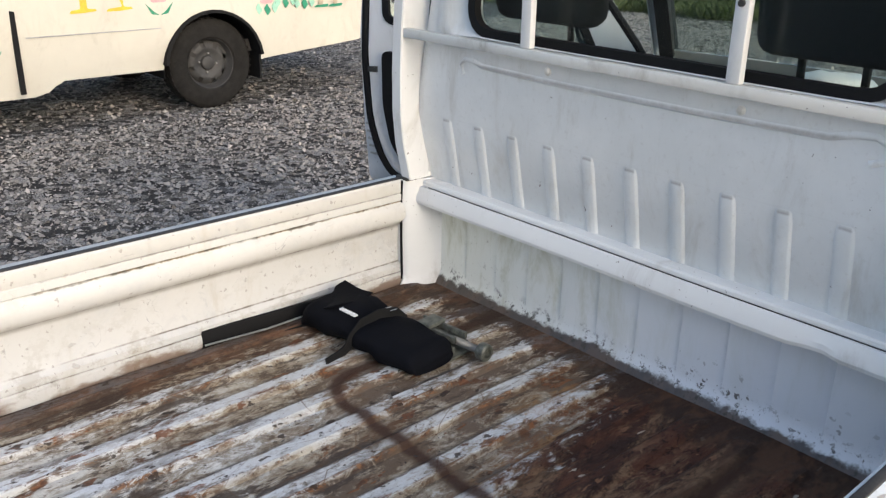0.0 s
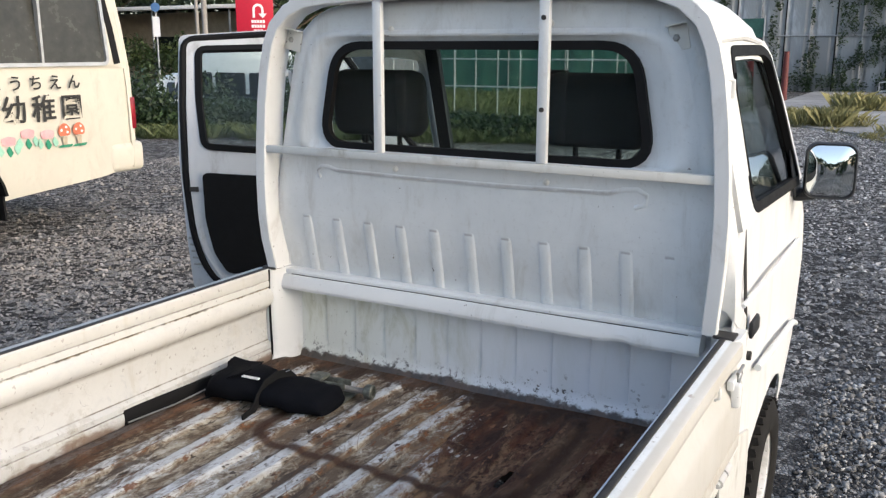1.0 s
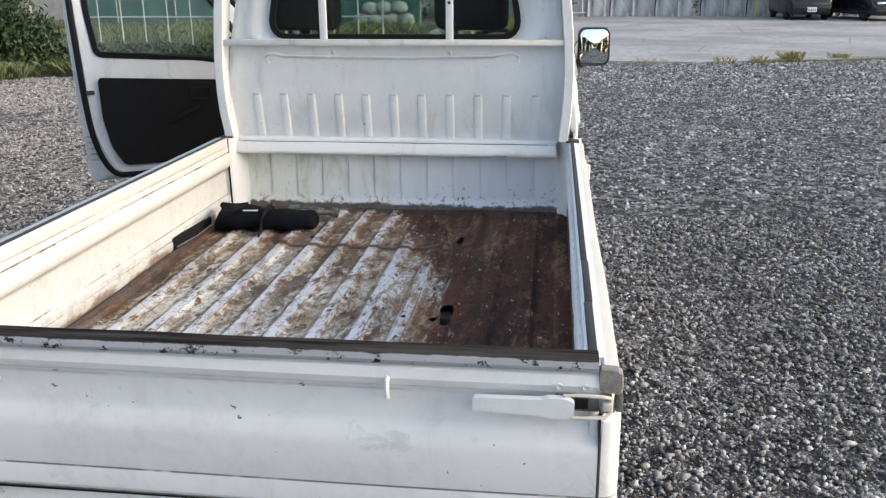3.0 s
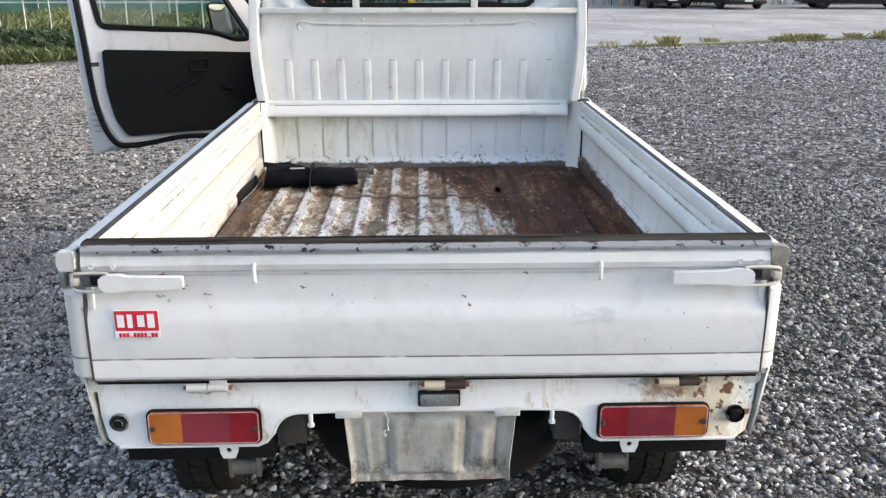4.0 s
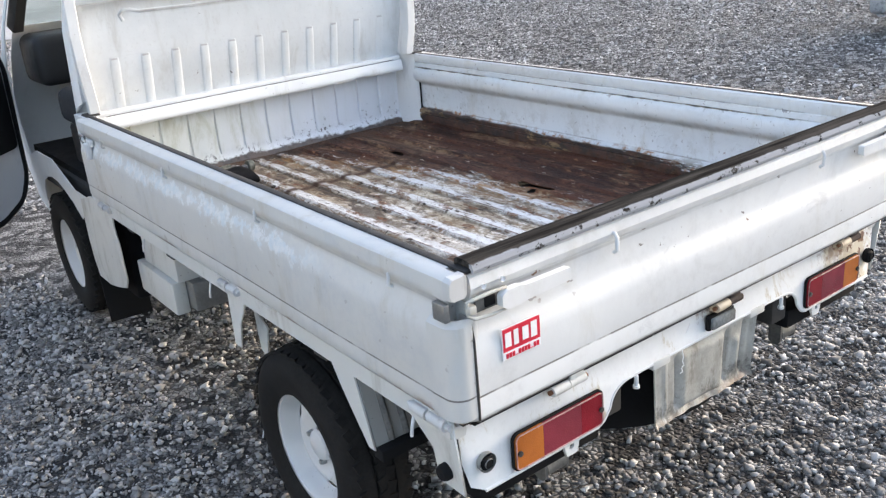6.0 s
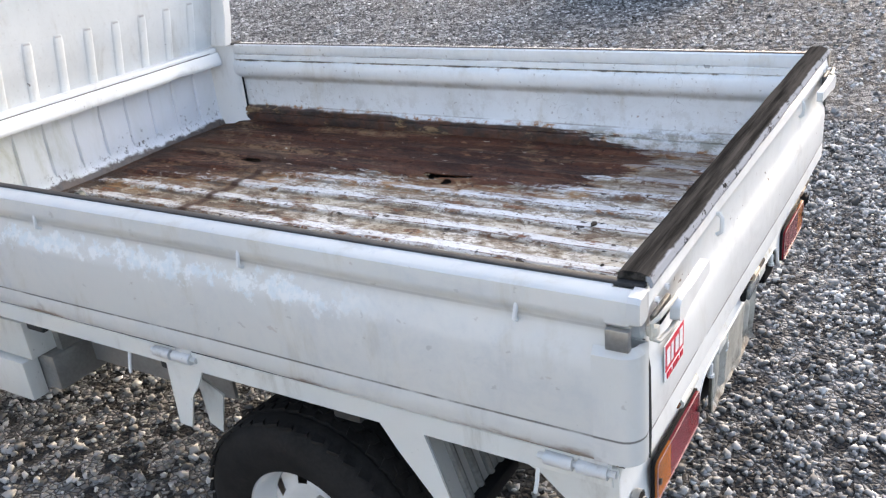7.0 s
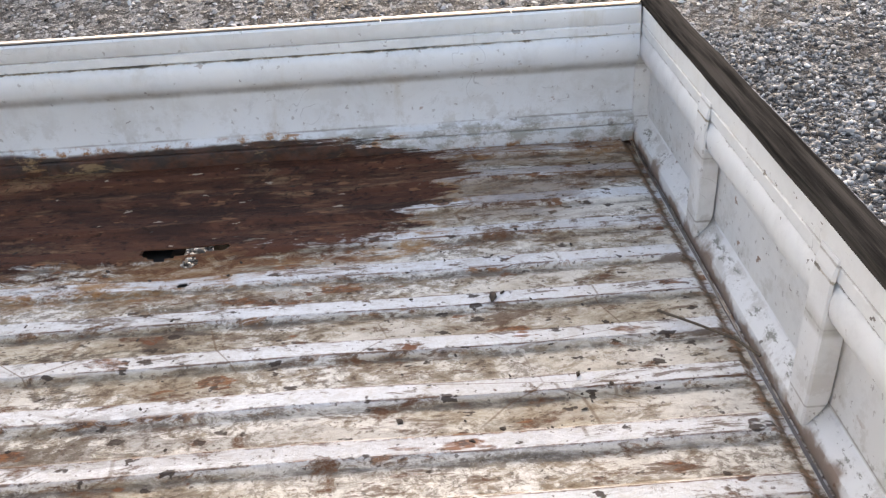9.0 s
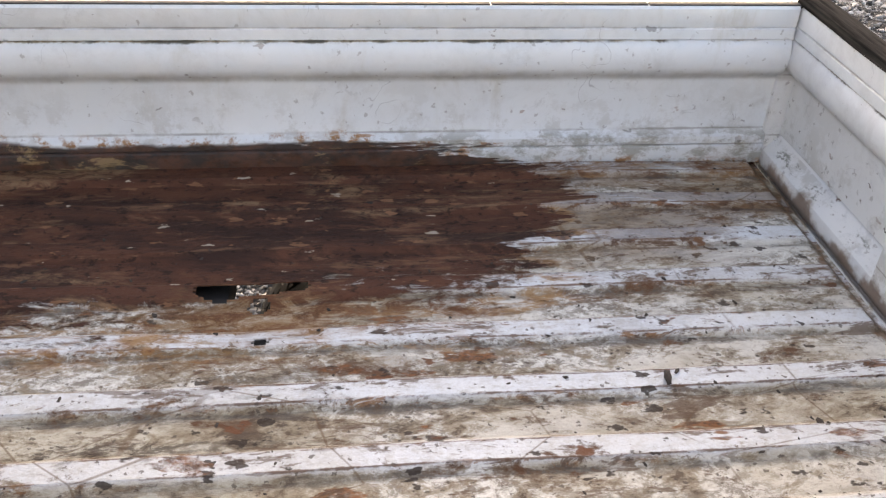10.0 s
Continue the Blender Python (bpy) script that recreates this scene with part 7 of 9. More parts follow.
# ---- vehicles ----
def car(name, label, category, m, length, width, height, paint, hood=0.9, boot=0.35, wheel_r=0.29, glass_low=0.58, clear=0.20, plate=True, glass_top=0.14):
    """A plain parked car: x forward from its middle, on the ground."""
    thing = empty(name, label, category)
    h, w, top = length / 2, width / 2, height
    belt = height * glass_low

    def section(x, z_top, k):
        return [Vector((x, s * w * k * q, z)) for s, q, z in ((-1, 0.90, clear), (-1, 1.0, clear + 0.10), (-1, 1.0, z_top - 0.12), (-1, 0.95, z_top - 0.03), (-1, 0.6, z_top), (1, 0.6, z_top), (1, 0.95, z_top - 0.03), (1, 1.0, z_top - 0.12), (1, 1.0, clear + 0.10), (1, 0.90, clear))]

    bm = bmesh.new()
    rows = [section(-h, belt * 0.86, 0.90), section(-h + 0.10, belt * 0.96, 0.98), section(-h + boot, belt, 1.0), section(0, belt, 1.0), section(h - hood, belt, 1.0), section(h - 0.25, belt * 0.90, 0.97), section(h - 0.06, belt * 0.76, 0.90), section(h, belt * 0.60, 0.82)]
    vs = strip(bm, rows, close_v=True)
    caps(bm, vs)
    body = part("body", bm, paint, thing, smooth=45)
    x0, x1 = -h + boot, h - hood
    bm = bmesh.new()
    lift = [(x0 - 0.02, belt - 0.02, 0.97), (x0 + 0.22, top - 0.06, 0.82), (x0 + 0.5, top, 0.80), (x1 - 0.75, top, 0.80), (x1 - 0.50, top - 0.06, 0.82), (x1 + 0.02, belt - 0.02, 0.95)]
    rows = []
    for x, z, k in lift:
        rows.append([Vector((x, -w * 0.97, belt - 0.03)), Vector((x, -w * k, z - 0.05 if z > belt else z)), Vector((x, -w * k * 0.85, z)), Vector((x, w * k * 0.85, z)), Vector((x, w * k, z - 0.05 if z > belt else z)), Vector((x, w * 0.97, belt - 0.03))])
    strip(bm, rows)
    part("roof", bm, paint, body, thick=0.01, smooth=45)
    for sgn in (1, -1):
        cells_ = 3 if length > 4.2 else 2
        a, b = x0 + 0.34, x1 - 0.62
        for i in range(cells_):
            u0, u1 = a + (b - a) * i / cells_ + 0.03, a + (b - a) * (i + 1) / cells_ - 0.03
            bm = bmesh.new()
            outline_fill(bm, [round_rect(u0, u1, belt + 0.03, top - glass_top, 0.05, 4)], lambda u, v: (u, sgn * (w * (0.97 - 0.15 * (v - belt) / max(0.1, top - belt - 0.05)) + 0.006), v))
            part("side_window", bm, "car_glass", body, thick=0.006)
    for x, tilt, name_ in ((x1 - 0.24, 1, "windscreen"), (x0 + 0.10, -1, "rear_window")):
        bm = bmesh.new()
        zs = (belt + 0.02, top - 0.10)
        xs_ = (x1 + 0.005, x1 - 0.47) if tilt > 0 else (x0 - 0.025, x0 + 0.19)
        strip(bm, [[Vector((xs_[0], q * w * 0.84, zs[0])) for q in (-1, 0, 1)], [Vector((xs_[1], q * w * 0.74, zs[1])) for q in (-1, 0, 1)]])
        part(name_, bm, "car_glass", body, thick=0.006)
    for sgn in (1, -1):
        bm = bmesh.new()
        box(bm, h - 0.20, h - 0.035, sgn * w * 0.66 - 0.14, sgn * w * 0.66 + 0.14, belt * 0.60, belt * 0.76, 0.03, 2)
        part("headlight", bm, "lamp_glass", body)
        bm = bmesh.new()
        box(bm, -h - 0.005, -h + 0.12, sgn * w * 0.74 - 0.09, sgn * w * 0.74 + 0.09, belt * 0.62, belt * 0.84, 0.02, 2)
        part("tail_light", bm, "red_lens", body)
    bm = bmesh.new()
    box(bm, h - 0.14, h + 0.035, -w * 0.86, w * 0.86, clear + 0.02, belt * 0.50, 0.05, 3)
    part("front_bumper", bm, paint, body)
    bm = bmesh.new()
    box(bm, h + 0.0, h + 0.042, -w * 0.5, w * 0.5, clear + 0.06, clear + 0.12, 0.01, 2)
    part("grille", bm, "rubber", body)
    if plate:
        bm = bmesh.new()
        box(bm, h + 0.036, h + 0.046, -0.165, 0.165, clear + 0.10, clear + 0.265, 0.004)
        sheet = part("number_plate", bm, "white_ink", body)
        for q, a, b in ((-0.10, 0.15, 0.235), (-0.03, 0.15, 0.235), (0.04, 0.15, 0.235), (0.11, 0.15, 0.235)):
            boxed("bar", "blue_ink", sheet, h + 0.046, h + 0.048, q - 0.02, q + 0.012, clear + a - 0.03, clear + b - 0.02)
    for x in (-h + 0.72, h - 0.75):
        for sgn in (1, -1):
            wheel(thing, x, sgn * (w - 0.09), wheel_r, sgn, wheel_r, 0.18, "wheel_grey", "dark road wheel", tread=False)
    thing.matrix_world = m
    return thing


M["car_glass"] = plain("dark_car_glass", (0.02, 0.025, 0.028), 0.08, vary=0.1)
M["lamp_glass"] = plain("clear_lamp", (0.55, 0.57, 0.58), 0.12, 0.3, vary=0.05)
M["blue_ink"] = plain("dark_blue_print", (0.02, 0.04, 0.12), 0.5)
M["black_car"] = plain("black_car_paint", (0.012, 0.012, 0.014), 0.16, vary=0.1)
M["silver_car"] = plain("silver_car_paint", (0.38, 0.39, 0.40), 0.3, 0.4, vary=0.06)
M["white_car"] = plain("white_car_paint", (0.72, 0.73, 0.72), 0.3, vary=0.05)
M["red_sign"] = plain("red_sign_face", (0.50, 0.016, 0.045), 0.4, vary=0.06)
M["pole"] = plain("concrete_pole", (0.30, 0.28, 0.26), 0.85)
M["roof_tin"] = plain("pale_roofing", (0.72, 0.70, 0.66), 0.6)
M["wall_warm"] = plain("weathered_plaster", (0.42, 0.35, 0.26), 0.85, scale=3)
M["pipe_white"] = plain("white_pipe", (0.45, 0.47, 0.47), 0.5)
M["green_net"] = plain("green_sheet", (0.05, 0.135, 0.105), 0.7, scale=2, vary=0.35)
M["blue_grey"] = plain("blue_grey_tin", (0.10, 0.115, 0.13), 0.7, vary=0.3, scale=3)
M["dark_red"] = plain("dark_red_paint", (0.11, 0.018, 0.016), 0.6, vary=0.3)
M["sack"] = plain("pale_sacking", (0.30, 0.31, 0.29), 0.8, vary=0.3, scale=5)
M["yellow"] = plain("yellow_can", (0.70, 0.42, 0.02), 0.5)
M["faded_yellow"] = plain("faded_yellow_paint", (0.42, 0.34, 0.13), 0.7, vary=0.5, scale=2)
M["blue"] = plain("blue_can", (0.05, 0.14, 0.32), 0.5)
M["yellow_print"] = plain("yellow_print", (0.62, 0.42, 0.03), 0.5)
M["pink"] = plain("pink_print", (0.72, 0.35, 0.36), 0.5)
M["green_print"] = plain("green_print", (0.02, 0.22, 0.12), 0.5)
M["mint_print"] = plain("mint_print", (0.30, 0.55, 0.42), 0.5)
M["orange_print"] = plain("orange_print", (0.50, 0.14, 0.07), 0.5)
M["nylon"] = plain("black_nylon", (0.0035, 0.004, 0.006), 0.85, vary=0.4, bump=0.35, scale=18, spec=0.10)


# ---- kindergarten bus ----
BUS_Y = 5.62


def build_bus():
    bus = empty("bus", "cream kindergarten bus with painted flowers and lettering", "bus", (3.0, 6.6, 0))
    base = Vector((3.0, 6.6, 0))

    def local(ob):
        ob.location = -base
        return ob

    x0, x1, y0, y1 = -0.25, 5.95, BUS_Y, 7.62
    arch_c, arch_r = (4.08, 0.36), 0.43
    # flank with the arch and the windows cut through
    wins = [(4.30, 5.66), (2.93, 4.22), (0.60, 1.52)]
    wins = [round_rect(a, b, 1.47, 2.14, 0.05, 4) for a, b in wins]
    low = [(x0, 0.26), (2.66, 0.26), (2.76, 0.285), (2.82, 0.33), (2.88, 0.36), (arch_c[0] - arch_r, 0.36)] + [(arch_c[0] + arch_r * math.cos(radians(t)), arch_c[1] + arch_r * math.sin(radians(t))) for t in range(170, 5, -15)] + [(arch_c[0] + arch_r, 0.36), (4.62, 0.375), (5.5, 0.445), (5.93, 0.50), (x1, 0.60), (x1 - 0.02, 1.3), (x1 - 0.10, 2.05), (x0 + 0.2, 2.05), (x0, 1.2)]

    def flank(u, v):
        lean = 0.0 if v < 1.40 else (v - 1.40) * 0.10
        tuck = 0.05 * max(0, 0.62 - v) / 0.26
        rear = 0.05 * max(0, (u - 5.7) / 0.25) ** 2
        return (u, y0 + lean + tuck + rear, v)

    lower = [p for p in low if p[1] <= 1.42]
    lower = lower[:-1] + [(x1 - 0.025, 1.42), (x0 + 0.04, 1.42), (x0, 1.2)]
    bm = bmesh.new()
    outline_fill(bm, [lower], flank)
    flank_ob = local(part("flank", bm, "cream", bus, thick=0.02))
    upper = [(x0 + 0.04, 1.42), (x1 - 0.025, 1.42), (x1 - 0.06, 1.8), (x1 - 0.12, 2.2), (x0 + 0.25, 2.2)]
    bm = bmesh.new()
    outline_fill(bm, [upper, *wins], flank)
    local(part("window_band", bm, "cream", bus, thick=0.02))
    for loop in wins:
        bm = bmesh.new()
        tube(bm, [Vector(flank(u, v)) for u, v in loop], 0.0, closed=True, flat=(0.016, 0.016))
        seal = local(part("window_frame", bm, "galv", bus, "grey window frame"))
        bm = bmesh.new()
        outline_fill(bm, [loop], lambda u, v: (u, flank(u, v)[1] + 0.012, v))
        part("pane", bm, "bus_glass", seal)
        mid = (loop[0][0] + loop[7][0]) / 2
        boxed("slider_bar", "galv", seal, mid - 0.012, mid + 0.012, y0 + 0.0, y0 + 0.05, 1.47, 2.13)
    bm = bmesh.new()
    tube(bm, [Vector(flank(u, v)) + Vector((0, -0.004, 0)) for u, v in ((5.765, 1.47), (5.73, 1.8), (5.67, 2.15))], 0.0, flat=(0.006, 0.035))
    local(part("dark_pillar", bm, "rubber", bus, "black strip beside the last window"))
    # roof, far side, rear and front
    bm = bmesh.new()
    rows = []
    for x, dz in ((x0 + 0.25, -0.06), (x0 + 0.6, 0.0), (2.5, 0.02), (5.4, 0.0), (x1 - 0.12, -0.07)):
        rows.append([Vector((x, y, z + dz)) for y, z in ((y0 + 0.08, 2.19), (y0 + 0.12, 2.30), (y0 + 0.25, 2.40), (y0 + 0.55, 2.45), (6.62, 2.47), (y1 - 0.55, 2.45), (y1 - 0.25, 2.40), (y1 - 0.12, 2.30), (y1 - 0.08, 2.19))])
    strip(bm, rows)
    local(part("roof", bm, "cream", bus, thick=0.02, smooth=50))
    for name_, x, k in (("rear_end", x1, 1), ("front_end", x0, -1)):
        bm = bmesh.new()
        rows = []
        for z, q in ((0.50, -0.02), (0.62, 0.0), (1.3, -0.02), (1.8, -0.06), (2.2, -0.12), (2.40, -0.22)):
            rows.append([Vector((x + k * (q - 0.06 * abs(t) ** 4), 6.62 + t * (0.99 - 0.10 * max(0, z - 1.4)), z)) for t in (-1, -0.9, -0.6, 0, 0.6, 0.9, 1)])
        strip(bm, rows)
        local(part(name_, bm, "cream", bus, thick=0.02, smooth=50))
    bm = bmesh.new()
    strip(bm, [[Vector((x, y1 - (0.10 * max(0, z - 1.4)), z)) for z in (0.4, 1.4, 2.2)] for x in (x0, x1)])
    local(part("far_flank", bm, "cream", bus, thick=0.02))
    bm = bmesh.new()
    box(bm, 5.62, 6.03, y0 + 0.01, y1 - 0.01, 0.46, 0.745, 0.06, 3)
    local(part("rear_bumper", bm, "cream", bus))
    local(boxed("tail_light", "red_lens", bus, 5.90, 5.965, y0 + 0.03, y0 + 0.12, 0.86, 1.16, bevel=0.01))
    # trim line, skirts, door gap
    bm = bmesh.new()
    tube(bm, [Vector(flank(u, 0.70 - 0.004 * u)) + Vector((0, -0.003, 0)) for u in (2.64, 2.9, 3.2, 3.64)], 0.004, 6)
    local(part("seam", bm, "galv", bus))
    bm = bmesh.new()
    for a, b in ((2.555, 2.590), (1.60, 1.615)):
        box(bm, a, b, y0 - 0.004, y0 + 0.02, 0.30, 2.15)
    local(part("door_gap", bm, "rubber", bus, "dark gap of the folding door"))
    local(boxed("underside", "dark_metal", bus, x0 + 0.1, x1 - 0.4, y0 + 0.15, y1 - 0.15, 0.42, 0.52))
    bm = bmesh.new()
    tube(bm, [Vector((arch_c[0] + (arch_r - 0.002) * math.cos(radians(t)), y0 + 0.02, arch_c[1] + (arch_r - 0.002) * math.sin(radians(t)))) for t in range(175, 0, -12)], 0.0, flat=(0.05, 0.012))
    local(part("arch_lip", bm, "rubber", bus))
    bm = bmesh.new()
    strip(bm, [[Vector((arch_c[0] + (arch_r + 0.0) * math.cos(radians(t)), y, arch_c[1] + arch_r * math.sin(radians(t)))) for t in range(190, -12, -12)] for y in (y0 + 0.05, y0 + 0.6)])
    local(part("arch_lining", bm, "rubber", bus, thick=0.01))
    local(boxed("mud_flap", "rubber", bus, 4.50, 4.52, y0 + 0.03, y0 + 0.33, 0.20, 0.42))
    for x in (arch_c[0], 0.75):
        for y, sgn in ((y0 + 0.17, -1), (y1 - 0.17, 1)):
            w_ = wheel(bus, x, y, 0.36, sgn, 0.365, 0.21, "wheel_grey", "dark grey steel wheel with dusty tyre")
            w_.location = Vector((x, y, 0.36)) - base
    # hand-painted lettering and flowers on the flank
    def lettering(body, x, z, size):
        cu = bpy.data.curves.new("lettering", "FONT")
        cu.body, cu.size, cu.extrude, cu.offset = body, size, 0.0008, size * 0.016
        cu.align_x, cu.align_y = "CENTER", "CENTER"
        tmp = bpy.data.objects.new("lettering", cu)
        scene.collection.objects.link(tmp)
        bpy.context.view_layer.update()
        me = bpy.data.meshes.new_from_object(tmp.evaluated_get(bpy.context.evaluated_depsgraph_get()))
        bpy.data.objects.remove(tmp)
        ob = new("lettering", me)
        me.materials.clear()
        me.materials.append(M["black_ink"])
        ob.parent = bus
        ob.matrix_basis = Matrix.Translation(-base) @ pose(x, y0 - 0.013, z, 90, 0, 0)
        return tagged(ob, "black hand-painted lettering")

    for i, ch in enumerate("せいしかいようちえん"):
        lettering(ch, 3.56 + 0.189 * i, 1.315, 0.135)
    for ch, x, sz in (("誠", 3.68, 0.24), ("え", 4.02, 0.17), ("会", 4.36, 0.24), ("幼", 4.66, 0.24), ("稚", 4.94, 0.24), ("園", 5.22, 0.23)):
        lettering(ch, x, 1.09, sz)

    def blob(name_, pts, mat_, parent, label="", r=0.02):
        bm2 = bmesh.new()
        outline_fill(bm2, [rounded(pts, r, 4)], lambda u, v: (u, y0 - 0.0125, v))
        ob = part(name_, bm2, mat_, parent, label, thick=0.002)
        return ob

    def tulip(x, z, k):
        t = blob("painted_tulip", [(x - 0.07 * k, z), (x - 0.08 * k, z + 0.10 * k), (x - 0.03 * k, z + 0.15 * k), (x, z + 0.12 * k), (x + 0.04 * k, z + 0.15 * k), (x + 0.08 * k, z + 0.09 * k), (x + 0.06 * k, z)], "pink", bus, "pink painted tulip")
        t.location = -base
        for sgn in (1, -1):
            blob("leaf", [(x, z - 0.10 * k), (x + sgn * 0.05 * k, z - 0.07 * k), (x + sgn * 0.12 * k, z + 0.0 * k), (x + sgn * 0.07 * k, z - 0.09 * k)], "green_print", t, r=0.01)

    tulip(3.64, 0.88, 0.95)
    tulip(2.36, 0.62, 0.9)
    for x, k in ((3.06, 1.0), (3.33, -1.0)):
        f = blob("painted_shape", [(x - 0.10, 0.835), (x - 0.09, 0.855), (x - 0.02 * k, 0.865), (x - 0.02, 0.99), (x + 0.03, 0.99), (x + 0.03, 0.865), (x + 0.09, 0.86), (x + 0.10, 0.845), (x, 0.835)], "yellow_print", bus, "yellow painted shape", 0.012)
        f.location = -base
    for i, (x, z) in enumerate(((4.58, 0.85), (4.76, 0.90), (4.95, 0.88))):
        f = blob("painted_flower", [(x - 0.06, z - 0.03), (x - 0.07, z + 0.03), (x, z + 0.05), (x + 0.07, z + 0.03), (x + 0.05, z - 0.03)], "pink", bus, "pale pink painted flowers")
        f.location = -base
        for j, (dx, dz) in enumerate(((-0.08, -0.09), (0.0, -0.10), (0.07, -0.085))):
            blob("leaf", [(x + dx, z + dz - 0.03), (x + dx - 0.03, z + dz + 0.03), (x + dx, z + dz + 0.07), (x + dx + 0.035, z + dz + 0.01)], "green_print" if j == 1 else "mint_print", f, r=0.01)
    for x in (5.12, 5.27):
        f = blob("painted_mushroom", [(x - 0.06, z - 0.02), (x - 0.065, z + 0.05), (x, z + 0.10), (x + 0.065, z + 0.05), (x + 0.06, z - 0.02)], "orange_print", bus, "painted spotted mushroom", 0.04)
        f.location = -base
        blob("stalk", [(x - 0.02, z - 0.10), (x - 0.025, z - 0.025), (x + 0.025, z - 0.025), (x + 0.02, z - 0.10)], "wall_warm", f, r=0.01)
        blob("turf", [(x - 0.08, z - 0.12), (x - 0.05, z - 0.10), (x + 0.08, z - 0.095), (x + 0.06, z - 0.12)], "green_print", f, r=0.01)
        for dx, dz in ((-0.03, 0.03), (0.02, 0.055), (0.03, 0.01)):
            bm2 = bmesh.new()
            outline_fill(bm2, [[(x + dx + 0.012 * math.cos(t), z + dz + 0.012 * math.sin(t)) for t in (0, 1, 2, 3, 4, 5)]], lambda u, v: (u, y0 - 0.0145, v))
            part("spot", bm2, "white_ink", f, thick=0.002)


M["bus_glass"] = plain("dusty_dark_glass", (0.045, 0.045, 0.04), 0.25, vary=0.35, scale=1.5, spec=0.3)
build_bus()

car("silver_car", "silver car parked on the gravel", "car", pose(2.82, -9.40, 0, 0, 0, 90), 4.2, 1.69, 1.45, "silver_car", clear=0.18)
car("black_car", "glossy black car parked on the concrete", "car", pose(34.4, -12.2, 0.035, 0, 0, 188), 4.4, 1.72, 1.5, "black_car")
car("black_car", "black car with dark wheels, parked side on", "car", pose(33.4, -17.2, 0.035, 0, 0, 78), 4.3, 1.72, 1.6, "black_car")
car("black_car", "black car with dark wheels, parked side on", "car", pose(33.8, -22.0, 0.035, 0, 0, 84), 4.3, 1.72, 1.6, "black_car")
car("black_van", "tall black van parked against the hoarding", "van", pose(35.0, -9.9, 0.035, 0, 0, 180), 3.6, 1.55, 1.9, "black_car")
van = car("white_van", "white van with a raised roof, parked beyond the shrubs", "van", pose(15.4, 13.0, 0, 0, 0, 95), 4.5, 1.60, 1.06, "white_car", hood=0.25, boot=0.05, glass_low=0.44, glass_top=0.20)
bm = bmesh.new()
rows = []
for x, z, k in ((-2.22, 0.46, 0.97), (-2.20, 1.30, 0.97), (-2.05, 1.50, 0.92), (-0.4, 1.54, 0.92), (0.55, 1.50, 0.90), (0.90, 1.36, 0.86), (1.05, 1.18, 0.84), (1.10, 1.02, 0.90)):
    rows.append([Vector((x, -0.80 * k, min(z, 0.46))), Vector((x, -0.80 * k, z - 0.16 if z > 1.1 else z - 0.03)), Vector((x, -0.68 * k, z)), Vector((x, 0.68 * k, z)), Vector((x, 0.80 * k, z - 0.16 if z > 1.1 else z - 0.03)), Vector((x, 0.80 * k, min(z, 0.46)))])
strip(bm, rows)
part("raised_roof", bm, "white_car", van, "raised white roof", thick=0.02, smooth=50)
for sgn in (1, -1):
    for u0, u1 in ((0.02, 0.72), (-0.86, -0.08), (-1.75, -0.98)):
        bm = bmesh.new()
        outline_fill(bm, [round_rect(u0, u1, 0.60, 1.10, 0.05, 4)], lambda u, v: (u, sgn * 0.765, v))
        part("side_window", bm, "car_glass", van, thick=0.03)


# ---- planting ----
def leaves(name, spots, material, label, category, kind="stuff", leaf=0.09, seed=1):
    """Many small leaf blades; spots are (x, y, z, rx, ry, rz, count)."""
    rng = np.random.default_rng(seed)
    vs, n = [], 0
    for x, y, z, rx, ry, rz, count in spots:
        d = rng.normal(size=(count, 3))
        d /= np.linalg.norm(d, axis=1)[:, None]
        d *= (rng.random(count) ** 0.45)[:, None]
        c = d * (rx, ry, rz) + (x, y, z)
        a = rng.normal(size=(count, 3))
        a /= np.linalg.norm(a, axis=1)[:, None]
        b = np.cross(a, rng.normal(size=(count, 3)))
        b /= np.linalg.norm(b, axis=1)[:, None] + 1e-9
        s = leaf * (0.5 + rng.random(count))[:, None]
        quad = np.stack([c - a * s, c + b * s * 0.42, c + a * s, c - b * s * 0.42], 1)
        vs.append(quad.reshape(-1, 3))
    vs = np.concatenate(vs)
    vs[:, 2] = np.maximum(vs[:, 2], 0.0)
    return blades(name, vs, material, label, category, kind)


def blades(name, vs, material, label, category, kind="stuff"):
    n = len(vs) // 4
    me = bpy.data.meshes.new(name)
    me.vertices.add(n * 4)
    me.vertices.foreach_set("co", vs.astype(np.float32).ravel())
    me.loops.add(n * 4)
    me.loops.foreach_set("vertex_index", np.arange(n * 4, dtype=np.int32))
    me.polygons.add(n)
    me.polygons.foreach_set("loop_start", np.arange(0, n * 4, 4, dtype=np.int32))
    me.update(calc_edges=True)
    me.materials.append(M[material])
    return tagged(new(name, me), label, category, kind=kind)


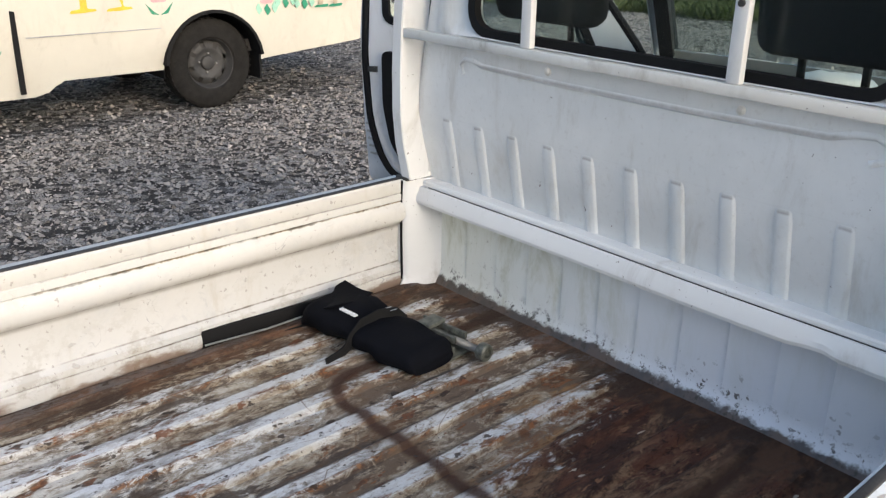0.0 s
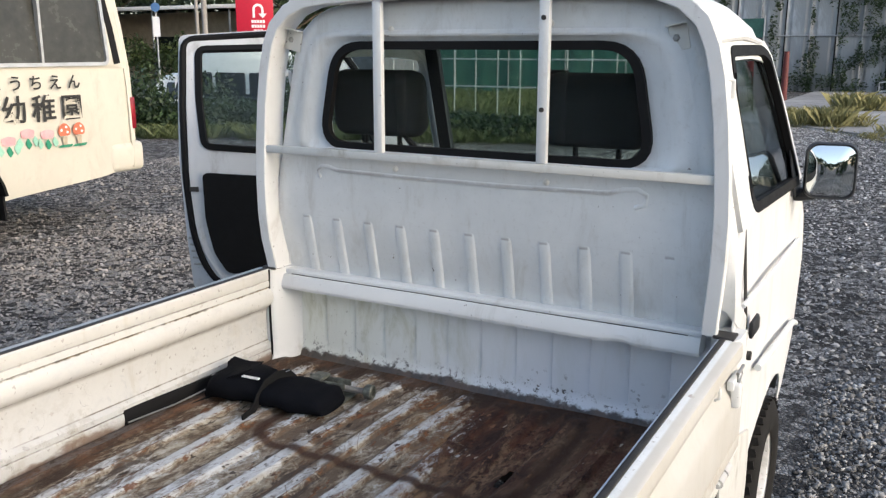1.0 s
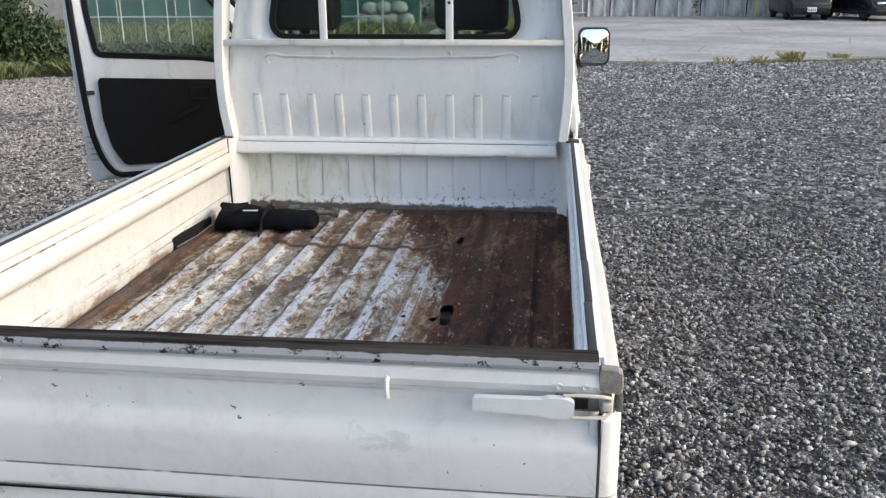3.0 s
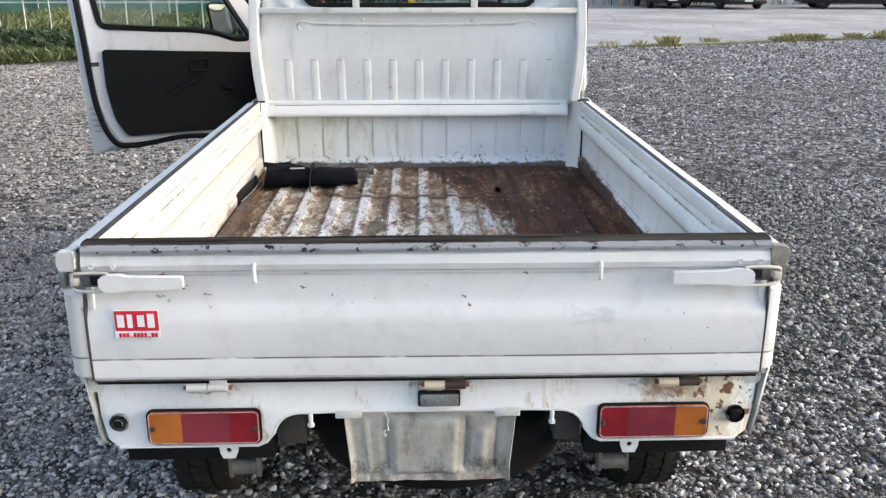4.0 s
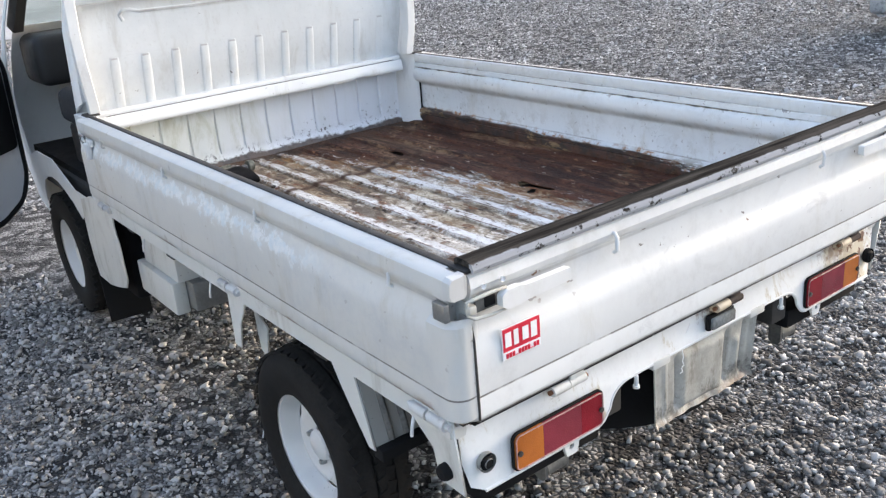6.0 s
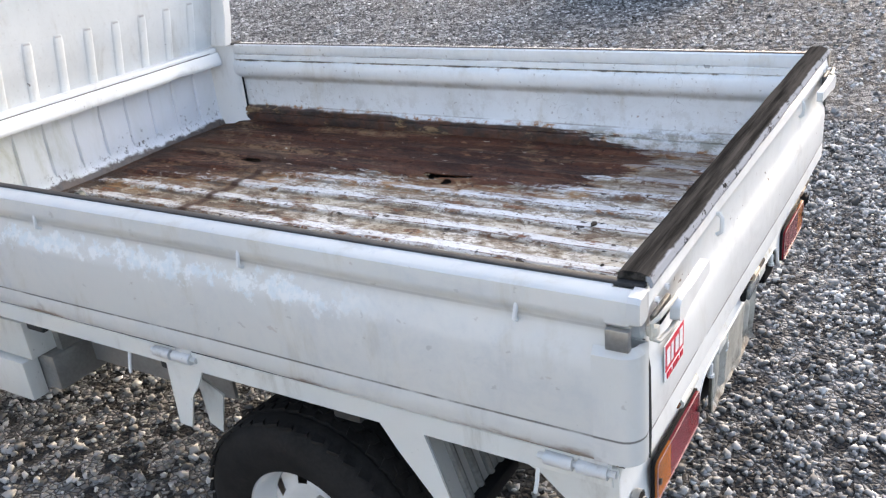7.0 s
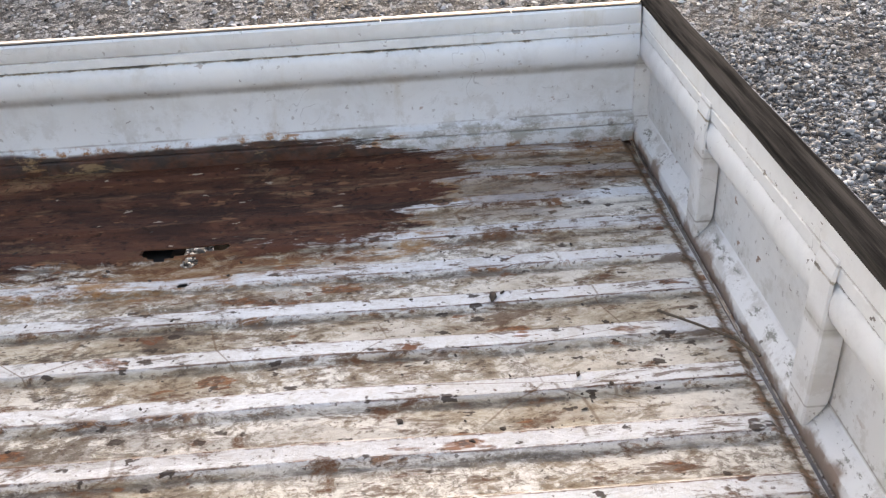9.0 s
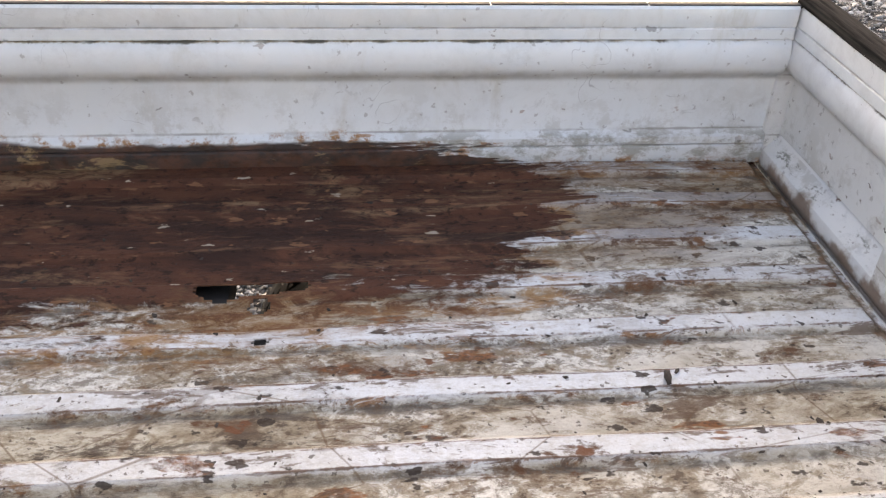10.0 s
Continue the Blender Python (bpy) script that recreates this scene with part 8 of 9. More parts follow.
def grass(name, spots, material, label, seed):
    """Upright blades; spots are (x, y, radius, height, count)."""
    rng = np.random.default_rng(seed)
    out = []
    for x, y, r, h, count in spots:
        ang, rad = rng.random(count) * 2 * np.pi, r * np.sqrt(rng.random(count))
        px, py = x + rad * np.cos(ang), y + rad * np.sin(ang)
        hh = h * (0.4 + 0.7 * rng.random(count))
        lean = rng.normal(size=(count, 2)) * 0.34 * hh[:, None]
        t = rng.random(count) * np.pi
        w = 0.0018 + 0.0022 * rng.random(count)
        dx, dy = np.cos(t) * w, np.sin(t) * w
        z = np.zeros(count)
        a = np.stack([px - dx, py - dy, z], 1)
        b = np.stack([px + dx, py + dy, z], 1)
        c = np.stack([px + lean[:, 0] * 0.8 + dx * 0.4, py + lean[:, 1] * 0.8 + dy * 0.4, hh * 0.8], 1)
        d = np.stack([px + lean[:, 0] * 1.3, py + lean[:, 1] * 1.3, hh], 1)
        out.append(np.stack([a, b, c, d], 1).reshape(-1, 3))
    return blades(name, np.concatenate(out), material, label, "grass")


rs = random.Random(3)
hedge = []
for i in range(90):
    t = i / 89
    x, y = 10.6 + 4.4 * t ** 0.9 + rs.uniform(0.2, 1.6), 14.5 - 11.0 * t + rs.uniform(-0.4, 0.4)
    low = y > 9.75
    hgt = rs.uniform(0.22, 0.48) if y < 8.6 else (rs.uniform(0.45, 0.72) if rs.random() < 0.85 else rs.uniform(0.9, 1.3)) if low else rs.uniform(0.9, 1.75)
    hedge.append((x, y, hgt * 0.50, 0.55, 0.6, hgt * 0.58, 620 if low else 1000))
leaves("shrub_hedge", hedge, "leaf", "overgrown green shrubs and tall weeds along the yard edge", "shrub", leaf=0.052, seed=2)
verge = [(10.5 + 4.6 * (i / 69) ** 0.9 + rs.uniform(-0.4, 0.5), 14.6 - 11.2 * i / 69 + rs.uniform(-0.3, 0.3), 0.45, rs.uniform(0.12, 0.30), 460) for i in range(70)]
grass("verge_grass", verge, "grass", "tall green grass in front of the shrubs", 4)
edge_spots = []
for (ax, ay), (bx, by) in zip(pad_edge[:6], pad_edge[1:7]):
    for i in range(9):
        t = (i + rs.random()) / 9
        if rs.random() < 0.62:
            big = rs.random() < 0.22
            edge_spots.append((ax + (bx - ax) * t - 0.1, ay + (by - ay) * t, rs.uniform(0.15, 0.5), rs.uniform(0.09, 0.15) if big else rs.uniform(0.02, 0.05), 90 if big else 70))
for i in range(110):
    t = i / 109
    edge_spots.append((16.35 + 1.95 * t + rs.uniform(-0.10, 0.10), -4.4 - 5.9 * t, 0.20, rs.uniform(0.025, 0.05) if rs.random() < 0.95 else rs.uniform(0.12, 0.20), 240))
for i in range(14):
    edge_spots.append((18.3 + rs.uniform(-0.3, 0.5), -10.4 - 0.12 * i, 0.25, rs.uniform(0.10, 0.26), 180))
for x, y, r, h, count in ((20.3, 1.5, 0.5, 0.40, 420), (20.2, 0.9, 0.4, 0.44, 380), (20.5, 0.4, 0.3, 0.28, 220), (26.0, 1.0, 0.5, 0.50, 400), (26.1, 0.4, 0.4, 0.44, 340), (18.7, -0.35, 0.28, 0.24, 240), (18.3, -0.75, 0.22, 0.36, 140)):
    edge_spots.append((x, y, r, h, count))
grass("edge_grass", edge_spots, "dry_grass", "dry grass tufts along the concrete edge", 5)


# rough meadow beyond the pipe fence
def meadow_material():
    s = Shade("rough_meadow", 0.9, spec=0.1)
    n = s.noise(0.8, 6, 0.7)
    f = s.noise(14, 6, 0.75)
    col = s.mix(s.span(n, 0.35, 0.65), (0.035, 0.055, 0.015), (0.085, 0.10, 0.035))
    col = s.mix(s.math("MULTIPLY", s.span(f, 0.45, 0.65), 0.6), col, (0.15, 0.14, 0.06))
    s.bump(f, 0.9, 0.08)
    return s.done(col)


bm = bmesh.new()
outline_fill(bm, [[(15.4, 3.3), (14.6, 5.5), (13.6, 8.0), (12.2, 11.0), (10.9, 14.6), (10.0, 19), (31, 19), (31, 3.3)]], lambda u, v: (u, v, 0.012 + 0.03 * noise.noise(Vector((u, v, 0)))))
tagged(part("meadow", bm, meadow_material(), smooth=0), "rough green grass beyond the gravel", "grass", kind="structure")
meadow = [(rs.uniform(15.6, 30.5), rs.uniform(3.6, 18.5), 1.1, rs.uniform(0.15, 0.32), 260) for i in range(110)]
grass("meadow_grass", meadow, "grass", "uncut green grass beyond the pipe fence", 14)


def bigtree(x, y, h, r, seed, mat_="dark_leaf"):
    rr = random.Random(seed)
    tree = empty("tree", "dark leafy tree with a broad uneven crown", "tree", (x, y, 0), group="trees behind the yard")
    bm = bmesh.new()
    trunk_h = h * 0.45
    pts = [(0, 0, 0), (0.05, 0.02, trunk_h * 0.5), (0.0, -0.05, trunk_h), (0.1, 0.0, h * 0.75)]
    rows = [[Vector(p) + Vector((math.cos(a), math.sin(a), 0)) * q for a in (k * math.pi / 4 for k in range(8))] for p, q in zip(pts, (0.24, 0.18, 0.13, 0.04))]
    caps(bm, strip(bm, rows, close_v=True))
    for k in range(7):
        a = rr.uniform(0, 6.28)
        s = Vector((0, 0, trunk_h * rr.uniform(0.7, 1.3)))
        e = s + Vector((math.cos(a), math.sin(a), 0.55)) * r * rr.uniform(0.5, 0.85)
        tube(bm, [s, (s + e) / 2 + Vector((0, 0, 0.15)), e], 0.045, 6)
    part("trunk", bm, "bark", tree)
    spots = []
    for k in range(26):
        a, q = rr.uniform(0, 6.28), r * math.sqrt(rr.random())
        z = h * rr.uniform(0.42, 1.0)
        q *= 1.0 - 0.55 * max(0, (z / h - 0.6) / 0.4)
        s = rr.uniform(0.22, 0.40) * r
        spots.append((q * math.cos(a), q * math.sin(a), z, s, s, s * 0.75, 190))
    crown = leaves("crown", spots, mat_, "", "", kind="", leaf=0.20, seed=seed)
    crown.parent = tree
    return tree


for i, (x, y, h, r) in enumerate(((38, 34, 8.5, 4.0), (36, 41, 7.5, 3.6), (43, 29, 9.5, 4.2), (30, 38, 6.0, 3.2), (50, 20, 8.0, 3.6), (53, 8.5, 7.2, 2.6), (27, 45, 6.5, 3.8), (45, 45, 9.0, 4.5), (22, 30, 4.0, 2.4), (44, 27.5, 6.5, 4.2), (46, 24.5, 6.0, 3.6), (58, -6, 6.5, 2.4), (34, 26, 4.6, 2.4))):
    bigtree(x, y, h, r, 20 + i)

# shrubs before the low building
row = [(31.4 + rs.uniform(-0.7, 0.8), 24.5 + 0.42 * i, rs.uniform(0.5, 1.9), 0.8, 0.7, rs.uniform(0.5, 0.9), 170) for i in range(40)]
leaves("roadside_shrubs", row, "bright_leaf", "green shrubs before the low building", "shrub", leaf=0.11, seed=9)

# plants climbing the hoarding
vine = []
for i in range(120):
    y = rs.choice((6.6, 5.8, 5.0, 3.6, 2.6, 2.2, 1.9, 1.6, 1.2, 0.8, 0.4, 0.1, -0.7, -1.3, -6.6, -11.5)) + rs.uniform(-0.30, 0.30)
    z0 = rs.uniform(0.1, 4.3)
    vine.append((36.95, y, z0, 0.12, rs.uniform(0.08, 0.26), rs.uniform(0.3, 0.8), 110))
for i in range(14):
    vine.append((36.9, 5.6 - 0.45 * i + rs.uniform(-0.2, 0.2), rs.uniform(0.1, 0.5), 0.3, 0.4, 0.35, 90))
for i in range(8):
    vine.append((36.95, 4.2 - 0.5 * i, 4.15 + rs.uniform(-0.25, 0.15), 0.2, 0.4, 0.25, 90))
leaves("climbing_plants", vine, "leaf", "green creepers climbing the hoarding", "creeper", leaf=0.055, seed=7)


# tree belt on the other side of the yard, behind the camera
belt = []
for i in range(150):
    belt.append((-34 + rs.uniform(-3, 3), -48 + 0.62 * i, rs.uniform(0.5, 6.5), 1.8, 1.8, 1.5, 70))
leaves("tree_belt", belt, "dark_leaf", "dark belt of trees across the yard", "trees", leaf=0.55, seed=12)


# ---- far side of the yard ----
def upright_pole(name, label, x, y, h, r, mat_, category="pole"):
    bm = bmesh.new()
    rows = [[Vector((q * math.cos(a), q * math.sin(a), z)) for a in (k * math.pi / 6 for k in range(12))] for z, q in ((0, r), (h * 0.5, r * 0.9), (h, r * 0.75))]
    caps(bm, strip(bm, rows, close_v=True))
    ob = part(name, bm, mat_)
    ob.location = (x, y, 0)
    return tagged(ob, label, category)


def build_far():
    # higher hoarding to the nearside
    wall = empty("wall_back", "grey sheet hoarding beyond the far fence", "fence", (41, 0, 0), kind="structure")
    bm = bmesh.new()
    strip(bm, [[Vector((0.04 if j in (1, 2, 10, 11) else 0.0, -0.46 + 0.92 * j / 12, z)) for j in range(13)] for z in (0.0, 5.3)])
    me = mesh_of("sheet", bm, 0)
    me.materials.append(M["sheet"])
    for i in range(13):
        ob = new("sheet", me)
        ob.parent = wall
        ob.location = (0, 22.0 - 0.92 * i, 0)
    bm = bmesh.new()
    tube(bm, [(-0.06, 22.4, 4.9), (-0.06, 10.6, 4.9)], 0.03, 8)
    part("rail", bm, "galv", wall)
    for y in (22.3, 19.4, 16.5, 13.6, 10.8):
        bm = bmesh.new()
        tube(bm, [(-0.1, y, 0), (-0.1, y, 5.7)], 0.03, 8)
        part("standard", bm, "galv", wall)
    # pipe fence inside the shrubs
    fence = empty("pipe_fence", "white pipe fence among the shrubs", "fence", (15.4, 6, 0))
    for i in range(14):
        y = -3.4 + 0.47 * i
        bm = bmesh.new()
        tube(bm, [(0, y, 0), (0, y, 1.95)], 0.012, 8)
        part("post", bm, "pipe_white", fence)
    for z in (0.9, 1.42):
        bm = bmesh.new()
        tube(bm, [(0.03, -3.5, z), (0.03, 2.8, z)], 0.014, 8)
        part("rail", bm, "pipe_white", fence)
    # green sheeting with pale sacks stacked before it
    net = empty("green_sheeting", "bright green sheeting on a frame", "sheeting", (31, 6.2, 0))
    bm = bmesh.new()
    rows = []
    for z in (0.0, 0.7, 1.4, 2.6):
        rows.append([Vector((0.05 * math.sin(y * 5 + z), y, z)) for y in [-2.0 + 0.16 * k for k in range(80)]])
    strip(bm, rows)
    part("sheet", bm, "green_net", net, thick=0.01)
    for y in (-2.0, 0.3, 2.6, 4.9, 7.2, 9.5):
        bm = bmesh.new()
        tube(bm, [(-0.06, y, 0), (-0.06, y, 2.7)], 0.025, 8)
        part("post", bm, "galv", net)
    rr = random.Random(11)
    for i, (y, z) in enumerate(((4.6, 0.22), (5.15, 0.22), (5.7, 0.22), (6.2, 0.2), (4.85, 0.62), (5.4, 0.62), (5.9, 0.60))):
        bm = bmesh.new()
        bmesh.ops.create_icosphere(bm, subdivisions=3, radius=0.3)
        for v in bm.verts:
            v.co = Vector((v.co.x * 0.9, v.co.y * 1.05, v.co.z * 0.75)) * (1 + 0.18 * noise.noise(v.co * 5 + Vector((i, 0, 0))))
        ob = part("sack", bm, "sack")
        ob.location = (30.2, y, z)
        tagged(ob, "pale full sack in a stack", "sack", "stacked sacks")
    upright_pole("red_post", "dark red painted steel post", 30, 3.3, 1.55, 0.11, "dark_red")
    # red pylon sign with pale marks
    sign = empty("pylon_sign", "tall red roadside sign with white arrow", "sign", (24.44, 20.17, 0))
    turn = Matrix.Rotation(radians(38), 4, "Z")
    bm = bmesh.new()
    box(bm, -0.12, 0.12, -0.64, 0.64, 2.12, 5.8, 0.02, 2, turn)
    face = part("face", bm, "red_sign", sign)
    bm = bmesh.new()
    box(bm, -0.1, 0.1, -0.6, 0.6, 0.0, 2.05, 0.0, 2, turn)
    part("plinth", bm, "dark_metal", sign)
    front = turn @ Matrix.Translation((-0.126, 0, 0))
    bm = bmesh.new()
    cy = -0.12
    bend = [(cy + 0.19 * math.cos(radians(t)), 2.94 + 0.19 * math.sin(radians(t))) for t in range(0, 181, 15)]
    back_bend = [(cy + 0.11 * math.cos(radians(t)), 2.94 + 0.11 * math.sin(radians(t))) for t in range(180, -1, -15)]
    hook = [(cy + 0.19, 2.66)] + bend + [(cy - 0.19, 2.80), (cy - 0.29, 2.80), (cy - 0.15, 2.64), (cy - 0.01, 2.80), (cy - 0.11, 2.80)] + back_bend + [(cy + 0.11, 2.66)]
    outline_fill(bm, [hook], lambda u, v: front @ Vector((-0.004, u, v)))
    part("arrow", bm, "white_ink", face, thick=0.008)
    for z, a, b in ((2.53, -0.34, 0.14), (2.37, -0.34, 0.14), (2.21, -0.26, 0.06), (4.55, 0.1, 0.55), (4.30, -0.35, 0.55), (4.14, -0.35, 0.50), (3.70, 0.0, 0.55)):
        bm = bmesh.new()
        n_ = max(2, int((b - a) / 0.085))
        for k in range(n_):
            y = a + (b - a) * k / n_
            box(bm, -0.012, 0.0, y, y + (b - a) / n_ * 0.78, z - 0.05, z + 0.05, 0.0, 2, front)
        part("bars", bm, "white_ink", face)
    upright_pole("utility_pole", "grey concrete utility pole", 27.5, 25.5, 9.0, 0.12, "pole")
    upright_pole("utility_pole", "grey concrete utility pole", 33.0, 20.6, 9.0, 0.20, "pole")
    upright_pole("utility_pole", "slim grey pole with bands", 29.0, 27.4, 8.0, 0.085, "pole")
    upright_pole("lamp_post", "slim galvanised steel lamp post", 45.0, 19.0, 7.5, 0.06, "galv")
    upright_pole("marker_pole", "thin faded yellow pole against the hoarding", 36.6, -0.10, 3.1, 0.024, "faded_yellow")
    pole = upright_pole("utility_pole", "slim pale utility pole with wires", 45.0, 7.0, 9.0, 0.13, "pole")
    for z, drop in ((5.45, 0.20), (5.15, 0.28), (4.85, 0.15)):
        bm = bmesh.new()
        tube(bm, [(0.0, -1.0 * k, z - drop * math.sin(math.pi * k / 26)) for k in range(27)], 0.014, 5)
        part("wire", bm, "dark_metal", pole)
    upright_pole("marker_pole", "thin yellow painted pole", 36.4, -8.6, 2.4, 0.03, "yellow")
    # blue round road sign
    post = upright_pole("road_sign", "small blue and white road sign on a post", 25.0, 25.6, 3.6, 0.04, "galv", "sign")
    bm = bmesh.new()
    lathe(bm, [(0.0, -0.01), (0.17, -0.01), (0.17, 0.01), (0.0, 0.01)], 24, pose(-0.06, -0.06, 3.15, 0, 0, -45))
    part("disc", bm, "blue", post)
    bm = bmesh.new()
    box(bm, -0.13, 0.13, -0.01, 0.01, 2.05, 2.80, 0.0, 2, pose(-0.06, -0.06, 0, 0, 0, -45))
    part("plate", bm, "white_ink", post)
    # low building with a pale lean-to roof, and a white shed
    house = empty("building", "weathered low building with a pale lean-to roof", "building", (34, 36, 0))
    boxed("wall", "wall_warm", house, 0, 8, -9, 6, 0, 3.4)
    bm = bmesh.new()
    box(bm, -2.6, 8.4, -9.6, 6.4, 3.55, 3.72, 0.02, 2, pose(0, 0, 0, 0, -3, 0))
    part("roof", bm, "roof_tin", house)
    for y in (-8, -3, 2, 6):
        bm = bmesh.new()
        tube(bm, [(-2.3, y, 0), (-2.3, y, 3.5)], 0.05, 8)
        part("column", bm, "galv", house)
    for y in (-6.5, -2.5, 1.5):
        boxed("window", "car_glass", house, -0.05, 0.03, y, y + 1.8, 1.0, 2.2)
    shed = empty("shed", "small blue-grey shed with a flat roof", "shed", (33, 23.5, 0))
    boxed("wall", "blue_grey", shed, 0, 4, -2.5, 3.2, 0, 2.35)
    boxed("roof", "blue_grey", shed, -0.25, 4.2, -2.7, 3.4, 2.35, 2.5)
    boxed("door", "galv", shed, -0.03, 0.02, -0.4, 0.5, 0.0, 1.95)
    # ladder lying on its side, paint can
    lad = empty("ladder", "white ladder lying against the hoarding", "ladder", (36.5, -0.42, 0))
    for name_, a, b in (("rail", (0, 1.35, 0.10), (0, -1.45, 0.22)), ("rail", (0.05, 0.6, 0.55), (0.05, -1.35, 1.02))):
        bm = bmesh.new()
        tube(bm, [a, b], 0.03, 8)
        part(name_, bm, "pipe_white", lad)
    for k in range(5):
        t = k / 4
        y = 0.45 - 1.75 * t
        bm = bmesh.new()
        tube(bm, [(0, y, 0.14 + 0.07 * t), (0.05, y + 0.05, 0.57 + 0.43 * t)], 0.022, 8)
        part("rung", bm, "pipe_white", lad)
    bm = bmesh.new()
    tube(bm, [(0, 1.35, 0.10), (0, 1.36, 0.42), (0.02, 0.6, 0.55)], 0.026, 8)
    part("foot", bm, "pipe_white", lad)
    can = empty("oil_can", "square yellow can with a blue top", "can", (36.45, 0.22, 0))
    boxed("body", "yellow", can, -0.14, 0.14, -0.14, 0.14, 0.035, 0.36, bevel=0.02)
    boxed("top", "blue", can, -0.15, 0.15, -0.15, 0.15, 0.36, 0.50, bevel=0.03)


build_far()


# ---- loose things in the bed ----
def build_bag():
    bag = empty("tool_pouch", "black nylon tool pouch with strap, lying in the bed", "pouch", (1.752, 0.440, 0.640))
    turn = radians(-86.0)
    bag.rotation_euler = (0, 0, turn)
    bm = bmesh.new()
    n, k = 26, 20
    rows = []
    for i in range(n + 1):
        t = i / n
        u = -0.180 + 0.36 * t
        fat = min(1.0, (t / 0.02) ** 0.5 if t < 0.02 else 1.0, ((1 - t) / 0.04) ** 0.5 if t > 0.96 else 1.0)
        h = (0.036 - 0.010 * t + 0.004 * math.exp(-((t - 0.30) / 0.13) ** 2)) * (0.6 + 0.4 * fat)
        if abs(t - 0.45) < 0.05:
            h *= 0.93
        w = 0.080 * (0.93 + 0.07 * fat) * (1.04 - 0.18 * t) * (1 + 0.05 * math.sin(t * 11))
        ring = []
        for j in range(k):
            a = 2 * math.pi * j / k
            ca, sa = math.cos(a), math.sin(a)
            y = w * math.copysign(abs(ca) ** 0.7, ca)
            z = h * math.copysign(abs(sa) ** 0.75, sa) + h
            q = 0.005 * noise.noise(Vector((u * 22, y * 22, z * 22))) + 0.0025 * noise.noise(Vector((u * 60, y * 30, z * 40)))
            ring.append(Vector((u, y + q, max(0.0, z + q))))
        rows.append(ring)
    caps(bm, strip(bm, rows, close_v=True))
    part("body", bm, "nylon", bag, smooth=60)
    bm = bmesh.new()
    rows = []
    for i in range(9):
        t = i / 8
        u = -0.176 + 0.09 * t
        rows.append([Vector((u - 0.012 * (1 - t) * (y > 0.02), y, 0.0735 + 0.003 * t - 0.030 * (1 - t) * (0.06 - y) / 0.12 + 0.004 * math.sin(y * 40 + t * 4))) for y in [-0.062 + 0.0155 * j for j in range(9)]])
    strip(bm, rows)
    part("flap", bm, "nylon", bag, "loose open flap", thick=0.003, smooth=60)
    bm = bmesh.new()
    tube(bm, [(0.010, 0.076, 0.004), (0.008, 0.074, 0.040), (0.006, 0.05, 0.064), (0.004, 0.0, 0.074), (0.000, -0.045, 0.066), (-0.004, -0.070, 0.040), (-0.006, -0.084, 0.016), (-0.004, -0.11, 0.006), (0.000, -0.150, 0.003)], 0.0, flat=(0.011, 0.0018))
    part("strap", bm, "rubber", bag, "worn webbing strap")
    bm = bmesh.new()
    for k in range(6):
        box(bm, -0.080 + 0.0095 * k, -0.080 + 0.0095 * k + 0.0065, -0.046, -0.036, 0.0700, 0.0735, 0.0)
    part("white_marks", bm, "white_ink", bag)
    bm = bmesh.new()
    for u in (-0.006, 0.012):
        tube(bm, [(u, 0.028, 0.074), (u + 0.003, 0.045, 0.074)], 0.0018, 6)
    part("studs", bm, "chrome", bag)
    # closed scissor jack behind the pouch
    jack = empty("screw_jack", "greasy grey screw jack lying on the floor", "jack", (1.86, 0.30, 0.640))
    jack.rotation_euler = (0, 0, radians(-84))
    for y, z in ((-0.022, 0.016), (0.022, 0.016), (-0.018, 0.038), (0.018, 0.038)):
        boxed("arm", "jack_steel", jack, -0.11, 0.02, y - 0.004, y + 0.004, z - 0.009, z + 0.008, bevel=0.002)
    boxed("saddle", "jack_steel", jack, -0.09, -0.05, -0.028, 0.028, 0.042, 0.054, bevel=0.004)
    boxed("base", "jack_steel", jack, -0.06, 0.03, -0.045, 0.045, 0.0, 0.006)
    bm = bmesh.new()
    tube(bm, [(-0.12, 0, 0.027), (0.075, 0, 0.027)], 0.007, 10)
    for k in range(24):
        lathe(bm, [(0.007, -0.0015), (0.0092, 0.0), (0.007, 0.0015)], 10, pose(0.0 + 0.003 * k, 0, 0.027, 0, 0, 90))
    part("screw", bm, "steel", jack)
    bm = bmesh.new()
    lathe(bm, [(0.007, -0.013), (0.017, -0.013), (0.020, -0.010), (0.020, 0.008), (0.017, 0.011), (0.011, 0.011), (0.010, 0.003), (0.0, 0.003)], 20, pose(0.088, 0, 0.028, 0, 0, -90))
    part("nut", bm, "jack_steel", jack)
    # black rubber strip along the foot of the gate
    trim = empty("rubber_trim", "strip of black rubber trim lying by the gate", "trim strip", (1.585, 0.655, 0.632))
    trim.rotation_euler = (0, 0, radians(-4))
    boxed("web", "rubber", trim, -0.15, 0.15, 0.008, 0.016, 0.0, 0.046, bevel=0.002)
    boxed("flange", "rubber", trim, -0.155, 0.145, -0.024, 0.008, 0.0, 0.007, bevel=0.002)
    bm = bmesh.new()
    tube(bm, [(-0.15, -0.006, 0.018), (0.0, -0.006, 0.015), (0.14, -0.004, 0.022)], 0.0025, 6)
    part("edge_wire", bm, "steel", trim)
    wire = new("wire")
    wire.location = (1.70, 0.60, 0.645)
    tagged(wire, "short bent wire with a white tip on the floor", "wire")
    bm = bmesh.new()
    tube(bm, [(0.03, 0.06, 0.012), (0.0, 0.03, 0.004), (-0.03, -0.02, 0.001), (-0.02, -0.08, 0.001)], 0.0018, 6)
    part("strand", bm, "steel", wire)
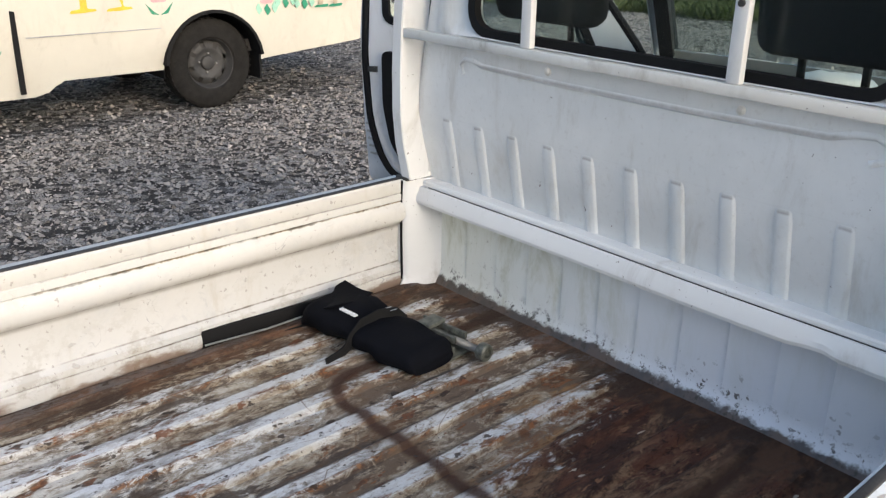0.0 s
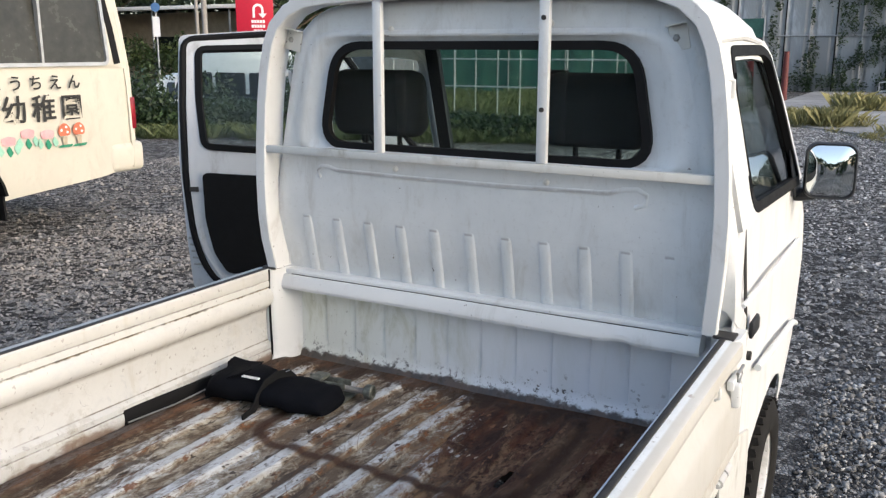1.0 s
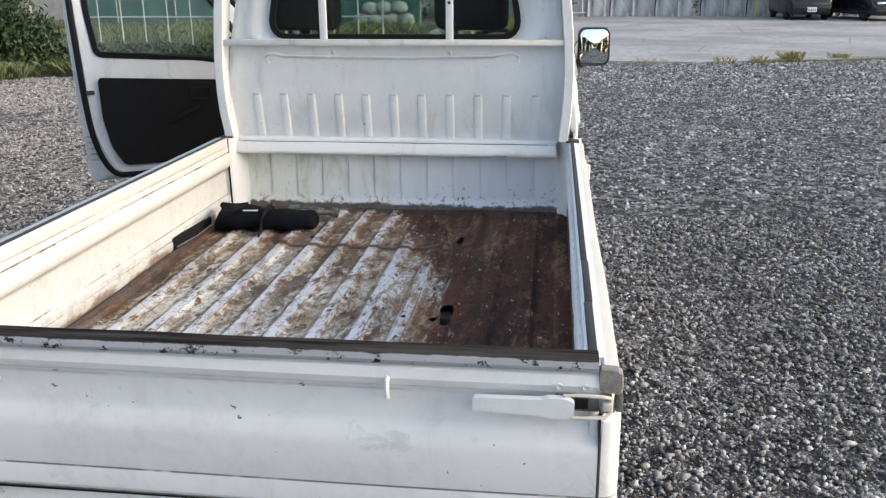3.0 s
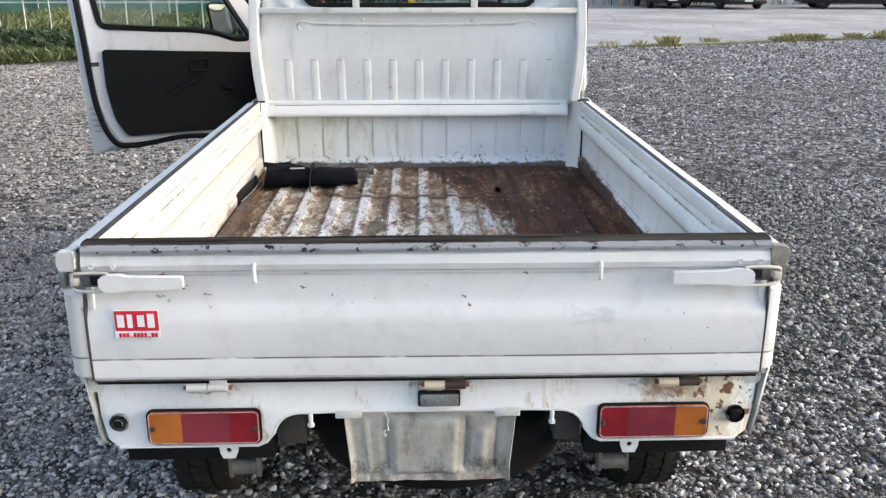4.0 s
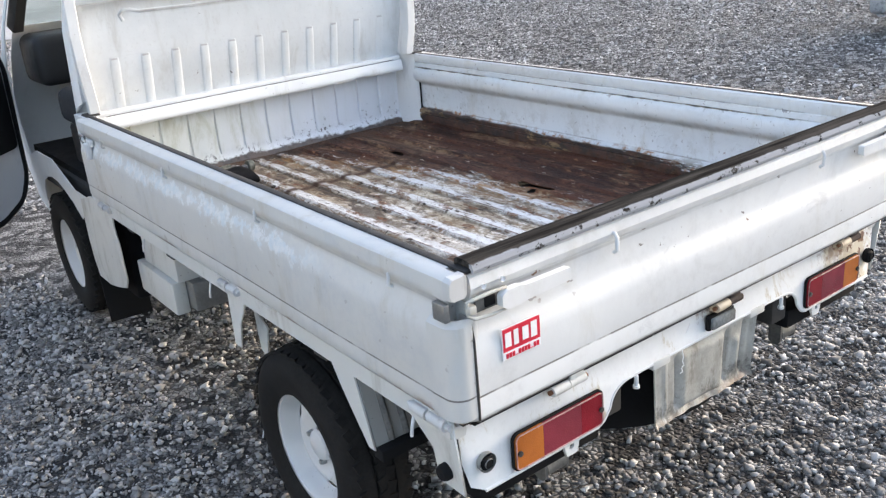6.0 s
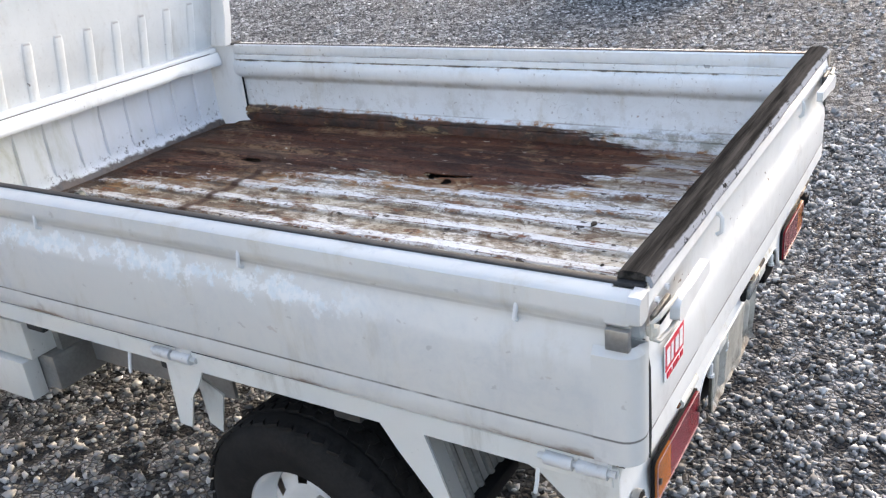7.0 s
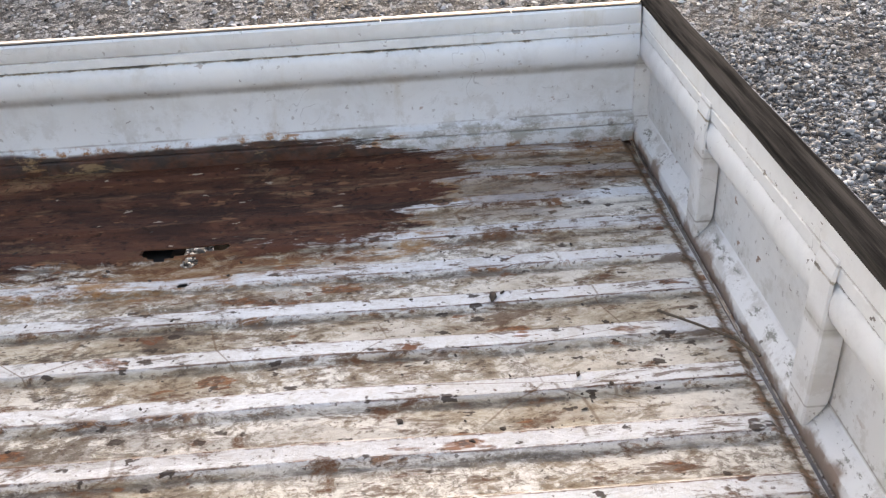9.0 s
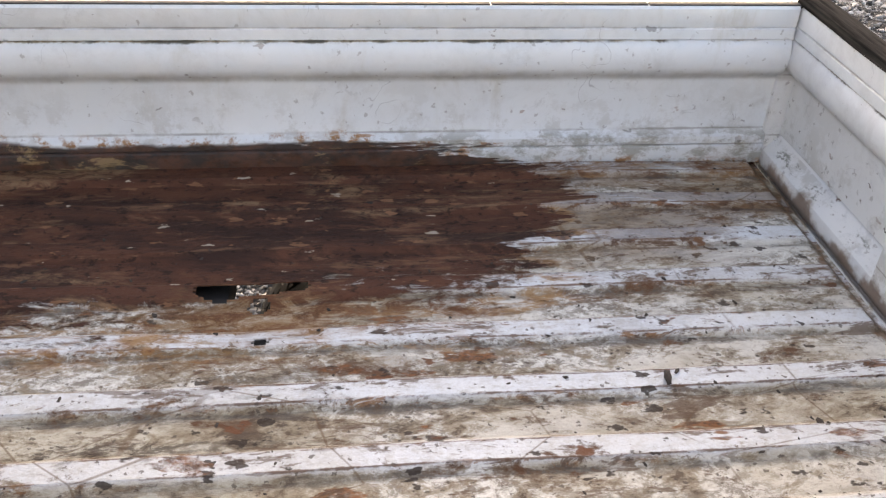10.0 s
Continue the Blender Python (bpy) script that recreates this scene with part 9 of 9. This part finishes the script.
    bm = bmesh.new()
    tube(bm, [(0.045, 0.064, 0.018), (0.03, 0.06, 0.012)], 0.004, 8)
    part("tip", bm, "white_ink", wire)
    # a twig, and crumbs of dirt
    bm = bmesh.new()
    tube(bm, [(0.155, -0.03, 0.645), (0.11, 0.01, 0.646), (0.065, 0.055, 0.648), (0.045, 0.10, 0.650)], 0.0022, 6)
    tagged(part("twig", bm, "bark"), "thin dry twig on the bed floor", "twig")
    rr = random.Random(17)
    bm = bmesh.new()
    def crumb(x, y, s, flat):
        r = bmesh.ops.create_icosphere(bm, subdivisions=1, radius=s, matrix=Matrix.Translation((x, y, floor_height(x, y) + s * flat * 0.4)) @ Matrix.Rotation(rr.uniform(0, 6.3), 4, "Z") @ Matrix.Diagonal((rr.uniform(1.0, 2.0), rr.uniform(0.6, 1.0), flat, 1)))
        for v in r["verts"]:
            v.co += Vector((rr.uniform(-1, 1), rr.uniform(-1, 1), rr.uniform(-0.3, 0.3))) * s * 0.35

    for k in range(420):
        crumb(rr.uniform(0.1, 2.03), rr.uniform(-0.64, 0.64), rr.choice((0.0012, 0.0015, 0.002, 0.0025, 0.0032)), 0.5)
    for x, y, s in ((1.643, 0.239, 0.010), (0.40, -0.103, 0.008), (0.235, -0.02, 0.005), (0.55, 0.16, 0.005), (0.66, 0.30, 0.005), (0.30, 0.10, 0.005)):
        crumb(x, y, s, 0.7)
    tagged(part("dirt_crumbs", bm, "crumb", smooth=0), "dark crumbs of dirt and rust on the bed floor", "dirt", kind="stuff")


M["jack_steel"] = plain("greasy_steel", (0.12, 0.125, 0.105), 0.55, 0.4, vary=0.6, scale=60)
M["crumb"] = plain("dirt_crumb", (0.045, 0.034, 0.026), 0.9, vary=0.5, scale=60)
build_bag()


# ---- loose gravel on the yard ----
def stones(name, areas, label, seed, simple=False):
    """Crushed stones, areas as (x0, x1, y0, y1, count, smallest, largest)."""
    rng = np.random.default_rng(seed)
    base = np.array([(x, y, z) for x in (-1, 1) for y in (-1, 1) for z in (-1, 1)]) * 0.66
    tris = np.array([(0, 1, 3), (0, 3, 2), (4, 6, 7), (4, 7, 5), (0, 4, 5), (0, 5, 1), (2, 3, 7), (2, 7, 6), (0, 2, 6), (0, 6, 4), (1, 5, 7), (1, 7, 3)])
    if simple:
        base = np.array([(1, 0, 0), (-1, 0, 0), (0, 1, 0), (0, -1, 0), (0, 0, 1), (0, 0, -1)]) * 1.15
        base[5, 2] = 0.0
        tris = np.array([(0, 2, 4), (2, 1, 4), (1, 3, 4), (3, 0, 4)])
    k = len(base)
    cs, ss = [], []
    for x0, x1, y0, y1, count, lo, hi in areas:
        cs.append(np.stack([rng.uniform(x0, x1, count), rng.uniform(y0, y1, count)], 1))
        ss.append(lo + (hi - lo) * rng.random(count) ** 2.3)
    c, s = np.concatenate(cs), np.concatenate(ss)
    n = len(c)
    shape = base[None] * (0.62 + 0.62 * rng.random((n, k, 1))) + rng.normal(size=(n, k, 3)) * 0.13
    shape = shape * np.stack([np.ones(n), 0.60 + 0.35 * rng.random(n), 0.40 + 0.35 * rng.random(n)], 1)[:, None, :]
    ax = rng.random(n) * 2 * np.pi
    tilt = rng.normal(size=n) * 0.45
    ca, sa, ct, st = np.cos(ax), np.sin(ax), np.cos(tilt), np.sin(tilt)
    x, y, z = shape[..., 0], shape[..., 1], shape[..., 2]
    x, z = x * ct[:, None] - z * st[:, None], x * st[:, None] + z * ct[:, None]
    x, y = x * ca[:, None] - y * sa[:, None], x * sa[:, None] + y * ca[:, None]
    v = np.stack([x, y, z], 2) * s[:, None, None] * 0.5
    v[..., 0] += c[:, 0:1]
    v[..., 1] += c[:, 1:2]
    v[..., 2] += (s * rng.uniform(-0.05, 0.22, n) - 0.006)[:, None]
    f = (tris[None] + k * np.arange(n)[:, None, None]).reshape(-1)
    me = bpy.data.meshes.new(name)
    me.vertices.add(n * k)
    me.vertices.foreach_set("co", v.astype(np.float32).ravel())
    me.loops.add(len(f))
    me.loops.foreach_set("vertex_index", f.astype(np.int32))
    me.polygons.add(len(f) // 3)
    me.polygons.foreach_set("loop_start", np.arange(0, len(f), 3, dtype=np.int32))
    me.update(calc_edges=True)
    me.materials.append(M["stones"])
    return tagged(new(name, me), label, "gravel", kind="stuff")


stones("gravel_near", [(-1.5, 3.4, 0.72, 3.0, 50000, 0.007, 0.029), (-1.5, 4.6, -3.3, -0.72, 50000, 0.008, 0.032), (-1.5, 0.3, -0.75, 0.75, 9000, 0.008, 0.034), (0.3, 2.6, -0.75, 0.75, 5000, 0.010, 0.038), (-4.2, -1.5, -3.6, 0.6, 12000, 0.010, 0.037), (-1.5, 4.6, -3.3, -0.75, 2600, 0.026, 0.050), (-1.5, 3.4, 0.75, 3.0, 1600, 0.024, 0.044)], "loose grey crushed stones round the truck", 31)
stones("gravel_far", [(-6.0, 10.0, -8.5, -3.3, 46000, 0.012, 0.046), (3.4, 9.0, 0.8, 5.6, 27000, 0.010, 0.040), (2.0, 12.0, 5.6, 9.0, 9000, 0.012, 0.046), (4.6, 12.0, -3.3, 0.8, 20000, 0.012, 0.046), (-1.5, 3.4, 3.0, 5.6, 14000, 0.010, 0.040), (10.0, 18.3, -12.0, -3.3, 36000, 0.018, 0.060), (12.0, 16.5, -3.3, 3.2, 15000, 0.018, 0.060), (16.5, 20.5, -1.2, 3.2, 9000, 0.022, 0.065), (9.0, 13.0, 0.8, 9.0, 16000, 0.016, 0.056), (2.0, 10.0, -15.0, -8.5, 20000, 0.018, 0.060)], "loose crushed stones further off", 32, True)

# the yard lies a little lower than the datum of the truck
IN_THE_TRUCK = ("kei_truck", "tool_pouch", "screw_jack", "rubber_trim", "wire", "twig", "dirt_crumbs", "sun", "camera")
for ob in list(scene.objects):
    if ob.parent is None and ob.name not in IN_THE_TRUCK:
        ob.location.z -= 0.03
